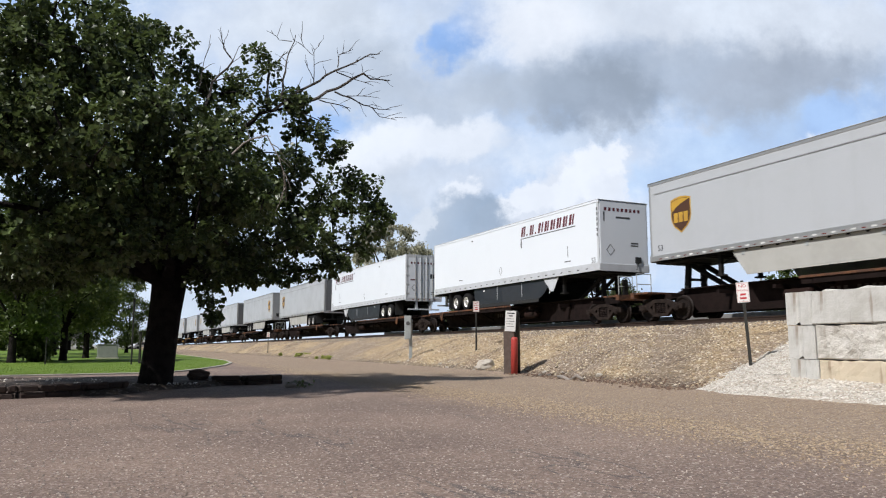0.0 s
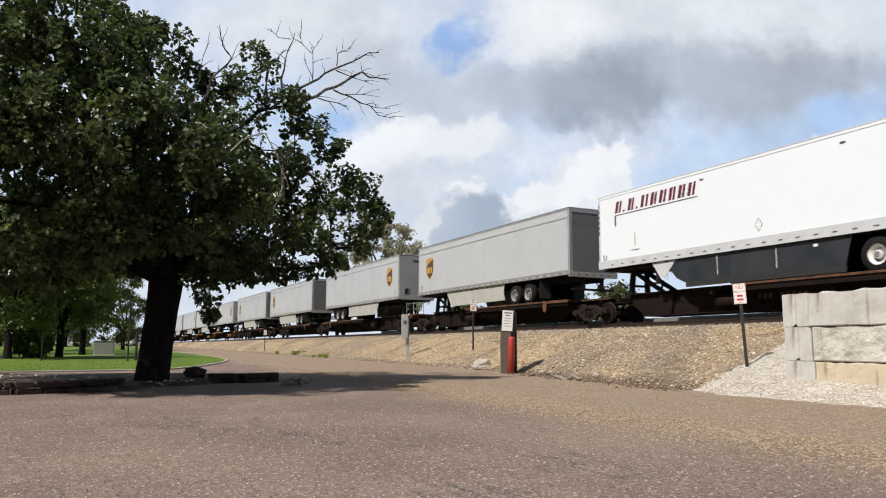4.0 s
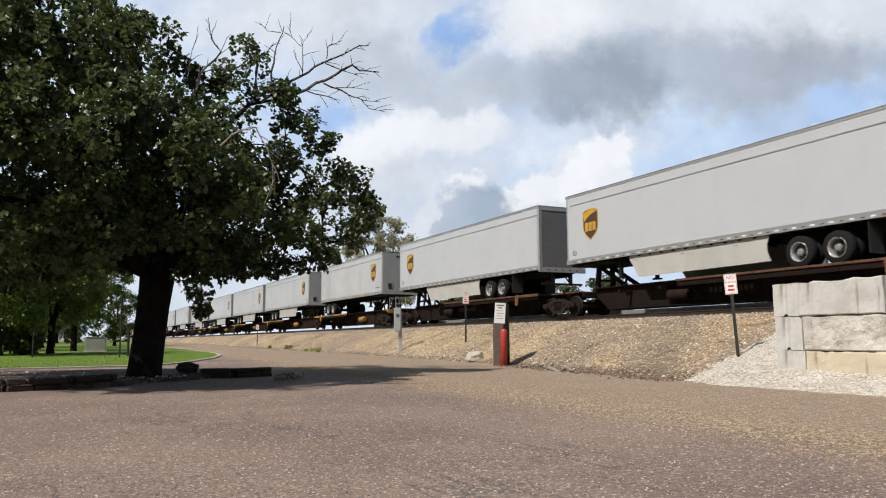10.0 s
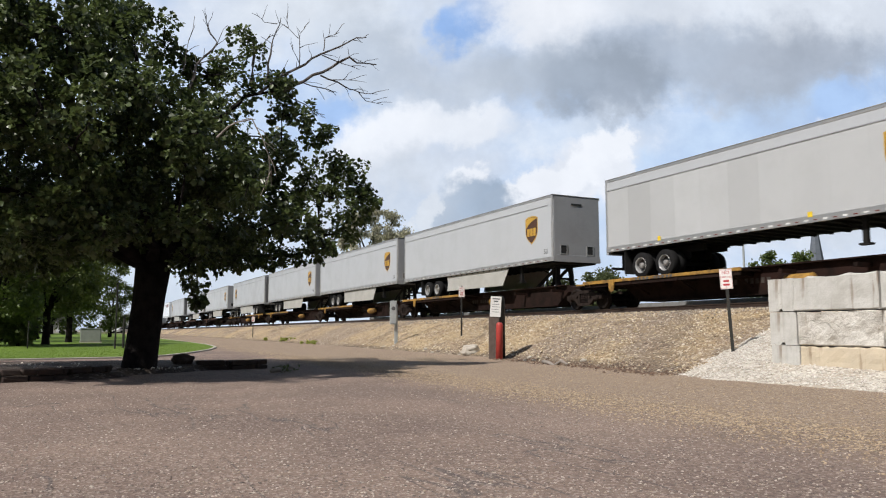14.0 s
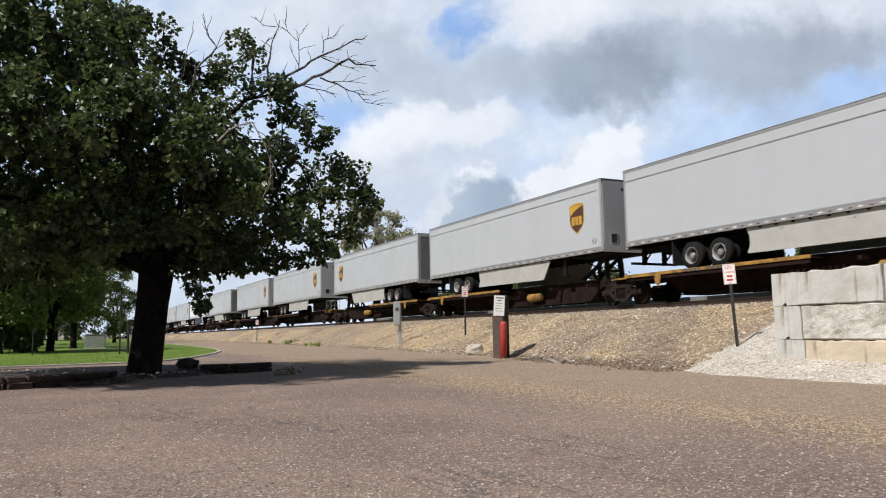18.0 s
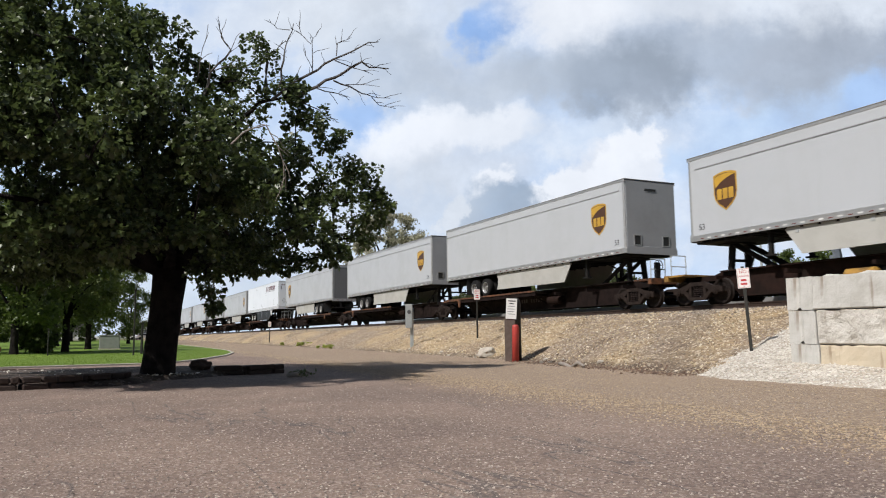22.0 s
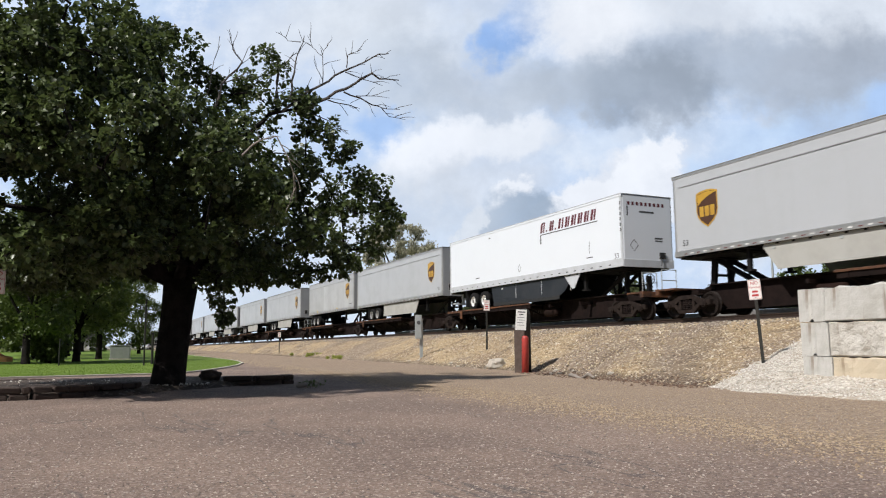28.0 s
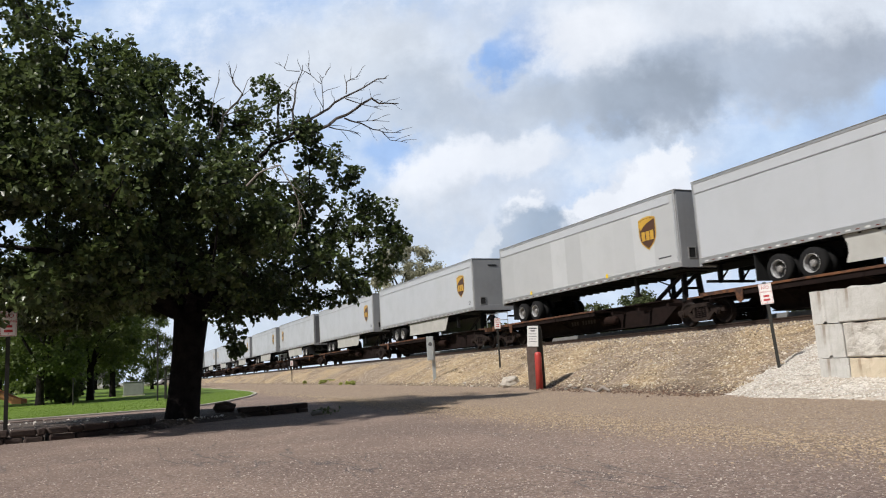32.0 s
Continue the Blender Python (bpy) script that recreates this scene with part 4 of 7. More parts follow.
def trailer(kind, length, label):
    """A road trailer; nose towards +x, standing on z = 0."""
    tr = thing("semi_trailer", Matrix(), label, "semi-trailer", "trailers on the train")
    h = length / 2
    white = kind == "white"
    paint = "trailer_white" if white else "trailer_grey"
    floor, top = 1.20, 4.05 if kind == "short" else 4.12
    # distance of the two axles from the tail, and of the skirt's ends
    axles, skirt = {"grey": ((3.37, 4.61), (5.75, 12.2)), "white": ((2.9, 4.15), (5.0, 12.4)), "short": ((1.95, 3.2), None)}[kind]
    bm = bmesh.new()
    box(bm, -h + 0.06, h - 0.05, -1.28, 1.28, floor, top - 0.05)
    part("body", bm, paint, tr)
    for s in (-1, 1):
        # side sheets; on the short trailers they differ in tone
        x = -h + 0.12
        while x < h - 0.2:
            x1 = min(x + 1.22, h - 0.12) if kind == "short" else h - 0.12
            bm = bmesh.new()
            box(bm, x + 0.001, x1 - 0.001, s * 1.28, s * 1.287, floor + (0.26 if white else 0.14), top - 0.14)
            part("side_panel", bm, "patched_grey" if kind == "short" else paint, tr)
            x = x1
        bm = bmesh.new()
        box(bm, -h, h, s * 1.27, s * 1.302, top - 0.13, top - 0.036, 0.008)
        part("top_rail", bm, "trailer_white" if white else "aluminium", tr)
        bm = bmesh.new()
        box(bm, -h, h, s * 1.26, s * 1.304, floor - 0.07, floor + (0.26 if white else 0.14), 0.008)
        part("bottom_rail", bm, "white_rail" if white else "aluminium", tr)
        if not white:
            bm = bmesh.new()
            box(bm, -h + 0.1, h - 0.35, s * 1.287, s * 1.291, top - 0.44, top - 0.13)
            part("upper_band", bm, "trailer_grey", tr)
            bm = bmesh.new()
            box(bm, -h + 0.1, h - 0.35, s * 1.287, s * 1.306, top - 0.475, top - 0.44)
            part("band_moulding", bm, "nose_grey", tr)
        for nm, mat, off in (("white_tape", "tape_white", 0.0), ("red_tape", "tape_red", 0.32)):
            if white and nm == "red_tape":
                continue
            bm = bmesh.new()
            x = -h + 0.3 + off
            while x < h - 0.5:
                z0 = floor + (0.03 if white else -0.015)
                box(bm, x, x + (0.16 if nm == "white_tape" else 0.13), s * 1.304, s * 1.307, z0, z0 + (0.045 if nm == "white_tape" else 0.03))
                x += 0.62
            tagged(part(nm, bm, mat if not white or nm == "red_tape" else "dark_mark", tr), kind="stuff")
        # corner posts
        for x, w in ((h - 0.10, 0.12), (-h + 0.06, 0.14)):
            bm = bmesh.new()
            box(bm, x - w / 2, x + w / 2, s * 1.22, s * 1.306, floor - 0.06, top - 0.01, 0.03)
            part("corner_post", bm, "white_rail" if white else "aluminium", tr)
        # side skirt
        if kind != "short":
            bm = bmesh.new()
            x0, x1 = -h + skirt[0], -h + skirt[1]
            if white:
                out = [(x0 + 0.15, 0.27), (x1 - 1.0, 0.27), (x1 - 0.6, 0.45), (x1 + 0.1, floor - 0.07), (x0 - 0.1, floor - 0.07)]
            else:
                out = [(x0 - 0.05, 0.32), (x1 - 0.5, 0.29), (x1 + 0.1, floor - 0.07), (x0 - 0.05, floor - 0.07), (x0 + 0.06, 0.85), (x0 + 0.06, 0.6)]
            slab(bm, out, s * 1.17, s * 1.20)
            sk = part("side_skirt", bm, "skirt_dark" if white else "skirt_cream", tr, "charcoal side skirt" if white else "cream side skirt")
            for k in range(3):
                x = x0 + (2.45 if white else 1.2) + 2.4 * k
                bm = bmesh.new()
                if white:
                    box(bm, x, x + 0.03, s * 1.20, s * 1.21, 0.42, floor - 0.1)
                else:
                    box(bm, x, x + 0.12, s * 1.20, s * 1.215, floor - 0.26, floor - 0.16)
                part("skirt_bracket", bm, "white_rail" if white else "galv", sk)
            if white:
                bm = bmesh.new()
                slab(bm, [(x1 - 0.6, floor - 0.08), (x1 + 0.65, floor - 0.08), (x1 + 0.2, 0.50), (x1, 0.50)], s * 1.205, s * 1.225)
                part("skirt_badge", bm, "white_rail", sk, "pale triangular badge")
                bm = bmesh.new()
                box(bm, x0 + 0.12, x1 - 1.05, s * 1.19, s * 1.203, 0.10, 0.268)
                part("skirt_flap", bm, "black", sk, "black rubber flap under the skirt")
                bm = bmesh.new()
                box(bm, x0 + 1.0, x0 + 1.14, s * 1.20, s * 1.206, 0.92, 1.0)
                part("skirt_label", bm, "tape_white", sk)
        # mud flap
        bm = bmesh.new()
        box(bm, -h + axles[0] - 0.95, -h + axles[0] - 0.93, s * 0.65, s * 1.25, 0.22, 1.1)
        part("mud_flap", bm, "black", tr)
        # landing gear
        bm = bmesh.new()
        lx = h - 3.1
        box(bm, lx - 0.07, lx + 0.07, s * 0.85, s * 0.99, 0.42, 1.16, 0.01)
        box(bm, lx - 0.16, lx + 0.16, s * 0.80, s * 1.04, 0.36, 0.42)
        rod(bm, (lx, s * 0.9, 0.75), (lx - 0.9, s * 0.75, 1.16), 0.03)
        part("landing_leg", bm, "underframe", tr)
        # tandem wheels
        for x in (-h + axles[0], -h + axles[1]):
            wheel("white" if white else "steel", tr, x, s, 0.48)
        # markings
        if white:
            sgn = 1 if s < 0 else -1
            # slanted letter-sized pairs of bars, a thick and a thin one, on either side
            x_read = (h - 6.15) if s < 0 else (h - 1.1)
            widths = (0.34, 0.09, 0.32, 0.09, 0.38, 0.32, 0.34, 0.32, 0.32, 0.34)
            x, z0 = 0.0, 3.30
            for k, w in enumerate(widths):
                strokes = ((0.0, w, 0.0, 0.09),) if w < 0.1 else ((0.0, 0.16, 0.0, 0.46), (w - 0.11, w, 0.0, 0.46))
                bm = bmesh.new()
                for j, (u0, u1, v0, v1) in enumerate(strokes):
                    slab(bm, [(x_read + sgn * (x + pu + 0.25 * pv), z0 + pv) for pu, pv in ((u0, v0), (u1, v0), (u1, v1), (u0, v1))], s * 1.288, s * (1.294 + 0.001 * j))
                part("name_shape", bm, "red_mark", tr, "dark red slanted lettering shape")
                x += w + (0.16 if w > 0.1 else 0.18)
            bm = bmesh.new()
            slab(bm, [(x_read + sgn * px, pz) for px, pz in ((0.0, 3.19), (x, 3.19), (x, 3.23), (0.0, 3.23))], s * 1.288, s * 1.293)
            slab(bm, [(x_read + sgn * px, pz) for px, pz in ((-0.02, 2.78), (0.07, 2.78), (0.07, 3.185), (-0.02, 3.185))], s * 1.288, s * 1.293)
            part("name_rule", bm, "dark_mark", tr, "thin dark rule")
            bm = bmesh.new()
            for cx in (h - 8.15,):
                q = [(cx, 1.62), (cx + 0.16, 1.84), (cx, 2.06), (cx - 0.16, 1.84)]
                r = [(cx + (px - cx) * 0.84, 1.84 + (pz - 1.84) * 0.84) for px, pz in q]
                for a in range(4):
                    slab(bm, [q[a - 1], q[a], r[a], r[a - 1]], s * 1.288, s * 1.292)
            part("diamond_mark", bm, "dark_mark", tr)
            for b0, b1, z0, z1 in ((h - 2.28, h - 2.25, 1.9, 2.4), (h - 2.5, h - 2.05, 1.70, 1.74), (-h + 3.3, -h + 3.75, 1.70, 1.74), (h - 5.9, h - 5.72, 3.72, 3.79), (h - 11.3, h - 11.12, 3.72, 3.79)):
                bm = bmesh.new()
                box(bm, b0, b1, s * 1.288, s * 1.292, z0, z1)
                part("side_mark", bm, "dark_mark", tr)
            for k in range(6):
                bm = bmesh.new()
                z = 2.55 + 0.22 * k
                box(bm, h - 0.14, h - 0.06, s * 1.306, s * 1.309, z, z + 0.13)
                part("post_mark", bm, "dark_mark", tr)
            number_53(tr, h - 0.42, s, 1.48)
        else:
            shield(tr, h - 1.70, s, 2.69)
            if kind != "short":
                number_53(tr, h - 0.58, s, 1.50)
            else:
                bm = bmesh.new()
                box(bm, h - 1.2, h - 0.5, s * 1.288, s * 1.292, 1.58, 1.63)
                part("small_mark", bm, "dark_mark", tr)
                for bx in (h - 4.6, -h + 2.9):
                    bm = bmesh.new()
                    box(bm, bx, bx + 0.16, s * 1.304, s * 1.308, 1.30, 1.46)
                    part("decal", bm, "yellow_decal", tr, "small yellow decal")
    # roof, floor, cross members
    bm = bmesh.new()
    box(bm, -h - 0.004, h + 0.004, -1.308, 1.308, top - 0.035, top - 0.005, 0.006)
    part("roof", bm, "white_rail" if white else "roof_edge", tr)
    # floor with cross members, one ribbed piece
    ribs = [(-h + 0.15, floor - 0.02), (-h + 0.15, floor - 0.05)]
    for k in range(int(length / 0.6)):
        x = -h + 0.2 + 0.6 * k
        ribs += [(x, floor - 0.05), (x, floor - 0.12), (x + 0.09, floor - 0.12), (x + 0.09, floor - 0.05)]
    ribs += [(h - 0.15, floor - 0.05), (h - 0.15, floor - 0.02)]
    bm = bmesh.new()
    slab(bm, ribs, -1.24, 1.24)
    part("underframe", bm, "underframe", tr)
    for s in (-1, 1):
        bm = bmesh.new()
        box(bm, -h + 0.3, -h + axles[1] + 1.2, s * 0.42, s * 0.56, floor - 0.34, floor - 0.1)
        part("slider_rail", bm, "underframe", tr)
    bm = bmesh.new()
    box(bm, h - 2.6, h - 0.1, -1.1, 1.1, floor - 0.15, floor - 0.10)
    rod(bm, (h - 0.95, 0, floor - 0.12), (h - 0.95, 0, floor - 0.24), 0.05)
    part("coupler_plate", bm, "underframe", tr)
    bm = bmesh.new()
    for x in (-h + axles[0], -h + axles[1]):
        rod(bm, (x, -1.0, 0.48), (x, 1.0, 0.48), 0.075)
        for s in (-1, 1):
            box(bm, x - 0.5, x + 0.5, s * 0.5 - 0.05, s * 0.5 + 0.05, 0.62, 0.88, 0.02)
    part("axle_bogie", bm, "underframe", tr)
    # nose
    bm = bmesh.new()
    box(bm, h - 0.06, h - 0.012, -1.23, 1.23, floor - 0.02, top - 0.06, 0.004)
    nose = part("nose_panel", bm, "trailer_white" if white else "nose_grey", tr)
    bm = bmesh.new()
    box(bm, h - 0.03, h + 0.004, -1.26, 1.26, floor - 0.09, floor + 0.22, 0.008)
    part("nose_rail", bm, "white_rail" if white else "nose_grey", nose)
    if white:
        for k in range(9):
            y = -1.0 + 0.22 * k
            bm = bmesh.new()
            box(bm, h - 0.012, h - 0.008, y, y + 0.12, 3.65, 3.79)
            part("nose_shape", bm, "red_mark", nose)
        bm = bmesh.new()
        q = [(-0.72, 1.75), (-0.50, 2.0), (-0.72, 2.25), (-0.94, 2.0)]
        r = [(-0.72 + (py + 0.72) * 0.84, 2.0 + (pz - 2.0) * 0.84) for py, pz in q]
        for k in range(4):
            bm.faces.new([bm.verts.new((h - 0.008, py, pz)) for py, pz in (q[k - 1], q[k], r[k], r[k - 1])])
        part("nose_diamond", bm, "dark_mark", nose)
        for y0, y1, z0, z1 in ((-1.05, -0.98, 3.2, 3.6), (-0.4, 0.35, 3.36, 3.43), (0.35, 0.75, 2.3, 2.36), (0.35, 0.75, 2.2, 2.25)):
            bm = bmesh.new()
            box(bm, h - 0.012, h - 0.007, y0, y1, z0, z1)
            part("nose_mark", bm, "dark_mark", nose)
        bm = bmesh.new()
        box(bm, h - 0.012, h + 0.05, 0.55, 0.85, 1.5, 1.75, 0.01)
        rod(bm, (h + 0.03, 0.7, 1.5), (h + 0.09, 0.55, 1.2), 0.02)
        part("hose_box", bm, "black", nose)
    else:
        for y in (-0.72, 0.72):
            bm = bmesh.new()
            for a in ((-0.19, 0.19, 0.18, 0.22), (-0.19, 0.19, -0.22, -0.18), (-0.19, -0.15, -0.18, 0.18), (0.15, 0.19, -0.18, 0.18)):
                box(bm, h - 0.012, h + 0.012, y + a[0], y + a[1], 1.66 + a[2], 1.66 + a[3])
            fr = part("box_frame", bm, "aluminium", nose)
            bm = bmesh.new()
            box(bm, h - 0.012, h - 0.004, y - 0.15, y + 0.15, 1.48, 1.84)
            part("box_recess", bm, "black", fr)
        bm = bmesh.new()
        box(bm, h - 0.012, h + 0.01, -0.28, 0.28, 3.68, 3.76)
        part("lamp_bar", bm, "black", nose)
    # rear
    bm = bmesh.new()
    for y in (-1.2, 1.2):
        box(bm, -h, -h + 0.1, y - 0.09, y + 0.09, floor - 0.06, top - 0.01, 0.008)
    box(bm, -h, -h + 0.1, -1.11, 1.11, top - 0.22, top - 0.01, 0.008)
    box(bm, -h - 0.01, -h + 0.1, -1.29, 1.29, floor - 0.16, floor + 0.06, 0.008)
    rear = part("rear_frame", bm, "white_rail" if white else "nose_grey", tr)
    if white:
        for s in (-1, 1):
            bm = bmesh.new()
            box(bm, -h - 0.005, -h + 0.05, s * 0.01, s * 1.11, floor + 0.06, top - 0.22, 0.006)
            d = part("rear_door", bm, "trailer_white", tr, "white swing door")
            for y in (0.22, 0.62):
                bm = bmesh.new()
                rod(bm, (-h - 0.03, s * y, floor - 0.02), (-h - 0.03, s * y, top - 0.12), 0.024)
                for z in (1.5, 2.4, 3.4):
                    box(bm, -h - 0.05, -h - 0.004, s * y - 0.05, s * y + 0.05, z, z + 0.06)
                part("lock_rod", bm, "aluminium", d)
            for z in (1.5, 2.1, 2.7, 3.3):
                bm = bmesh.new()
                box(bm, -h - 0.02, -h + 0.03, s * 1.06, s * 1.30, z, z + 0.07)
                part("hinge", bm, "aluminium", d)
        for k in range(8):
            y = 0.95 - 0.235 * k
            bm = bmesh.new()
            box(bm, -h - 0.009, -h - 0.005, y - 0.11, y, 3.5, 3.62)
            part("door_shape", bm, "red_mark", rear)
        bm = bmesh.new()
        box(bm, -h - 0.009, -h - 0.005, 0.55, 0.98, 2.4, 2.48)
        part("door_number_bar", bm, "red_mark", rear)
    else:
        bm = bmesh.new()
        box(bm, -h + 0.03, -h + 0.06, -1.11, 1.11, floor + 0.06, top - 0.22)
        d = part("roll_door", bm, "roll_door", tr, "dark glossy roll-up door")
        for k in range(6):
            bm = bmesh.new()
            z = floor + 0.065 + 0.425 * k
            box(bm, -h + 0.012, -h + 0.032, -1.10, 1.10, z, z + 0.423, 0.003)
            part("door_panel", bm, "roll_door", d)
        bm = bmesh.new()
        box(bm, -h + 0.004, -h + 0.012, -0.85, -0.55, 1.62, 1.90)
        part("door_decal", bm, "yellow_decal", d)
    for k in range(5):
        y = -0.8 + 0.4 * k
        bm = bmesh.new()
        box(bm, -h - 0.016, -h - 0.009, y - 0.05, y + 0.05, floor - 0.08, floor - 0.02)
        part("tail_lamp", bm, "tape_red", rear)
    bm = bmesh.new()
    for y in (-0.5, 0.5):
        box(bm, -h + 0.05, -h + 0.19, y - 0.07, y + 0.07, 0.45, floor - 0.1)
    box(bm, -h + 0.03, -h + 0.15, -1.12, 1.12, 0.46, 0.55, 0.01)
    for s in (-1, 1):
        rod(bm, (-h + 0.15, s * 0.5, 0.55), (-h + 0.75, s * 0.5, floor - 0.1), 0.035, n=6)
    part("underride_guard", bm, "white_rail" if white else "underframe", tr)
    if white:
        bm = bmesh.new()
        box(bm, -h - 0.02, -h - 0.006, -0.025, 0.025, floor + 0.08, top - 0.24)
        part("door_seal", bm, "nose_grey", rear)
        for y0, y1, z0, z1, mat in ((-0.80, -0.45, 2.55, 2.85, "skirt_dark"), (-0.95, -0.5, 1.62, 1.66, "dark_mark"), (-0.95, -0.5, 1.50, 1.54, "dark_mark")):
            bm = bmesh.new()
            box(bm, -h - 0.009, -h - 0.005, y0, y1, z0, z1)
            part("door_sticker", bm, mat, rear)
        bm = bmesh.new()
        q = [(0.72, 1.70), (0.90, 1.92), (0.72, 2.14), (0.54, 1.92)]
        r = [(0.72 + (py - 0.72) * 0.8, 1.92 + (pz - 1.92) * 0.8) for py, pz in q]
        for k in range(4):
            vs = [bm.verts.new((-h - 0.009, py, pz)) for py, pz in (q[k - 1], q[k], r[k], r[k - 1])]
            bm.faces.new(vs)
        part("door_diamond", bm, "dark_mark", rear)
    return tr


TRUCK = {}


def truck(parent, x):
    """A two-axle railway truck under the car: bolster with side frames and wheelsets."""
    if not TRUCK:
        bm = bmesh.new()
        box(bm, -0.2, 0.2, -1.02, 1.02, 0.42, 0.68, 0.03)
        rod(bm, (0, 0, 0.6), (0, 0, 0.82), 0.2, n=12)
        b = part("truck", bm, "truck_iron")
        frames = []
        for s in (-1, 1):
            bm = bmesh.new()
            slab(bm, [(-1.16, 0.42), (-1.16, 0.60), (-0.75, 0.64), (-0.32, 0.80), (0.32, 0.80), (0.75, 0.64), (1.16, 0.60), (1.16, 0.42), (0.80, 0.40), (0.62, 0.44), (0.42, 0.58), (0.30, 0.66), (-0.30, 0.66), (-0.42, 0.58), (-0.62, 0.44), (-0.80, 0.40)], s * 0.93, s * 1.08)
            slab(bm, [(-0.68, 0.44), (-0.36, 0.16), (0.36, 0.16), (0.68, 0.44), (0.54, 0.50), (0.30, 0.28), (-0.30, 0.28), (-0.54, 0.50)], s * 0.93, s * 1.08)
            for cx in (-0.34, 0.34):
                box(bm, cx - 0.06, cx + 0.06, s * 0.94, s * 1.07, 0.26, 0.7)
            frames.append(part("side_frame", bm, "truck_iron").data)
            for cx in (-0.17, 0.0, 0.17):
                bm = bmesh.new()
                lathe(bm, [(0.075 if i % 2 else 0.055, 0.28 + 0.035 * i) for i in range(11)], 10, "Z")
                bmesh.ops.translate(bm, vec=(cx, s * 1.0, 0), verts=bm.verts)
                frames.append(part("spring", bm, "rust_dark").data)
            for cx in (-0.89, 0.89):
                bm = bmesh.new()
                rod(bm, (cx, s * 1.0, 0.46), (cx, s * 1.14, 0.46), 0.12, n=12)
                rod(bm, (cx, s * 1.139, 0.46), (cx, s * 1.17, 0.46), 0.07, n=8)
                frames.append(part("axle_box", bm, "truck_iron").data)
        bm = bmesh.new()
        for s in (-1, 1):
            lathe(bm, [(0.08, s * 0.80), (0.30, s * 0.79), (0.36, s * 0.83), (0.42, s * 0.83), (0.425, s * 0.74), (0.455, s * 0.715), (0.455, s * 0.69), (0.34, s * 0.69), (0.28, s * 0.73), (0.08, s * 0.73)], 24)
            for k in range(6):
                a = math.pi * k / 3
                box(bm, 0.22 * math.cos(a) - 0.03, 0.22 * math.cos(a) + 0.03, s * 0.79, s * 0.815, 0.22 * math.sin(a) - 0.03, 0.22 * math.sin(a) + 0.03)
        rod(bm, (0, -0.98, 0), (0, 0.98, 0), 0.075, n=10)
        ws = part("wheelset", bm, "wheel_iron")
        TRUCK["bolster"], TRUCK["frames"], TRUCK["wheelset"] = b.data, frames, ws.data
        for o in [o for o in scene.objects if o.data in frames or o.data in (b.data, ws.data)]:
            bpy.data.objects.remove(o)
    t = new("truck", TRUCK["bolster"])
    t.parent, t.matrix_basis = parent, pose(x, 0, 0)
    for nm, me in zip(("side_frame", "spring", "spring", "spring", "axle_box", "axle_box") * 2, TRUCK["frames"]):
        o = new(nm, me)
        o.parent = t
    for dx in (-0.89, 0.89):
        o = new("wheelset", TRUCK["wheelset"])
        o.parent, o.matrix_basis = t, pose(dx, 0, 0.455)
        WHEELSETS.append((o, dx))


WHEELSETS = []
CARS = []


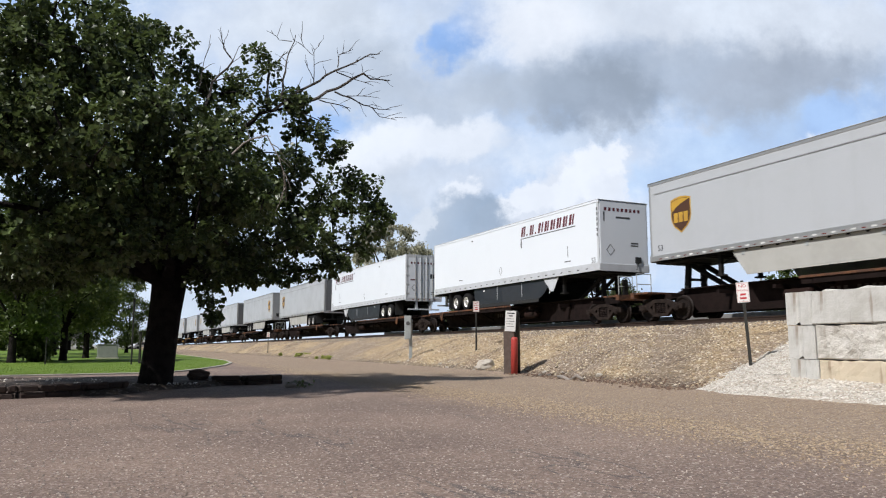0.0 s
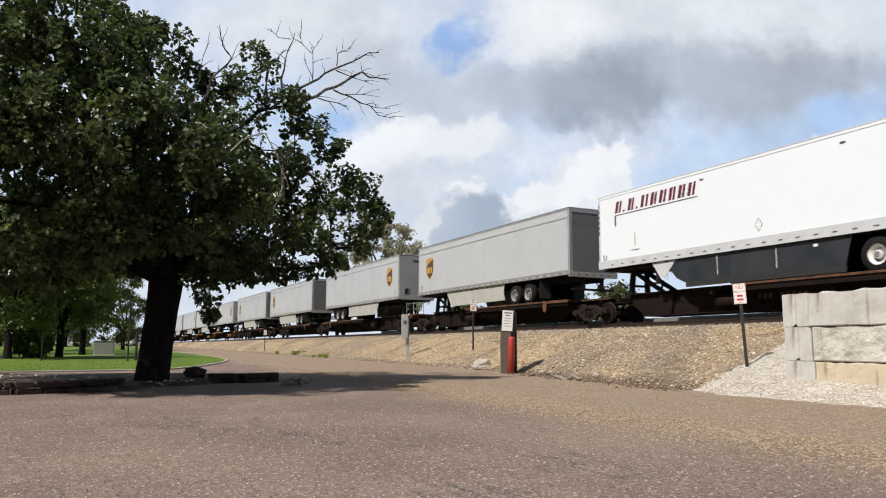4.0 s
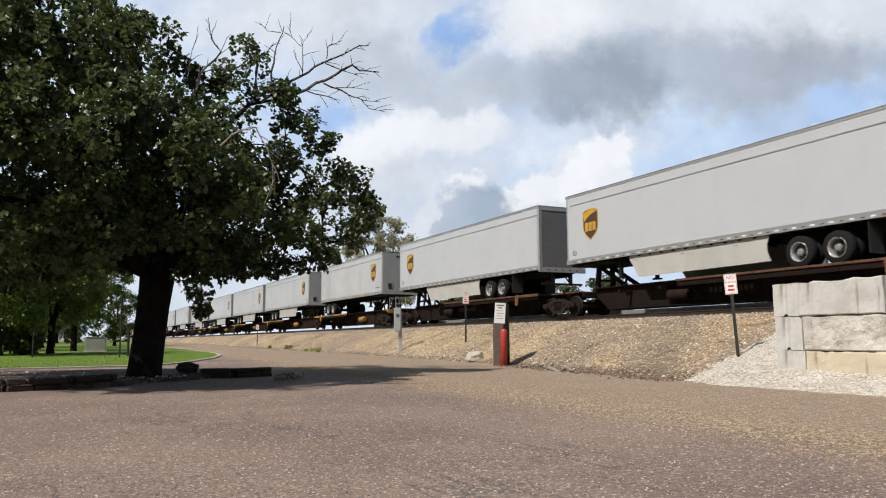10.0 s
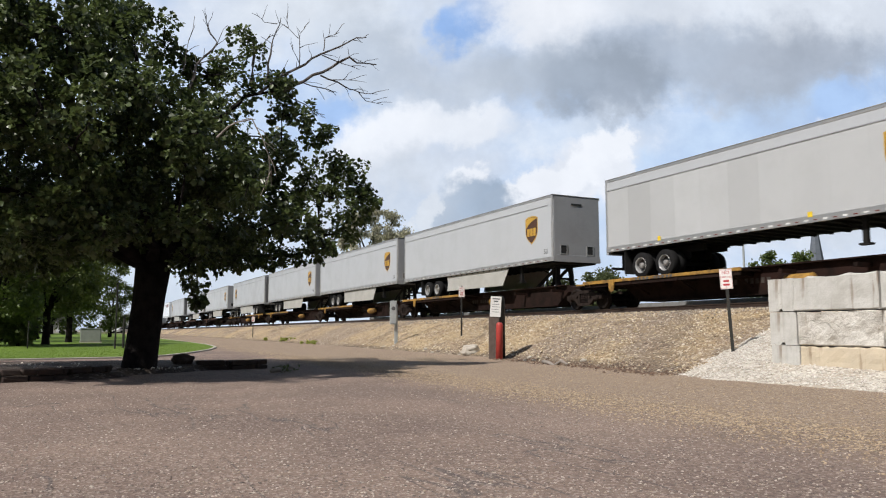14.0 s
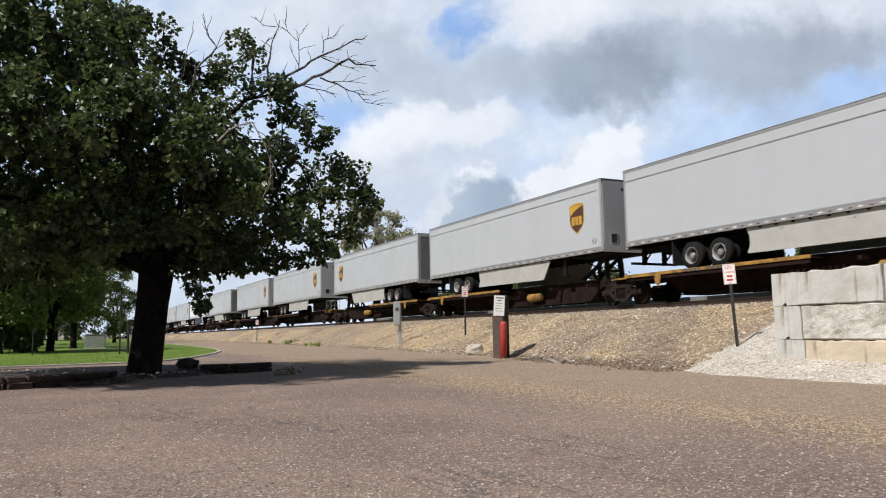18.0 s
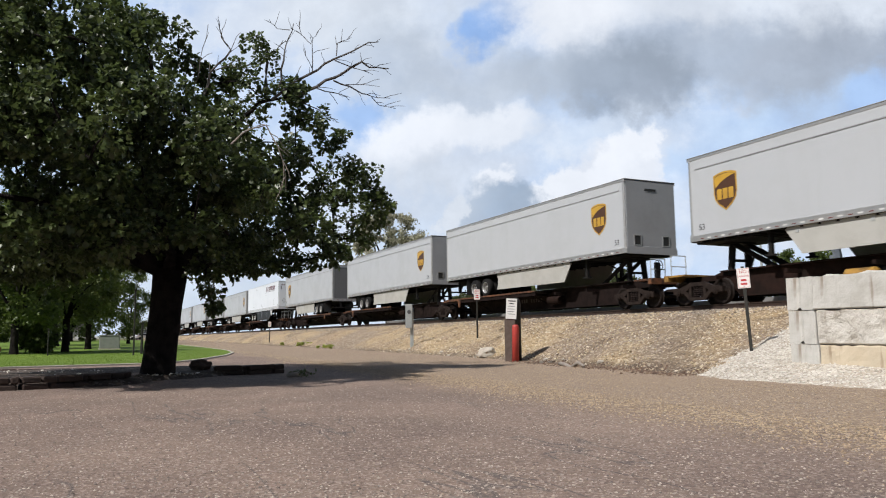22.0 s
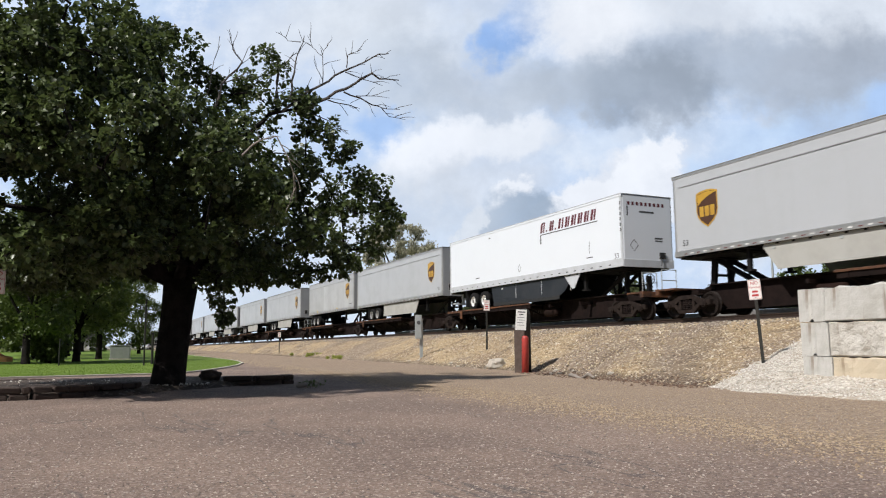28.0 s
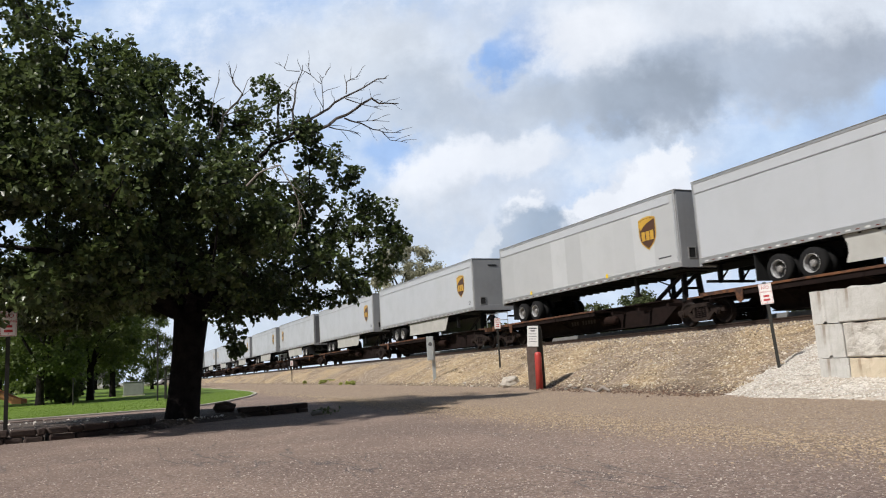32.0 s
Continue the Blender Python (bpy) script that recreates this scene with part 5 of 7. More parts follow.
def spine_car(x0, x1, wheels_at, hitch_at, way, yellow, rear_truck, front_truck):
    """One platform of a spine car from x0 to x1: sill, wheel decks, trailer hitch, trucks. way: +1, the trailer's nose is ahead."""
    mid, L = (x0 + x1) / 2, x1 - x0
    car = thing("spine_car", Matrix(), "yellow and rust-brown skeleton rail car under a trailer" if yellow else "rust-brown skeleton rail car under a trailer", "rail car", "cars of the train")
    e = L / 2
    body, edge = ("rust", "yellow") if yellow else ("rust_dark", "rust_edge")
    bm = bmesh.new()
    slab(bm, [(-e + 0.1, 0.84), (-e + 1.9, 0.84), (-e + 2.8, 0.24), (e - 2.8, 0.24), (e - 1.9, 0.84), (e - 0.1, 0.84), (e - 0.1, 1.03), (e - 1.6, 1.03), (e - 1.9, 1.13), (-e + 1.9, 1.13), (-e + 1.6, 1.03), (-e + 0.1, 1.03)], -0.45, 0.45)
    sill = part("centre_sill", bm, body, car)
    bm = bmesh.new()
    for z in (0.26, 1.14):
        box(bm, -e + (2.8 if z < 0.5 else 2.0), e - (2.8 if z < 0.5 else 2.0), -0.62, 0.62, z - 0.02, z + 0.02)
    part("sill_flange", bm, body, sill)
    # decks under the road wheels
    wx = wheels_at - mid
    ahead, behind = (4.1 if yellow else 5.6), 4.0
    d0, d1 = max(-e + 0.4, wx - (behind if way > 0 else ahead)), min(e - 0.4, wx + (ahead if way > 0 else behind))
    for s in (-1, 1):
        bm = bmesh.new()
        box(bm, d0, d1, s * 0.36, s * 1.36, 1.00, 1.055)
        deck = part("wheel_deck", bm, body, car)
        bm = bmesh.new()
        box(bm, d0, d1, s * 1.36, s * 1.40, 0.99 if yellow else 1.03, 1.105, 0.006)
        part("deck_edge", bm, edge, deck, "yellow deck edge" if yellow else "worn orange-brown deck edge")
        bm = bmesh.new()
        box(bm, d0 + 0.05, d1 - 0.05, s * 1.29, s * 1.355, 0.86, 0.998)
        part("deck_beam", bm, body, deck)
        for k in range(4):
            x = d0 + 0.4 + (d1 - d0 - 0.8) * k / 3
            bm = bmesh.new()
            slab(bm, [(x - 0.05, 0.98), (x + 0.05, 0.98), (x + 0.05, 0.86), (x - 0.05, 0.86)], s * 0.45, s * 1.385)
            rod(bm, (x, s * 0.45, 0.5), (x, s * 1.3, 0.90), 0.04, n=6)
            part("deck_bracket", bm, body, deck)
        bm = bmesh.new()
        tail, inward = (d0, 1) if way > 0 else (d1, -1)
        slab(bm, [(tail, 1.10), (tail + inward * 1.9, 1.10), (tail + inward * 1.95, 0.98), (tail + inward * 1.92, 0.66), (tail + inward * 1.8, 0.60), (tail + inward * 1.68, 0.68), (tail + inward * 1.62, 0.98), (tail, 0.98)], s * 1.403, s * 1.43)
        part("end_plate", bm, edge, deck, "worn plate at the end of the deck")
    # light walkway edge along the rest
    bm = bmesh.new()
    a0, a1 = (d1, e - 0.8) if way > 0 else (-e + 0.8, d0)
    if a1 - a0 > 1:
        for k in range(3):
            x = a0 + (a1 - a0) * (k + 0.5) / 3
            bm = bmesh.new()
            box(bm, x - 0.06, x + 0.06, -1.1, 1.1, 0.84, 0.96)
            part("cross_bearer", bm, body, car)
    # trailer hitch: a braced stand under the nose
    hx = hitch_at - mid
    bm = bmesh.new()
    for s in (-1, 1):
        rod(bm, (hx, s * 0.42, 1.0), (hx - 0.05 * way, s * 0.34, 2.10), 0.12, n=4)
        rod(bm, (hx - 2.0 * way, s * 0.36, 1.02), (hx - 0.1 * way, s * 0.34, 2.06), 0.10, n=4)
        rod(bm, (hx - 0.75 * way, s * 0.38, 1.02), (hx - 0.95 * way, s * 0.36, 1.58), 0.05, n=6)
    rod(bm, (hx, -0.42, 1.5), (hx, 0.42, 1.5), 0.05, n=6)
    hitch = part("hitch_stand", bm, "underframe", car)
    bm = bmesh.new()
    box(bm, hx - 0.45, hx + 0.35, -0.5, 0.5, 2.06, 2.13, 0.02)
    part("hitch_plate", bm, "underframe", hitch)
    # end platforms
    for sgn, has in ((-1, rear_truck == 2), (1, front_truck == 2)):
        bm = bmesh.new()
        xe = sgn * (e - 0.1)
        box(bm, xe - 0.9 if sgn > 0 else xe, xe if sgn > 0 else xe + 0.9, -1.3 if has else -0.7, 1.3 if has else 0.7, 1.03, 1.09)
        if has:
            box(bm, xe - 0.1, xe + 0.1, -1.32, 1.32, 0.88, 1.10)
        pl = part("end_platform", bm, edge, car)
        if has:
            bm = bmesh.new()
            for y in (-1.15, -0.45):
                rod(bm, (xe - sgn * 0.1, y, 1.08), (xe - sgn * 0.1, y, 1.85), 0.018, n=6)
            rod(bm, (xe - sgn * 0.1, -1.15, 1.85), (xe - sgn * 0.1, -0.45, 1.85), 0.018, n=6)
            rod(bm, (xe - sgn * 0.1, -1.15, 1.45), (xe - sgn * 0.1, -0.45, 1.45), 0.018, n=6)
            part("hand_rail", bm, "galv", pl)
            if sgn > 0:
                bm = bmesh.new()
                for k in range(14):
                    a, b = 2 * math.pi * k / 14, 2 * math.pi * (k + 1) / 14
                    rod(bm, (0, 0.2 * math.cos(a), 0.2 * math.sin(a)), (0, 0.2 * math.cos(b), 0.2 * math.sin(b)), 0.018, n=5)
                for k in range(4):
                    a = math.pi * k / 2
                    rod(bm, (0, 0, 0), (0, 0.2 * math.cos(a), 0.2 * math.sin(a)), 0.014, n=5)
                box(bm, -0.14, -0.02, -0.12, 0.12, -0.5, 0.12, 0.02)
                part("brake_wheel", bm, "underframe", pl).matrix_basis = pose(xe - sgn * 0.05, -0.8, 1.6)
            bm = bmesh.new()
            rod(bm, (xe, 0, 0.86), (xe + sgn * 0.55, 0, 0.86), 0.11, n=8)
            box(bm, xe + sgn * 0.5 - 0.16, xe + sgn * 0.5 + 0.16, -0.16, 0.16, 0.72, 1.0, 0.04)
            part("coupler", bm, "truck_iron", car)
    # air reservoir
    bm = bmesh.new()
    rx = (wx + hx) / 2 + 0.6 * way
    rod(bm, (rx - 0.45, -0.68, 0.62), (rx + 0.45, -0.68, 0.62), 0.19, n=14)
    rod(bm, (rx + 0.45, -0.68, 0.62), (rx + 0.52, -0.68, 0.62), 0.19, 0.10, n=14)
    rod(bm, (rx - 0.52, -0.68, 0.62), (rx - 0.45, -0.68, 0.62), 0.10, 0.19, n=14)
    part("air_reservoir", bm, "yellow" if yellow else "rust", car, "dull orange air tank" if yellow else "")
    # unread marks on the sill
    for k in range(9):
        if k != 3:
            bm = bmesh.new()
            box(bm, -1.4 + 0.22 * k, -1.27 + 0.22 * k, -0.453, -0.448, 0.62, 0.80)
            part("number_bar", bm, "faded_mark", sill)
    if yellow:
        for k in range(10):
            if k != 4:
                bm = bmesh.new()
                x = (d0 + d1) / 2 - 0.9 + 0.2 * k
                box(bm, x, x + 0.12, -1.404, -1.399, 0.99, 1.09)
                part("edge_bar", bm, "dark_mark", car)
    if rear_truck:
        truck(car, -e + (1.35 if rear_truck == 2 else 0.0))
    if front_truck == 2:
        truck(car, e - 1.35)
    CARS.append((car, mid, 0.0, 1))
    return car


# centre at the start, length, nose ahead (+1) or behind (-1), kind
TRAIN = [(-14.1, 16.15, -1, "grey"), (-33.3, 16.15, 1, "white"), (-53.8, 16.15, -1, "white"), (-72.0, 16.15, -1, "grey"),
         (-91.3, 16.15, 1, "grey"), (-111.65, 16.15, -1, "grey"), (-129.93, 16.15, -1, "grey"), (-147.85, 13.72, 1, "short"),
         (-166.43, 16.15, 1, "grey"), (-183.7, 16.15, 1, "grey"), (-201.2, 16.15, 1, "grey"), (-219.0, 16.15, -1, "grey"),
         (-238.6, 16.15, 1, "grey"), (-256.8, 16.15, 1, "grey"), (-276.9, 16.15, -1, "grey"), (-296.0, 16.15, 1, "white"),
         (-313.25, 16.15, 1, "grey"), (-329.1, 13.72, 1, "short"), (-347.4, 16.15, 1, "grey")]
for k, w in enumerate((1, -1, 1, 1, -1, 1, 1, -1, -1, 1, 1, -1)):
    TRAIN.append((-365.2 - 18.3 * k, 16.15, w, "grey"))
COUPLED = {0, 3, 6, 11, 14, 17, 20, 23, 26, 29}


def build_train():
    first = {
        "grey": trailer("grey", 16.15, "light grey road trailer with a brown shield on a rail car"),
        "white": trailer("white", 16.15, "white road trailer with dark red lettering shapes and charcoal skirts"),
        "short": trailer("short", 13.72, "shorter light grey road trailer with a brown shield, no skirts"),
    }
    used = set()
    bounds = [TRAIN[0][0] + 9.6]
    for a, b in zip(TRAIN, TRAIN[1:]):
        bounds.append(((a[0] - a[1] / 2) + (b[0] + b[1] / 2)) / 2)
    bounds.append(TRAIN[-1][0] - 9.6)
    for i, (x, length, way, kind) in enumerate(TRAIN):
        ob = first[kind] if kind not in used else copy_thing(first[kind], Matrix())
        used.add(kind)
        CARS.append((ob, x, 1.056 + (-0.05 if i == 16 else 0.0), way))
        rear2, front2 = i in COUPLED, (i - 1) in COUPLED
        yellow = 7 <= i <= 11
        spine_car(bounds[i + 1] + (0.35 if rear2 else 0), bounds[i] - (0.35 if front2 else 0), x - way * (length / 2 - {"grey": 4.0, "white": 3.5, "short": 2.6}[kind]), x + way * (length / 2 - 0.95), way, yellow, 2 if rear2 else 1, 2 if front2 else 0)


build_train()


def travelled(t):
    """Metres that the train has gone since the start."""
    q = t - 16.0
    return 9.518 * q + 0.0018 * q * q - 0.000473 * q ** 3 - (9.518 * -16 + 0.0018 * 256 + 0.000473 * 4096)


def car_pose(x, up, way):
    tilt = math.degrees(math.atan(GRADE))
    return pose(x, TRACK_Y, rail_z(x) + up, 0, -tilt if way > 0 else tilt, 0 if way > 0 else 180)


# ---- trees ----
def limb(bm, points, radii, sides=7):
    """A tapered, bent branch through the points."""
    rings = []
    for i, (p, r) in enumerate(zip(points, radii)):
        a, b = points[max(i - 1, 0)], points[min(i + 1, len(points) - 1)]
        q = (b - a).to_track_quat("Z", "Y")
        rings.append([bm.verts.new(p + q @ Vector((r * math.cos(2 * math.pi * k / sides), r * math.sin(2 * math.pi * k / sides), 0))) for k in range(sides)])
    for s, t in zip(rings, rings[1:]):
        for k in range(sides):
            bm.faces.new((s[k - 1], s[k], t[k], t[k - 1]))
    bm.faces.new(rings[-1])
    bm.faces.new(rings[0][::-1])


def bent(a, b, rng, sag=0.12, n=5):
    d = b - a
    out = []
    for i in range(n + 1):
        f = i / n
        p = a + d * f + Vector((rng.normal(), rng.normal(), rng.normal())) * (d.length * 0.035 * math.sin(math.pi * f))
        p.z += sag * d.length * math.sin(math.pi * f)
        out.append(p)
    return out


def leaf_mesh(name, clumps, per_clump, size, material, rng, droop=0.25):
    """Small folded leaves round the clump centres: (place, radius) rows."""
    centres = np.array([c for c, r in clumps])
    radii = np.array([r for c, r in clumps])
    n = len(clumps) * per_clump
    idx = np.repeat(np.arange(len(clumps)), per_clump)
    d = rng.normal(size=(n, 3))
    d /= np.linalg.norm(d, axis=1)[:, None]
    reach = rng.random(n) ** 0.45
    d[:, 2] *= 0.8
    # each clump is a few twigs, not a ball
    twig = rng.normal(size=(len(clumps), 7, 3))
    twig /= np.linalg.norm(twig, axis=2)[:, :, None]
    twig[:, :, 2] *= 0.75
    pick = twig[idx, rng.integers(0, 7, n)]
    pos = centres[idx] + radii[idx][:, None] * (0.55 * d * reach[:, None] + 0.75 * pick * (0.35 + 0.65 * rng.random(n))[:, None])
    a = rng.normal(size=(n, 3))
    a[:, 2] -= droop
    a /= np.linalg.norm(a, axis=1)[:, None]
    up = rng.normal(size=(n, 3)) * 0.9 + np.array([0, 0, 0.8])
    side = np.cross(a, up)
    side /= np.linalg.norm(side, axis=1)[:, None] + 1e-9
    nrm = np.cross(side, a)
    s = size * (0.6 + 0.8 * rng.random(n))[:, None]
    quad = np.stack([pos, pos + a * s * 0.55 + side * s * 0.42 + nrm * s * 0.12, pos + a * s * 1.1, pos + a * s * 0.55 - side * s * 0.42 + nrm * s * 0.12], 1)
    me = bpy.data.meshes.new(name)
    me.vertices.add(4 * n)
    me.vertices.foreach_set("co", quad.reshape(-1).astype(np.float32))
    tri = np.array([[0, 1, 2], [0, 2, 3]])
    loops = (np.arange(n)[:, None, None] * 4 + tri[None]).reshape(-1)
    me.loops.add(len(loops))
    me.loops.foreach_set("vertex_index", loops.astype(np.int32))
    me.polygons.add(2 * n)
    me.polygons.foreach_set("loop_start", np.arange(0, 6 * n, 3, dtype=np.int32))
    me.update(calc_edges=True)
    me.materials.append(M[material])
    return me


def tuft_mesh(name, clumps, tufts, per_tuft, size, material, rng):
    """Broad folded leaves that spread and hang from the twig ends of each clump."""
    m = len(clumps) * tufts
    n = m * per_tuft
    centre = np.repeat(np.array([c for c, r in clumps]), tufts, 0)
    radius = np.repeat(np.array([r for c, r in clumps]), tufts)[:, None]
    out = rng.normal(size=(m, 3))
    out /= np.linalg.norm(out, axis=1)[:, None]
    tip = centre + radius * out * np.array([1, 1, 0.7]) * (0.35 + 0.75 * rng.random((m, 1)))
    tip, out = np.repeat(tip, per_tuft, 0), np.repeat(out, per_tuft, 0)
    a = rng.normal(size=(n, 3)) + 0.7 * out - np.array([0, 0, 0.45])
    a /= np.linalg.norm(a, axis=1)[:, None]
    up = 0.55 * rng.normal(size=(n, 3)) + 0.5 * out + np.array([0, 0, 0.9])
    side = np.cross(a, up)
    side /= np.linalg.norm(side, axis=1)[:, None] + 1e-9
    nrm = np.cross(side, a)
    s = size * (0.55 + 0.75 * rng.random((n, 1)))
    pos = tip + a * size * (0.1 + 0.9 * rng.random((n, 1))) + 0.25 * size * rng.normal(size=(n, 3))
    quad = np.stack([pos, pos + s * (0.62 * a + 0.55 * side + 0.16 * nrm), pos + s * (1.1 * a - 0.12 * nrm), pos + s * (0.62 * a - 0.55 * side + 0.16 * nrm)], 1)
    me = bpy.data.meshes.new(name)
    me.vertices.add(4 * n)
    me.vertices.foreach_set("co", quad.reshape(-1).astype(np.float32))
    loops = (np.arange(n)[:, None, None] * 4 + np.array([[0, 1, 2], [0, 2, 3]])[None]).reshape(-1)
    me.loops.add(len(loops))
    me.loops.foreach_set("vertex_index", loops.astype(np.int32))
    me.polygons.add(2 * n)
    me.polygons.foreach_set("loop_start", np.arange(0, 6 * n, 3, dtype=np.int32))
    me.update(calc_edges=True)
    me.materials.append(M[material])
    return me


def tree(name, at, trunk_h, trunk_r, clumps, per_clump, size, leaf, label, seed, turn=0.0, limbs=9, lean=(0, 0), group="", flare=True, tufts=0):
    rng = np.random.default_rng(seed)
    t = thing(name, pose(*at, 0, 0, turn), label, "tree", group)
    top = Vector((lean[0], lean[1], trunk_h))
    bm = bmesh.new()
    hs = [0, 0.06, 0.18, 0.4, 0.7, 1.0]
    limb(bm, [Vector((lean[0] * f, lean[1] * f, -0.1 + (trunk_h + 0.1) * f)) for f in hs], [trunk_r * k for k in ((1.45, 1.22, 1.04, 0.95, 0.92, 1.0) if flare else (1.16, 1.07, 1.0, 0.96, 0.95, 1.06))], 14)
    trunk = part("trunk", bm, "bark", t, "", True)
    big = sorted(clumps, key=lambda c: -c[1])
    mains = []
    for k in range(limbs):
        goal = Vector(big[k * max(1, len(big) // limbs)][0])
        pts = bent(top + Vector((0, 0, -0.15)), goal, rng, 0.10, 6)
        bm = bmesh.new()
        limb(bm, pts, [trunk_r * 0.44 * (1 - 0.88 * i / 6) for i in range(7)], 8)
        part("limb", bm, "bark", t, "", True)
        mains.append(pts)
    # every twig springs from the nearest limb or twig already grown
    nodes = np.array([tuple(p) for pts in mains for p in pts[2:]])
    bm = bmesh.new()
    for c, r in sorted(clumps, key=lambda q: (Vector(q[0]) - top).length):
        gap = np.linalg.norm(nodes - np.array(c), axis=1) + 0.5 * np.maximum(0, nodes[:, 2] - c[2])
        a = Vector(nodes[int(np.argmin(gap))])
        limb(bm, bent(a, Vector(c), rng, 0.08, 3), [trunk_r * k for k in (0.075, 0.06, 0.045, 0.025)], 5)
        nodes = np.vstack([nodes, np.array(c)])
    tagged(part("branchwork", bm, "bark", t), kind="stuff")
    crown = new("crown", tuft_mesh("crown", clumps, tufts, per_clump, size, leaf, rng) if tufts else leaf_mesh("crown", [(tuple(c), r) for c, r in clumps], per_clump, size, leaf, rng))
    crown.parent = t
    return t


# the big maple: reach to the east side, to the west side, by height
EAST = [(2.2, 1.0), (2.5, 2.2), (2.9, 3.7), (3.3, 4.9), (3.7, 5.4), (4.3, 5.55), (5.2, 5.3), (5.5, 4.7), (6.1, 3.5), (6.9, 2.3), (7.3, 1.4), (7.6, 0.85), (8.1, 0.55), (8.4, 0.0), (8.65, -0.9), (9.3, -2.4)]
WEST = [(2.2, 3.5), (3.0, 6.0), (5.0, 7.0), (7.0, 6.8), (8.6, 5.8), (9.8, 4.2)]


def maple():
    rng = np.random.default_rng(21)
    clumps = []
    while len(clumps) < 680:
        z = 2.35 + 7.0 * rng.random() ** 1.15
        u = -6.8 + 12.4 * rng.random()
        # the crown reaches forward on the west side and back on the east side
        v0 = 0.6 + 0.32 * u
        v = v0 + 5.0 * (2 * rng.random() - 1)
        k = 18.0 / (18.0 + v)
        ze, ue = 0.95 + (z - 0.95) * k, u * k
        e, w, pad = ramp_at(EAST, ze + (0.4 if ze > 6 else 0.0)), ramp_at(WEST, ze), 0.5
        mid, half = (e - w) / 2, (e + w) / 2 - pad
        if half < 0.3 or abs(ue - mid) > half:
            continue
        r = math.hypot((ue - mid) / half, (v - v0) / (5.0 * ramp_at([(2.2, 0.9), (4.2, 1.0), (6, 0.7), (9.8, 0.3)], z)))
        if r > 1 or (r < 0.4 and rng.random() < 0.5):
            continue
        if v < 0.8 and abs(ue) < 1.2 and ze < 3.1:
            continue
        if z < 2.75 + 0.35 * noise.noise(Vector((u * 0.7, v * 0.7, 2))) and abs(u) < 1.3:
            continue
        if any(math.hypot(ue - hu, ze - hz) < hr for hu, hz, hr in ((3.3, 6.75, 0.3), (2.8, 6.45, 0.25), (2.75, 5.1, 0.2), (3.9, 5.1, 0.2), (-3.35, 4.15, 0.85), (1.6, 3.6, 0.35), (3.2, 4.4, 0.35), (2.9, 3.5, 0.3), (1.66, 5.25, 0.40), (2.3, 3.94, 0.5), (2.85, 5.7, 0.42), (4.1, 3.9, 0.35), (0.2, 6.6, 0.55), (-1.4, 5.9, 0.55))):
            continue
        # gaps between the boughs
        if noise.noise(Vector((u * 0.75, v * 0.5, z * 1.1))) < (0.02 if z > 4.8 else -0.06 if u > 0.8 else -0.16) + (0.14 if u > 2.2 and z < 5.6 else -0.13 if u < -0.8 and z > 5.5 else 0.0):
            continue
        clumps.append(((-v, u, z), (0.30 if z < 4.4 else 0.44) + 0.36 * rng.random() ** 1.5))
    # pads that give the outline its tufts
    for u, z, v, r in ((0.9, 7.2, 0.3, 0.28), (1.25, 6.95, 0.2, 0.3), (0.55, 7.3, 0.1, 0.3), (1.5, 7.1, 0.4, 0.22), (0.3, 7.5, 0.2, 0.25), (2.95, 7.1, 0.2, 0.32), (3.3, 7.0, 0.3, 0.25), (3.15, 6.25, 0.2, 0.32), (3.7, 6.2, 0.1, 0.3), (4.25, 6.0, 0.0, 0.28), (5.3, 4.35, -0.4, 0.4), (4.9, 5.0, 0.3, 0.45), (4.1, 5.85, 0.2, 0.4), (3.4, 6.15, -0.6, 0.4), (2.05, 8.1, 0.1, 0.30), (2.2, 7.6, 0.0, 0.42), (1.7, 7.4, 0.2, 0.3), (1.6, 6.9, -0.3, 0.6), (2.3, 6.8, 0.3, 0.6), (0.9, 6.9, 0.5, 0.6), (3.0, 6.9, -0.3, 0.35), (4.9, 3.5, 0.4, 0.4), (0.75, 2.35, -1.0, 0.35), (0.85, 1.95, -1.0, 0.24), (0.95, 1.6, -0.9, 0.20), (1.2, 2.6, -0.7, 0.3), (5.0, 3.9, -0.3, 0.4), (5.35, 4.0, 0.6, 0.35), (-2.2, 2.75, 0.6, 0.5), (-3.3, 2.8, -1.0, 0.5), (-4.4, 2.7, -0.6, 0.6), (-4.2, 2.8, 1.0, 0.6), (-5.4, 2.7, 0, 0.7), (-3.0, 2.9, 2.0, 0.6), (-2.4, 3.0, -2.0, 0.5), (-3.6, 3.1, -2.0, 0.5), (0.25, 7.95, 0.1, 0.33), (-0.3, 8.1, 0, 0.35), (-1.3, 8.4, 0, 0.4), (3.4, 2.75, 0.2, 0.3), (2.6, 2.7, 0.0, 0.3), (4.2, 3.0, -0.2, 0.3), (3.3, 6.45, 0.1, 0.42), (2.6, 6.8, -0.3, 0.5), (3.0, 2.65, 0.1, 0.35), (3.7, 2.8, -0.4, 0.35), (4.4, 3.05, 0.3, 0.35), (4.9, 3.35, -0.2, 0.3), (3.3, 2.9, 0.6, 0.4), (4.2, 3.3, 0.1, 0.42), (3.6, 3.3, -0.5, 0.42), (2.2, 2.6, -0.2, 0.3), (4.6, 5.3, 0.2, 0.35), (5.0, 5.15, -0.1, 0.35), (5.2, 4.8, 0.2, 0.35), (4.5, 4.7, -0.3, 0.5), (4.8, 4.2, -0.5, 0.45), (5.5, 4.55, 0.1, 0.25)):
        clumps.append(((-v, u, z), r))
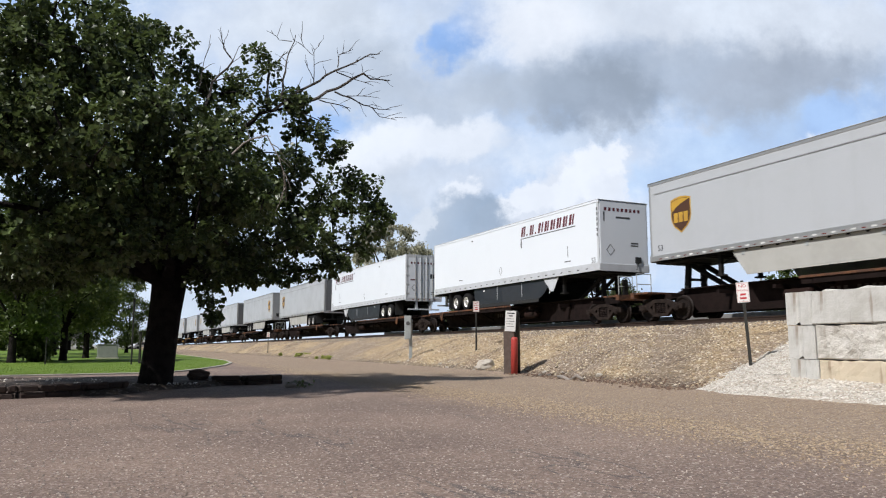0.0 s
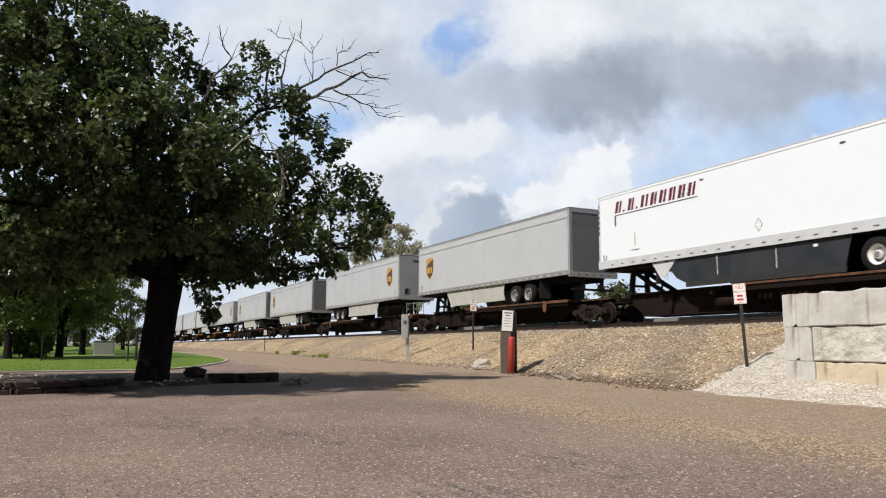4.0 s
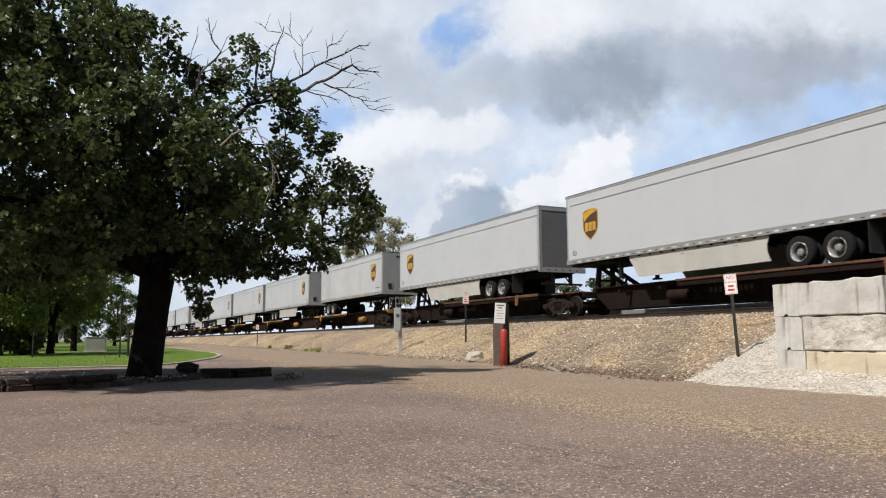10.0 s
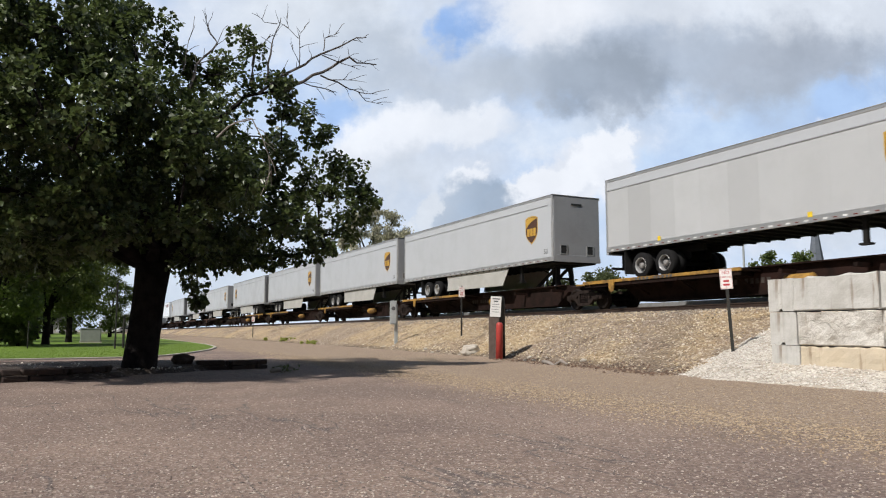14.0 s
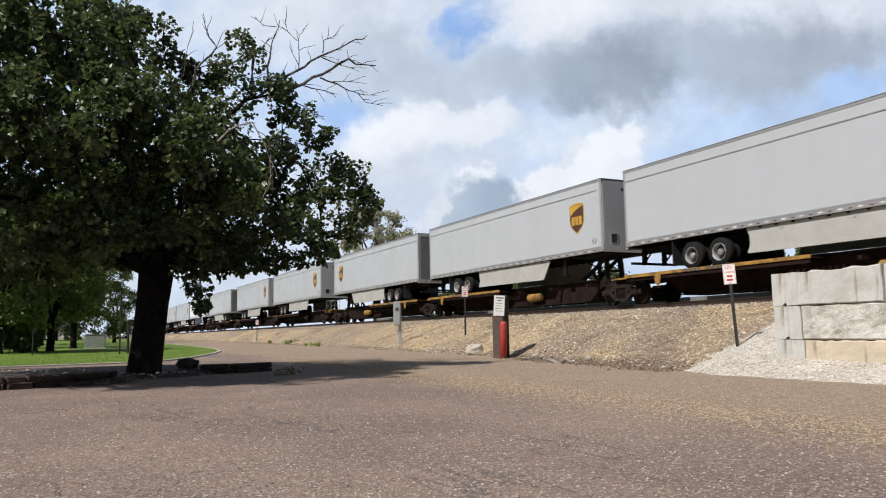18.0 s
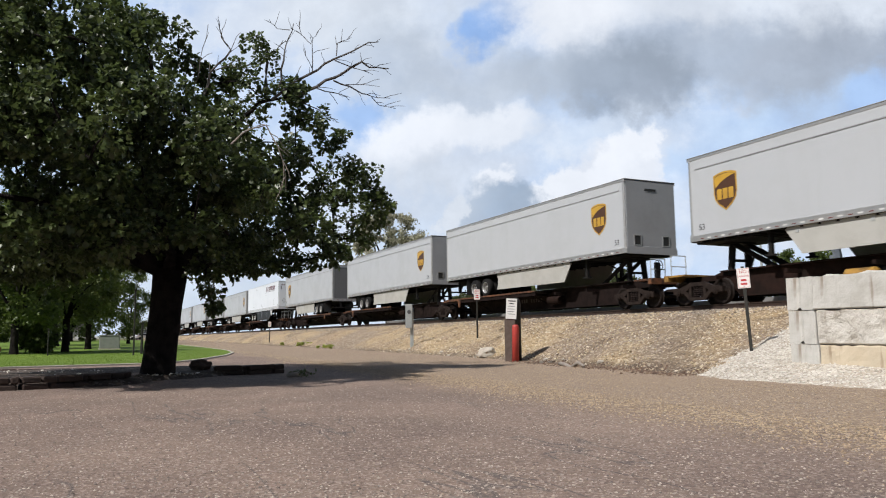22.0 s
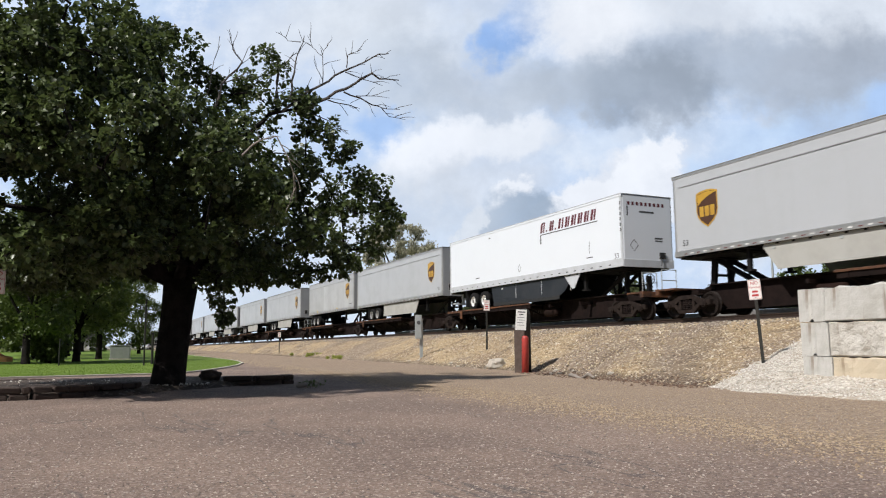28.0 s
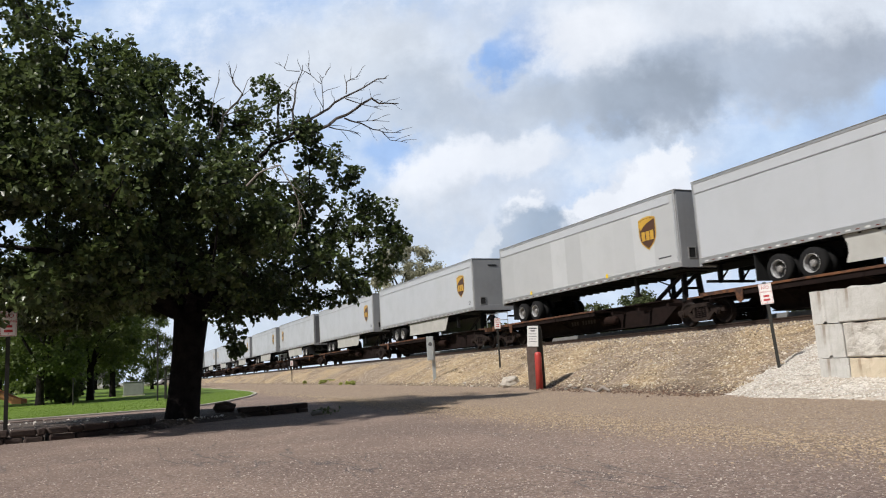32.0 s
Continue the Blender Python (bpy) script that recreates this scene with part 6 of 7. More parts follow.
    t = tree("maple_tree", (-17.93, 1.61, 0), 2.4, 0.36, clumps, 15, 0.098, "oak_leaf", "large dark green maple with bare dead branches in its crown", 5, 5.2, 12, (0.05, 0.22), flare=False, tufts=12)
    # thick shaded foliage inside the crown
    rng = np.random.default_rng(77)
    inner = []
    while len(inner) < 70:
        z = 3.0 + 2.4 * rng.random()
        e, w = ramp_at(EAST, z), ramp_at(WEST, z)
        r, a = 0.66 * math.sqrt(rng.random()), rng.random() * 6.283
        if abs((e - w) / 2 + (e + w) / 2 * r * math.cos(a) + 3.3) < 1.3:
            continue
        inner.append(((-(0.9 + 4.2 * r * math.sin(a)), (e - w) / 2 + (e + w) / 2 * r * math.cos(a), z), 0.7))
    o = new("inner_foliage", tuft_mesh("inner_foliage", inner, 9, 12, 0.12, "oak_leaf", rng))
    o.parent = t
    # dead branches reaching out of the crown, each with a few bare twigs
    rng = np.random.default_rng(9)

    def dead(r, depth, *way):
        bm = bmesh.new()
        pts = [Vector((depth + 0.05 * rng.normal(), y, z)) for y, z in way]
        fine = []
        for p, q in zip(pts, pts[1:]):
            for f in (0.0, 0.33, 0.67):
                w = 0.0 if f == 0.0 else 0.03 * (q - p).length
                fine.append(p.lerp(q, f) + Vector((rng.normal(), rng.normal(), rng.normal())) * w)
        fine.append(pts[-1])
        n = len(fine)
        limb(bm, fine, [max(0.006, r * (1 - 0.8 * k / n)) for k in range(n)], 6)
        for k in range(2, n - 1):
            if rng.random() < 0.75:
                d = (fine[k + 1] - fine[k - 1]).normalized()
                w = Vector((0.3 * rng.normal(), rng.normal(), 0.7 * rng.normal()))
                g = fine[k] + (d + 0.8 * w).normalized() * (0.15 + 0.40 * rng.random())
                limb(bm, bent(fine[k], g, rng, 0.05, 3), [0.009, 0.008, 0.006, 0.004], 4)
        part("dead_branch", bm, "bark" if r > 0.07 else "pale_wood" if depth > 2 else "dead_wood", t, "bare grey dead branch" if r < 0.07 else "")

    dead(0.10, 0.1, (0.3, 2.6), (0.9, 4.4), (1.7, 6.0), (2.1, 6.5), (2.8, 6.75))
    dead(0.050, 0.1, (2.75, 6.72), (3.65, 7.2), (4.45, 7.75), (4.8, 8.0), (5.1, 7.95), (5.65, 8.0))
    dead(0.042, 0.2, (2.4, 6.6), (3.4, 7.45), (4.05, 7.95), (4.9, 8.5), (5.3, 8.65))
    dead(0.016, 0.2, (4.05, 8.0), (4.15, 8.4), (4.5, 8.6))
    dead(0.016, 0.2, (4.05, 7.9), (4.6, 7.8), (4.95, 7.75))
    dead(0.022, 0.1, (4.05, 7.4), (4.75, 7.25), (5.15, 7.15), (5.7, 7.2))
    dead(0.013, 0.1, (4.4, 7.35), (4.8, 7.4), (5.35, 7.65))
    dead(0.013, 0.1, (5.1, 7.15), (5.35, 6.95), (5.8, 6.9))
    dead(0.016, 0.1, (3.6, 7.1), (4.3, 7.1), (4.45, 7.05))
    dead(0.010, 0.1, (4.0, 7.1), (4.2, 6.8))
    dead(0.016, 0.0, (3.05, 6.8), (3.7, 6.6), (3.9, 6.45), (4.2, 6.4))
    dead(0.055, 0.0, (2.35, 6.7), (2.35, 7.4), (2.3, 7.95))
    dead(0.022, 0.0, (2.35, 7.7), (2.6, 8.0), (2.75, 8.25))
    dead(0.030, 0.3, (2.55, 6.9), (2.65, 7.6), (2.75, 8.05), (2.9, 8.6))
    dead(0.011, 0.3, (2.8, 8.4), (2.5, 8.4), (2.3, 8.6))
    dead(0.013, 0.2, (3.45, 7.5), (3.4, 8.2), (3.55, 8.55))
    dead(0.010, 0.2, (3.4, 8.2), (3.2, 8.45), (3.1, 8.75))
    dead(0.010, 0.2, (3.45, 7.6), (3.2, 8.05))
    dead(0.034, 0.4, (0.7, 6.2), (0.9, 7.0), (1.35, 7.6), (1.15, 7.9), (1.05, 8.15))
    dead(0.016, 0.4, (0.9, 7.0), (1.2, 7.15), (1.45, 7.2))
    dead(0.013, 0.4, (0.5, 6.3), (0.65, 7.2), (0.8, 8.1))
    dead(0.020, 4.5, (0.3, 4.3), (0.6, 4.6), (0.95, 4.75), (1.15, 4.35), (1.25, 4.0), (1.35, 3.55))


maple()


def crown_clumps(seed, count, width, low, high, r0=0.6, r1=1.0, flat=1.0):
    rng = np.random.default_rng(seed)
    out = []
    while len(out) < count:
        f = rng.random()
        z = low + (high - low) * f
        w = width * math.sqrt(max(0.05, 1 - (2 * f - 0.8) ** 2 * 0.72))
        r, a = rng.random() ** 0.45, rng.random() * 6.283
        x, y = w * r * math.cos(a), w * r * math.sin(a) * flat
        if noise.noise(Vector((x * 0.4, y * 0.4, z * 0.5 + seed))) < -0.25:
            continue
        out.append(((x, y, z), r0 + (r1 - r0) * rng.random()))
    return out


PARK = [(-45, -2.9, 1.6, 0.2, 3.0, 1.7, 8.0), (-50, -0.6, 1.9, 0.2, 2.6, 2.2, 7.6), (-58, 0.7, 1.9, 0.2, 2.1, 2.2, 8.5), (-64, -3.5, 2.2, 0.28, 5.0, 2.2, 10.0), (-60, -9.0, 2.0, 0.26, 5.0, 1.9, 9.5), (-78, -1.8, 2.2, 0.3, 4.4, 2.4, 11.0), (-85, -9.0, 2.4, 0.3, 6.5, 2.4, 12.0), (-48, -9.5, 1.8, 0.25, 4.5, 1.8, 9.0), (-92, -1.0, 2.4, 0.3, 6.0, 2.6, 12.0), (-96, 5.4, 1.6, 0.2, 2.5, 0.9, 10.5)]
for k, (x, y, th, tr, w, lo, hi) in enumerate(PARK):
    tree("park_tree", (x, y, 0.05), th, tr, crown_clumps(40 + k, 120, w, lo, hi, 0.6, 1.0), 150, 0.16, "sunlit_park_leaf" if k in (1, 2) else "park_leaf", "dark green shade tree on the park lawn", 60 + k, 40 * k, 6, group="park trees")
tree("evergreen_shrub", (-47, -1.9, 0.05), 0.3, 0.16, crown_clumps(77, 70, 0.85, 0.3, 3.0, 0.35, 0.6), 130, 0.16, "park_leaf", "dense dark rounded evergreen shrub on the lawn", 78, 0, 5)
for k in range(8):
    tree("far_tree", (-140 - 9 * (k % 3), -50 + 7.0 * k, 0), 2.5, 0.35, crown_clumps(90 + k, 70, 7.5, 0.7, 10 + 2 * (k % 3), 1.2, 2.0), 80, 0.5, "park_leaf", "dark green tree at the far side of the park", 100 + k, 30 * k, 5, group="far park trees")

# beyond the track
tree("pale_tree", (-83.6, 33.0, 0), 4.5, 0.45, crown_clumps(31, 150, 6.0, 5.0, 15.0, 0.6, 1.1), 200, 0.20, "pale_leaf", "tall pale yellow-green tree beyond the train", 32, 0, 7)
for k, (x, y, w, hi, leaf) in enumerate(((-38.5, 31, 2.2, 4.7, "scrub_leaf"), (-34.5, 28.2, 1.5, 4.0, "scrub_leaf"), (-45, 32, 2.4, 4.6, "scrub_leaf"), (-38.6, 45.8, 1.9, 6.9, "park_leaf"), (-53, 33, 2.6, 4.6, "park_leaf"), (-36.5, 46.8, 1.4, 6.3, "park_leaf"), (-65, 34, 3.0, 4.6, "scrub_leaf"))):
    tree("scrub_tree", (x, y, 0), 0.8, 0.1, crown_clumps(120 + k, 46, w, 0.6, hi, 0.4, 0.7), 120, 0.16, leaf, "scrubby green bush beyond the track", 130 + k, 60 * k, 4, group="bushes beyond the track")


# ---- signs, posts and small things ----
def no_parking_sign(m, height, label, group="no parking signs", lean=(0, 0)):
    s = thing("parking_sign", m @ pose(0, 0, 0, lean[0], lean[1], 0), label, "sign", group)
    bm = bmesh.new()
    slab(bm, [(-0.03, -0.3), (0.03, -0.3), (0.03, height), (-0.03, height)], -0.018, -0.012)
    box(bm, -0.035, -0.02, -0.012, 0.025, -0.3, height)
    box(bm, 0.02, 0.035, -0.012, 0.025, -0.3, height)
    part("post", bm, "post_dark", s)
    bm = bmesh.new()
    box(bm, -0.135, 0.135, -0.028, -0.022, height - 0.50, height - 0.04, 0.002)
    pl = part("plate", bm, "sign_white", s)
    bm = bmesh.new()
    for a in ((-0.124, 0.124, -0.062, -0.056), (-0.124, 0.124, -0.486, -0.48), (-0.124, -0.119, -0.48, -0.062), (0.119, 0.124, -0.48, -0.062)):
        box(bm, a[0], a[1], -0.030, -0.028, height + a[2], height + a[3])
    part("border", bm, "sign_red", pl)
    for word, size, z in (("NO", 0.105, -0.16), ("PARKING", 0.062, -0.245)):
        cu = bpy.data.curves.new("word", "FONT")
        cu.body, cu.size, cu.extrude, cu.align_x = word, size, 0.001, "CENTER"
        cu.materials.append(M["sign_red"])
        o = new("word", cu)
        o.parent, o.matrix_basis = pl, pose(0, -0.0295, height + z, 90, 0, 0)
    bm = bmesh.new()
    for z, w in ((-0.34, 0.12), (-0.425, 0.14)):
        box(bm, -w / 2, w / 2, -0.0305, -0.028, height + z, height + z + 0.045)
    part("small_print", bm, "sign_red", pl)
    for z in (-0.08, -0.455):
        bm = bmesh.new()
        rod(bm, (0, -0.034, height + z), (0, -0.026, height + z), 0.012, n=8)
        part("bolt", bm, "sign_back", pl)
    return s


no_parking_sign(pose(-12.55, 13.7, bank_z(-12.55, 13.7) + 0.02, 0, 0, 40), 1.92, "red and white no parking sign on a dark post", lean=(0, -3.2))
no_parking_sign(pose(-29.48, 15.78, bank_z(-29.48, 15.78), 0, 0, 72), 2.2, "red and white no parking sign on a dark post")
no_parking_sign(pose(-70, 15.9, bank_z(-70, 15.9), 0, 0, 75), 1.9, "small sign on a thin post along the bank")
no_parking_sign(pose(-15.93, -1.56, 0.25, 0, 0, 96), 2.15, "faded pale sign on a grey post beside the low stone wall")


def bollard():
    b = thing("bollard", pose(-21.95, 13.05, 0, 0, 0, 60), "dark timber post and red pipe bollard with a white notice", "bollard")
    bm = bmesh.new()
    box(bm, -0.24, 0.12, 0.0, 0.30, -0.2, 1.46, 0.025)
    part("timber_post", bm, "post_wood", b, "grey-brown timber post")
    bm = bmesh.new()
    lathe(bm, [(0.185, -0.2), (0.18, 1.92), (0.165, 2.02), (0.11, 2.09), (0.03, 2.11)], 18, "Z")
    o = part("dark_post", bm, "post_dark", b, "dark round-topped post", True)
    o.matrix_basis = pose(0.13, 0.22, 0, 0, 0, 0)
    bm = bmesh.new()
    lathe(bm, [(0.115, -0.2), (0.115, 1.12), (0.10, 1.18), (0.05, 1.21)], 18, "Z")
    o = part("red_pipe", bm, "red_paint", b, "red painted steel pipe", True)
    o.matrix_basis = pose(0.10, -0.115, 0, 0, 1.0, 0)
    bm = bmesh.new()
    box(bm, -0.1, 0.14, 0.0, 0.05, 1.40, 2.08)
    part("notice_backing", bm, "post_wood", b)
    bm = bmesh.new()
    box(bm, -0.21, 0.15, -0.022, -0.004, 1.40, 2.08, 0.003)
    pl = part("notice", bm, "sign_white", b, "white notice board")
    pl.matrix_basis = pose(-0.08, 0, 0.0, 0, 3.5, 0)
    for k, (x0, x1) in enumerate(((-0.15, 0.10), (-0.10, 0.04), (-0.15, 0.08), (-0.16, 0.10), (-0.16, 0.06), (-0.14, 0.09))):
        z = 1.98 - 0.085 * k
        bm = bmesh.new()
        box(bm, x0, x1, -0.025, -0.022, z, z + (0.038 if k < 2 else 0.014))
        part("notice_line", bm, "dark_mark", pl)


bollard()


def meter_post():
    x, y = -34.75, 14.85
    p = thing("meter_post", pose(x, y, bank_z(x, y) - 0.05, 0, 0, 70), "grey metal electric box on a post by the bank", "meter box")
    bm = bmesh.new()
    box(bm, 0.0, 0.16, 0.05, 0.2, -0.2, 2.05, 0.01)
    part("post", bm, "galv", p)
    bm = bmesh.new()
    box(bm, -0.24, 0.10, -0.14, 0.06, 1.05, 2.22, 0.015)
    bx = part("box", bm, "galv", p)
    bm = bmesh.new()
    box(bm, -0.21, 0.07, -0.152, -0.14, 1.11, 2.16, 0.004)
    part("door", bm, "galv", bx)
    bm = bmesh.new()
    lathe(bm, [(0.09, -0.17), (0.10, -0.15)], 14)
    part("dial", bm, "dark_mark", bx).matrix_basis = pose(-0.07, 0, 1.84)


meter_post()


def rough_rock(name, at, size, material, label, seed, category="rock"):
    bm = bmesh.new()
    bmesh.ops.create_icosphere(bm, subdivisions=3, radius=1.0)
    for v in bm.verts:
        v.co *= 1 + 0.35 * noise.noise(v.co * 1.4 + Vector((seed, 0, 0))) + 0.12 * noise.noise(v.co * 4 + Vector((seed, 0, 0)))
        v.co = Vector((v.co.x * size[0], v.co.y * size[1], max(v.co.z, -0.55) * size[2]))
    o = part(name, bm, material)
    o.matrix_basis = pose(*at)
    return tagged(o, label, category)


rough_rock("boulder", (-25.5, 14.05, 0.17), (0.26, 0.36, 0.24), "rock", "pale limestone boulder at the foot of the bank", 3.1)
for k in range(14):
    r = random.Random(k)
    x = -14 - 26 * r.random()
    y = ramp_at(TOE, x) - 0.1 + 0.8 * r.random()
    s = 0.035 + 0.055 * r.random()
    rough_rock("stone", (x, y, max(bank_z(x, y), 0) + 0.3 * s), (s, 1.3 * s, 0.8 * s), "rock", "loose pale stone at the edge of the drive", k * 1.7, "stone")


def low_wall():
    """Low dry wall of dark stones round the planting bed."""
    wall = tagged(new("wall_bed"), "low dark stone wall round the tree bed", "garden wall", kind="structure")
    rng = random.Random(12)
    runs = [[(-15.4, -8.0), (-15.75, -0.9), (-16.15, 0.2), (-16.75, 0.95)], [(-22.5, -8), (-22.3, -1.3), (-21.9, 0.2), (-21.6, 0.8)], [(-18.75, 2.95), (-18.7, 3.7), (-19.05, 4.65)]]
    for run, courses in zip(runs, (2, 1, 2)):
        for (x0, y0), (x1, y1) in zip(run, run[1:]):
            d = math.hypot(x1 - x0, y1 - y0)
            turn = math.degrees(math.atan2(y1 - y0, x1 - x0))
            for c in range(courses):
                s = 0.0
                while s < d - 0.05:
                    w = min((0.28 if run is not runs[2] else 0.55) + 0.22 * rng.random(), d - s)
                    h = 0.16 if courses == 1 else 0.13 if run is runs[0] else 0.125
                    bm = bmesh.new()
                    box(bm, 0.008, w - 0.008, -0.14, 0.14, 0, h - 0.01, 0.025)
                    for v in bm.verts:
                        v.co += Vector((rng.uniform(-1, 1), rng.uniform(-1, 1), rng.uniform(-1, 1))) * 0.012
                    o = part("wall_stone", bm, "dark_rock", wall)
                    f = s / d
                    o.matrix_basis = pose(x0 + (x1 - x0) * f, y0 + (y1 - y0) * f, -0.02 + c * h, 0, 0, turn + rng.uniform(-3, 3))
                    s += w


low_wall()
bed = [(-15.7, -8), (-15.9, -1.2), (-15.9, 0.6), (-16.4, 1.15), (-17.2, 1.5), (-17.8, 2.5), (-19.5, 4.3), (-21.4, 5.1), (-22.5, 3.0), (-22.7, 1.0), (-22.0, -1.5), (-22.4, -8)]
bm = bmesh.new()
rings = []
for f, z in ((0.0, -0.012), (0.06, 0.09), (0.18, 0.13)):
    rings.append([bm.verts.new((x + (-19.2 - x) * f, y + (-1.0 - y) * f, z)) for x, y in bed])
for low, high in zip(rings, rings[1:]):
    for k in range(len(bed)):
        bm.faces.new((low[k - 1], low[k], high[k], high[k - 1]))
hub = bm.verts.new((-19.2, -1.0, 0.15))
for k in range(len(bed)):
    bm.faces.new((rings[2][k - 1], rings[2][k], hub))
bmesh.ops.recalc_face_normals(bm, faces=bm.faces)
tagged(part("bed", bm, "soil", None, "", True), "shaded bed of dark soil and leaf litter under the tree", "soil", kind="structure")


def bed_spot(rng):
    return -16.9 - 4.4 * rng.random(), -5 + 8.0 * rng.random(), 0.115


scatter("bed_litter", 1500, bed_spot, (0.010, 0.035), "litter", "scattered stones and litter on the bed", "litter", 15)
for k, (x, y, s) in enumerate(((-19.0, 2.68, 0.20), (-16.6, -2.4, 0.30))):
    rough_rock("bed_rock", (x, y, 0.22), (s, 1.25 * s, 0.8 * s), "dark_rock", "dark brown rock in the tree bed", 20 + k)


def pale_spot(rng):
    if rng.random() < 0.2:
        return -17.75 + 0.15 * rng.normal(), 1.6 + 0.35 * rng.normal(), 0.10
    return -17.2 - 3.8 * rng.random(), -5 + 5.6 * rng.random(), 0.12


scatter("pale_bed_stones", 420, pale_spot, (0.02, 0.06), "white_stone", "pale stones scattered on the tree bed", "stones", 16)


def weeds(x, y, seed, n=900, spread=0.9, leaf="weed"):
    z = max(bank_z(x, y), 0.0)
    rng = np.random.default_rng(seed)
    clumps = [((x + rng.normal() * spread * 0.8, y + rng.normal() * spread * 0.25, z - 0.02), 0.17) for k in range(14)]
    tagged(new("weed_patch", leaf_mesh("weed_patch", clumps, n // 14, 0.09, leaf, rng, -0.6)), "patch of green weeds low on the bank", "weeds", kind="stuff")


weeds(-57, 15.6, 1, 1800, 1.7)
weeds(-49.8, 15.3, 2, 1100, 1.0)
# Darker leaf colour stands in for the tree's shade on this last patch.
weeds(-17.6, 4.75, 3, 84, 0.45, "scrub_leaf")


def grass():
    """Blades on the near part of the lawn."""
    rng = np.random.default_rng(6)
    n = 30000
    x = -26.6 - 24 * rng.random(n) ** 1.5
    y = -9 + 17 * rng.random(n)
    ex, ey = zip(*sorted(LAWN_EDGE[1:9], key=lambda p: p[0]))
    keep = y < np.interp(x, ex, ey) - 0.12
    x, y = x[keep], y[keep]
    n = len(x)
    a = rng.random(n) * 6.283
    w, h = 0.012, 0.012 + 0.018 * rng.random(n)
    base = np.stack([x, y, np.full(n, 0.05)], 1)
    side = np.stack([np.cos(a), np.sin(a), np.zeros(n)], 1) * w
    tip = base + np.stack([rng.normal(size=n) * 0.03, rng.normal(size=n) * 0.03, h], 1)
    v = np.stack([base - side, base + side, tip], 1).reshape(-1, 3)
    me = mesh_from("grass", v.tolist(), [(3 * k, 3 * k + 1, 3 * k + 2) for k in range(n)], "grass")
    tagged(new("grass", me), "short green grass blades of the lawn", "grass", kind="stuff")


grass()


def utility_box():
    b = thing("utility_cabinet", pose(-56, 2.0, 0.05, 0, 0, 85), "grey-green metal utility cabinet on the lawn", "utility cabinet")
    bm = bmesh.new()
    box(bm, -0.62, 0.62, -0.45, 0.45, 0.08, 0.92, 0.03)
    part("body", bm, "box_green", b)
    bm = bmesh.new()
    box(bm, -0.65, 0.65, -0.48, 0.48, 0.92, 0.97, 0.02)
    part("lid", bm, "box_green", b)
    bm = bmesh.new()
    box(bm, -0.68, 0.68, -0.50, 0.50, -0.05, 0.08)
    part("plinth", bm, "kerb", b)


utility_box()


def thin_post(x, y, h, r, label, mat="post_dark"):
    bm = bmesh.new()
    rod(bm, (0, 0, -0.1), (0, 0, h), r, n=8)
    box(bm, -r * 1.6, r * 1.6, -r * 1.6, r * 1.6, h, h + 0.05)
    o = part("post", bm, mat)
    o.matrix_basis = pose(x, y, 0.05)
    tagged(o, label, "post")


thin_post(-38.4, 2.4, 3.0, 0.04, "tall thin dark post on the lawn")
thin_post(-40.5, 2.9, 1.5, 0.06, "dark post on the lawn")
thin_post(-40, -1.2, 1.2, 0.03, "small stake on the lawn")


def play_slide():
    s = thing("play_slide", pose(-46, -4.6, 0.05, 0, 0, 70), "tan plastic slide on the park lawn", "slide")
    bm = bmesh.new()
    slab(bm, [(-1.2, 1.1), (0.6, 0.25), (1.0, 0.2), (1.0, 0.12), (0.55, 0.14), (-1.2, 0.98)], -0.28, 0.28)
    for y in (-0.3, 0.3):
        slab(bm, [(-1.2, 1.3), (0.65, 0.42), (1.0, 0.36), (1.0, 0.12), (0.55, 0.14), (-1.2, 0.98)], y - 0.03, y + 0.03)
    part("chute", bm, "slide", s)
    bm = bmesh.new()
    for y in (-0.3, 0.3):
        rod(bm, (-1.2, y, -0.1), (-1.2, y, 1.4), 0.04)
    part("frame", bm, "galv", s)


play_slide()


def far_vehicle(x, y, turn, label):
    c = thing("parked_car", pose(x, y, 0.02, 0, 0, turn), label, "car", "far parked cars")
    bm = bmesh.new()
    slab(bm, [(-2.2, 0.35), (2.2, 0.35), (2.25, 0.75), (1.2, 0.95), (0.6, 1.45), (-1.5, 1.48), (-2.1, 1.0), (-2.25, 0.7)], -0.85, 0.85)
    part("body", bm, "car_white", c)
    bm = bmesh.new()
    for s in (-1, 1):
        slab(bm, [(1.0, 0.97), (0.55, 1.38), (-1.4, 1.40), (-1.85, 1.0)], s * 0.852, s * 0.86)
    part("side_glass", bm, "glass_dark", c)
    for x in (-1.4, 1.4):
        for s in (-1, 1):
            bm = bmesh.new()
            rod(bm, (x, s * 0.7, 0.33), (x, s * 0.88, 0.33), 0.33, n=14)
            part("wheel", bm, "tyre", c)


for k, (x, y) in enumerate(((-172, -4.5), (-178, 2.0), (-181, 9.5), (-176, -12.0), (-188, 14.0))):
    far_vehicle(x, y, 80 + 7 * k, "white car parked beyond the park")


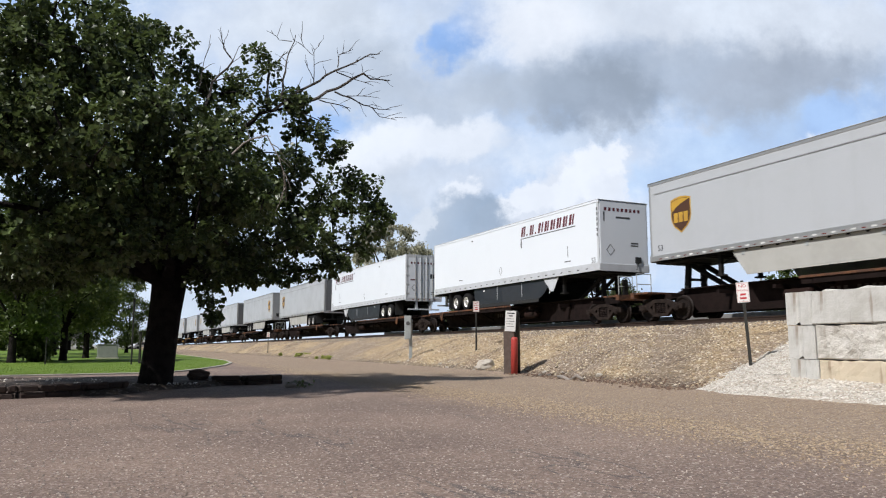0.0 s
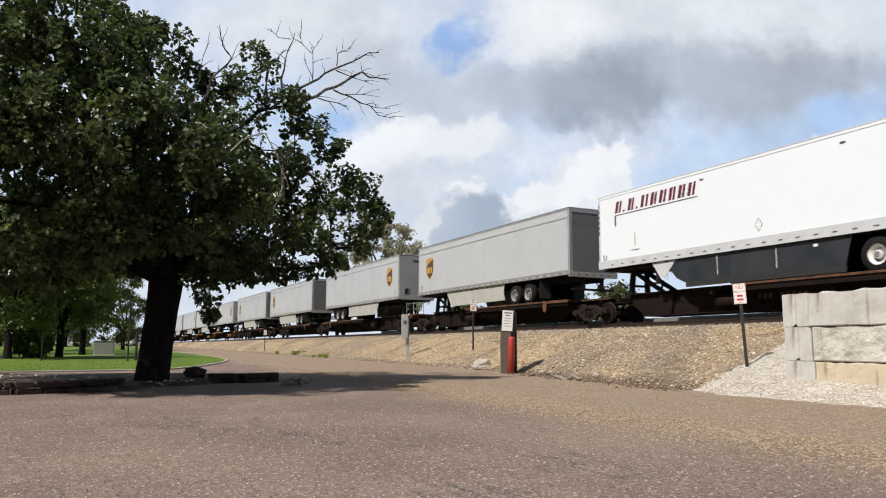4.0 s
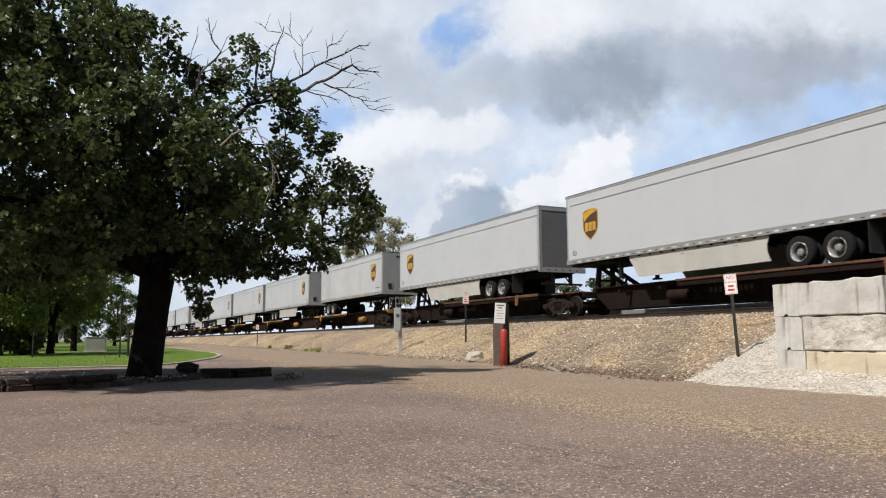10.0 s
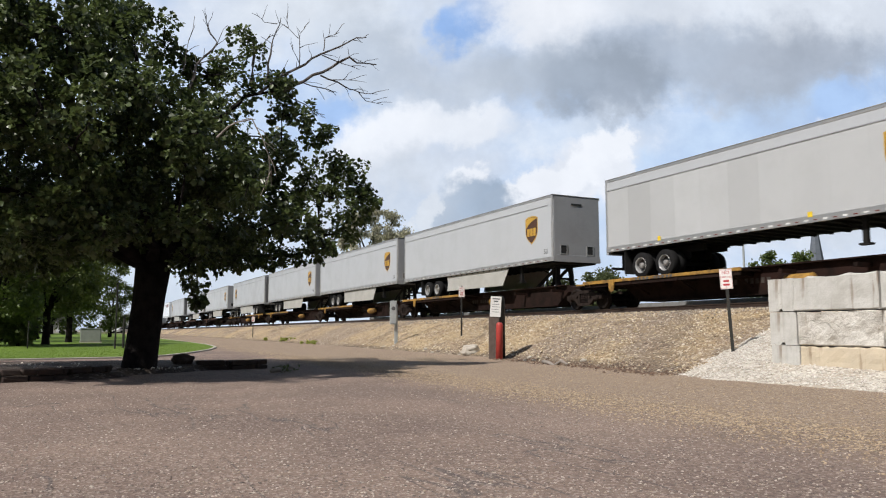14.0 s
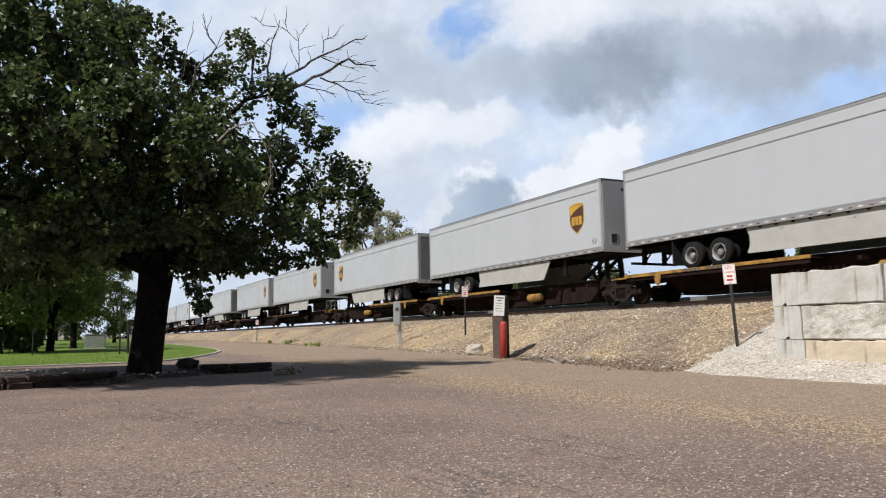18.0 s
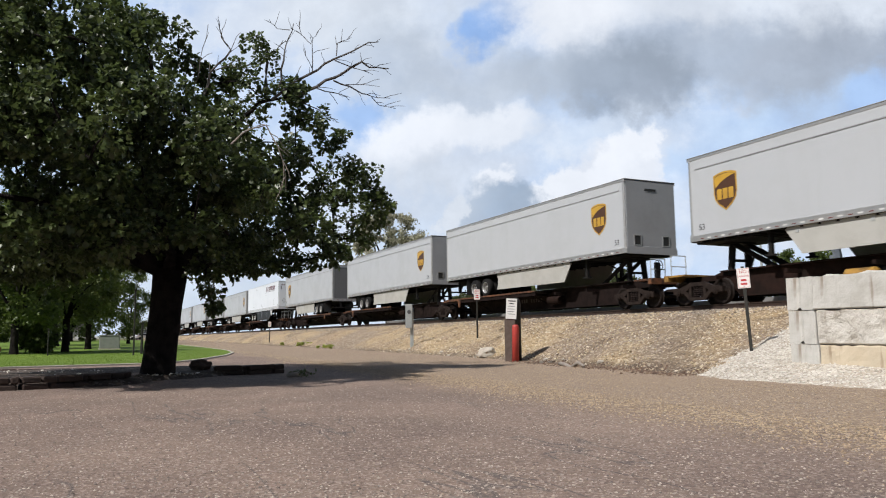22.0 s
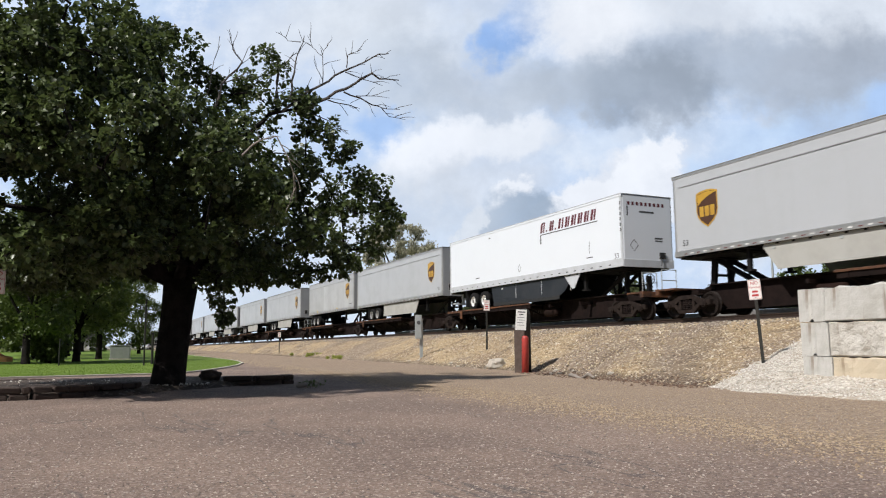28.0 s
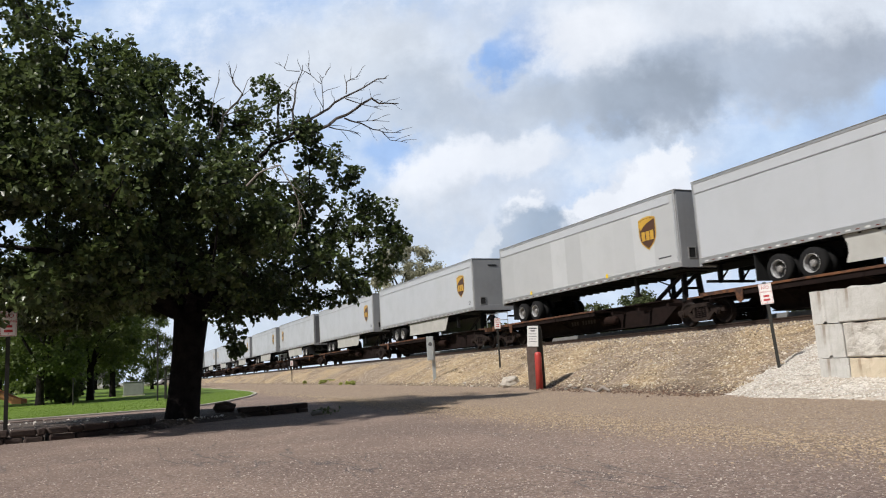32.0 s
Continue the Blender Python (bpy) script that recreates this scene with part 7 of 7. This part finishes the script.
def far_house(x, y, w, d, h, turn):
    b = thing("far_building", pose(x, y, 0, 0, 0, turn), "low pale building far beyond the park trees", "building")
    bm = bmesh.new()
    box(bm, -w / 2, w / 2, -d / 2, d / 2, -0.2, h)
    wall = part("wall", bm, "far_wall", b)
    bm = bmesh.new()
    slab(bm, [(-w / 2 - 0.4, h), (w / 2 + 0.4, h), (w / 2 - 1.5, h + 1.7), (-w / 2 + 1.5, h + 1.7)], -d / 2 - 0.4, d / 2 + 0.4)
    part("roof", bm, "far_roof", b)
    for k in range(5):
        bm = bmesh.new()
        x = -w / 2 + w * (k + 0.5) / 5
        box(bm, x - 0.6, x + 0.6, -d / 2 - 0.03, -d / 2 + 0.01, 1.0, 2.2)
        part("window", bm, "glass_dark", wall)


far_house(-205, -5, 16, 9, 2.6, 88)


def guard_rail():
    g = tagged(new("guard_rail"), "long pale steel guard rail beyond the track", "guard rail", kind="structure")
    for k in range(26):
        x = 2 - 2.5 * k
        z = rail_z(x)
        bm = bmesh.new()
        slab(bm, [(0, 0.12), (-2.49, 0.12), (-2.49, 0.42), (0, 0.42)], -0.02, 0.02)
        box(bm, -2.49, 0, -0.05, -0.02, 0.24, 0.30)
        part("beam", bm, "guard", g).matrix_basis = pose(x, 24.6, z)
        bm = bmesh.new()
        box(bm, -0.07, 0.07, 0.02, 0.14, -1.2, 0.40)
        part("post", bm, "guard", g).matrix_basis = pose(x - 0.2, 24.6, z)


guard_rail()


def street_lamp(x, y, h):
    p = thing("street_lamp", pose(x, y, 0, 0, 0, 221), "pale metal street lamp beyond the track", "street lamp")
    bm = bmesh.new()
    rod(bm, (0, 0, -0.2), (0, 0, h), 0.11, 0.07, n=10)
    part("pole", bm, "galv", p)
    bm = bmesh.new()
    rod(bm, (0, 0, h - 0.15), (1.1, 0, h + 0.1), 0.035, n=8)
    arm = part("arm", bm, "galv", p)
    bm = bmesh.new()
    box(bm, 1.0, 1.5, -0.12, 0.12, h + 0.03, h + 0.16, 0.03)
    part("lamp_head", bm, "galv", arm)


street_lamp(-39.9, 45, 8.9)


def church():
    c = thing("church_steeple", pose(-90.2, 119.8, 0, 0, 0, 35), "slim dark slate church spire far beyond the track", "church")
    bm = bmesh.new()
    box(bm, -1.5, 1.5, -1.5, 1.5, -0.2, 11.5, 0.05)
    part("tower", bm, "far_wall", c)
    bm = bmesh.new()
    rod(bm, (0, 0, 11.5), (0, 0, 22.0), 1.5, 0.06, n=8)
    sp = part("spire", bm, "slate", c)
    bm = bmesh.new()
    rod(bm, (0, 0, 21.9), (0, 0, 23.0), 0.04, n=6)
    rod(bm, (-0.3, 0, 22.6), (0.3, 0, 22.6), 0.04, n=6)
    part("finial", bm, "galv", sp)


church()


def fallen_stick(x, y, turn, length):
    bm = bmesh.new()
    limb(bm, bent(Vector((-length / 2, 0, 0.05)), Vector((length / 2, 0, 0.05)), np.random.default_rng(4), 0.01, 4), [0.05, 0.055, 0.05, 0.045, 0.03], 7)
    o = part("fallen_branch", bm, "pale_wood", None, "", True)
    o.matrix_basis = pose(x, y, 0.0, 0, 0, turn)
    tagged(o, "grey fallen branch lying on the drive", "branch")


fallen_stick(-17.6, 12.35, -12, 1.7)
fallen_stick(-17.4, 4.65, 140, 1.15)


# ---- what moves ----
def motions():
    times = [k * 1.0 for k in range(33)]
    for ob, x, up, way in CARS:
        walk(ob, [(t, car_pose(x + travelled(t), up, way)) for t in times])
    rolled = {}
    steps = [k / FPS for k in range(32 * FPS + 1)]
    for ob, dx in WHEELSETS:
        if dx not in rolled:
            walk(ob, [(t, pose(dx, 0, 0.455, 0, math.degrees(travelled(t) / 0.43) % 360, 0)) for t in steps])
            rolled[dx] = ob.animation_data
        else:
            ob.rotation_mode = "QUATERNION"
            keys = ob.animation_data_create()
            keys.action = rolled[dx].action
            keys.action_slot = rolled[dx].action_slot
    walk(backdrop, [(t, pose(0, 0, EYE, 0, 0, 64.33 - 3.7 * t / 32)) for t in (0.0, 8.0, 16.0, 24.0, 32.0)])


motions()
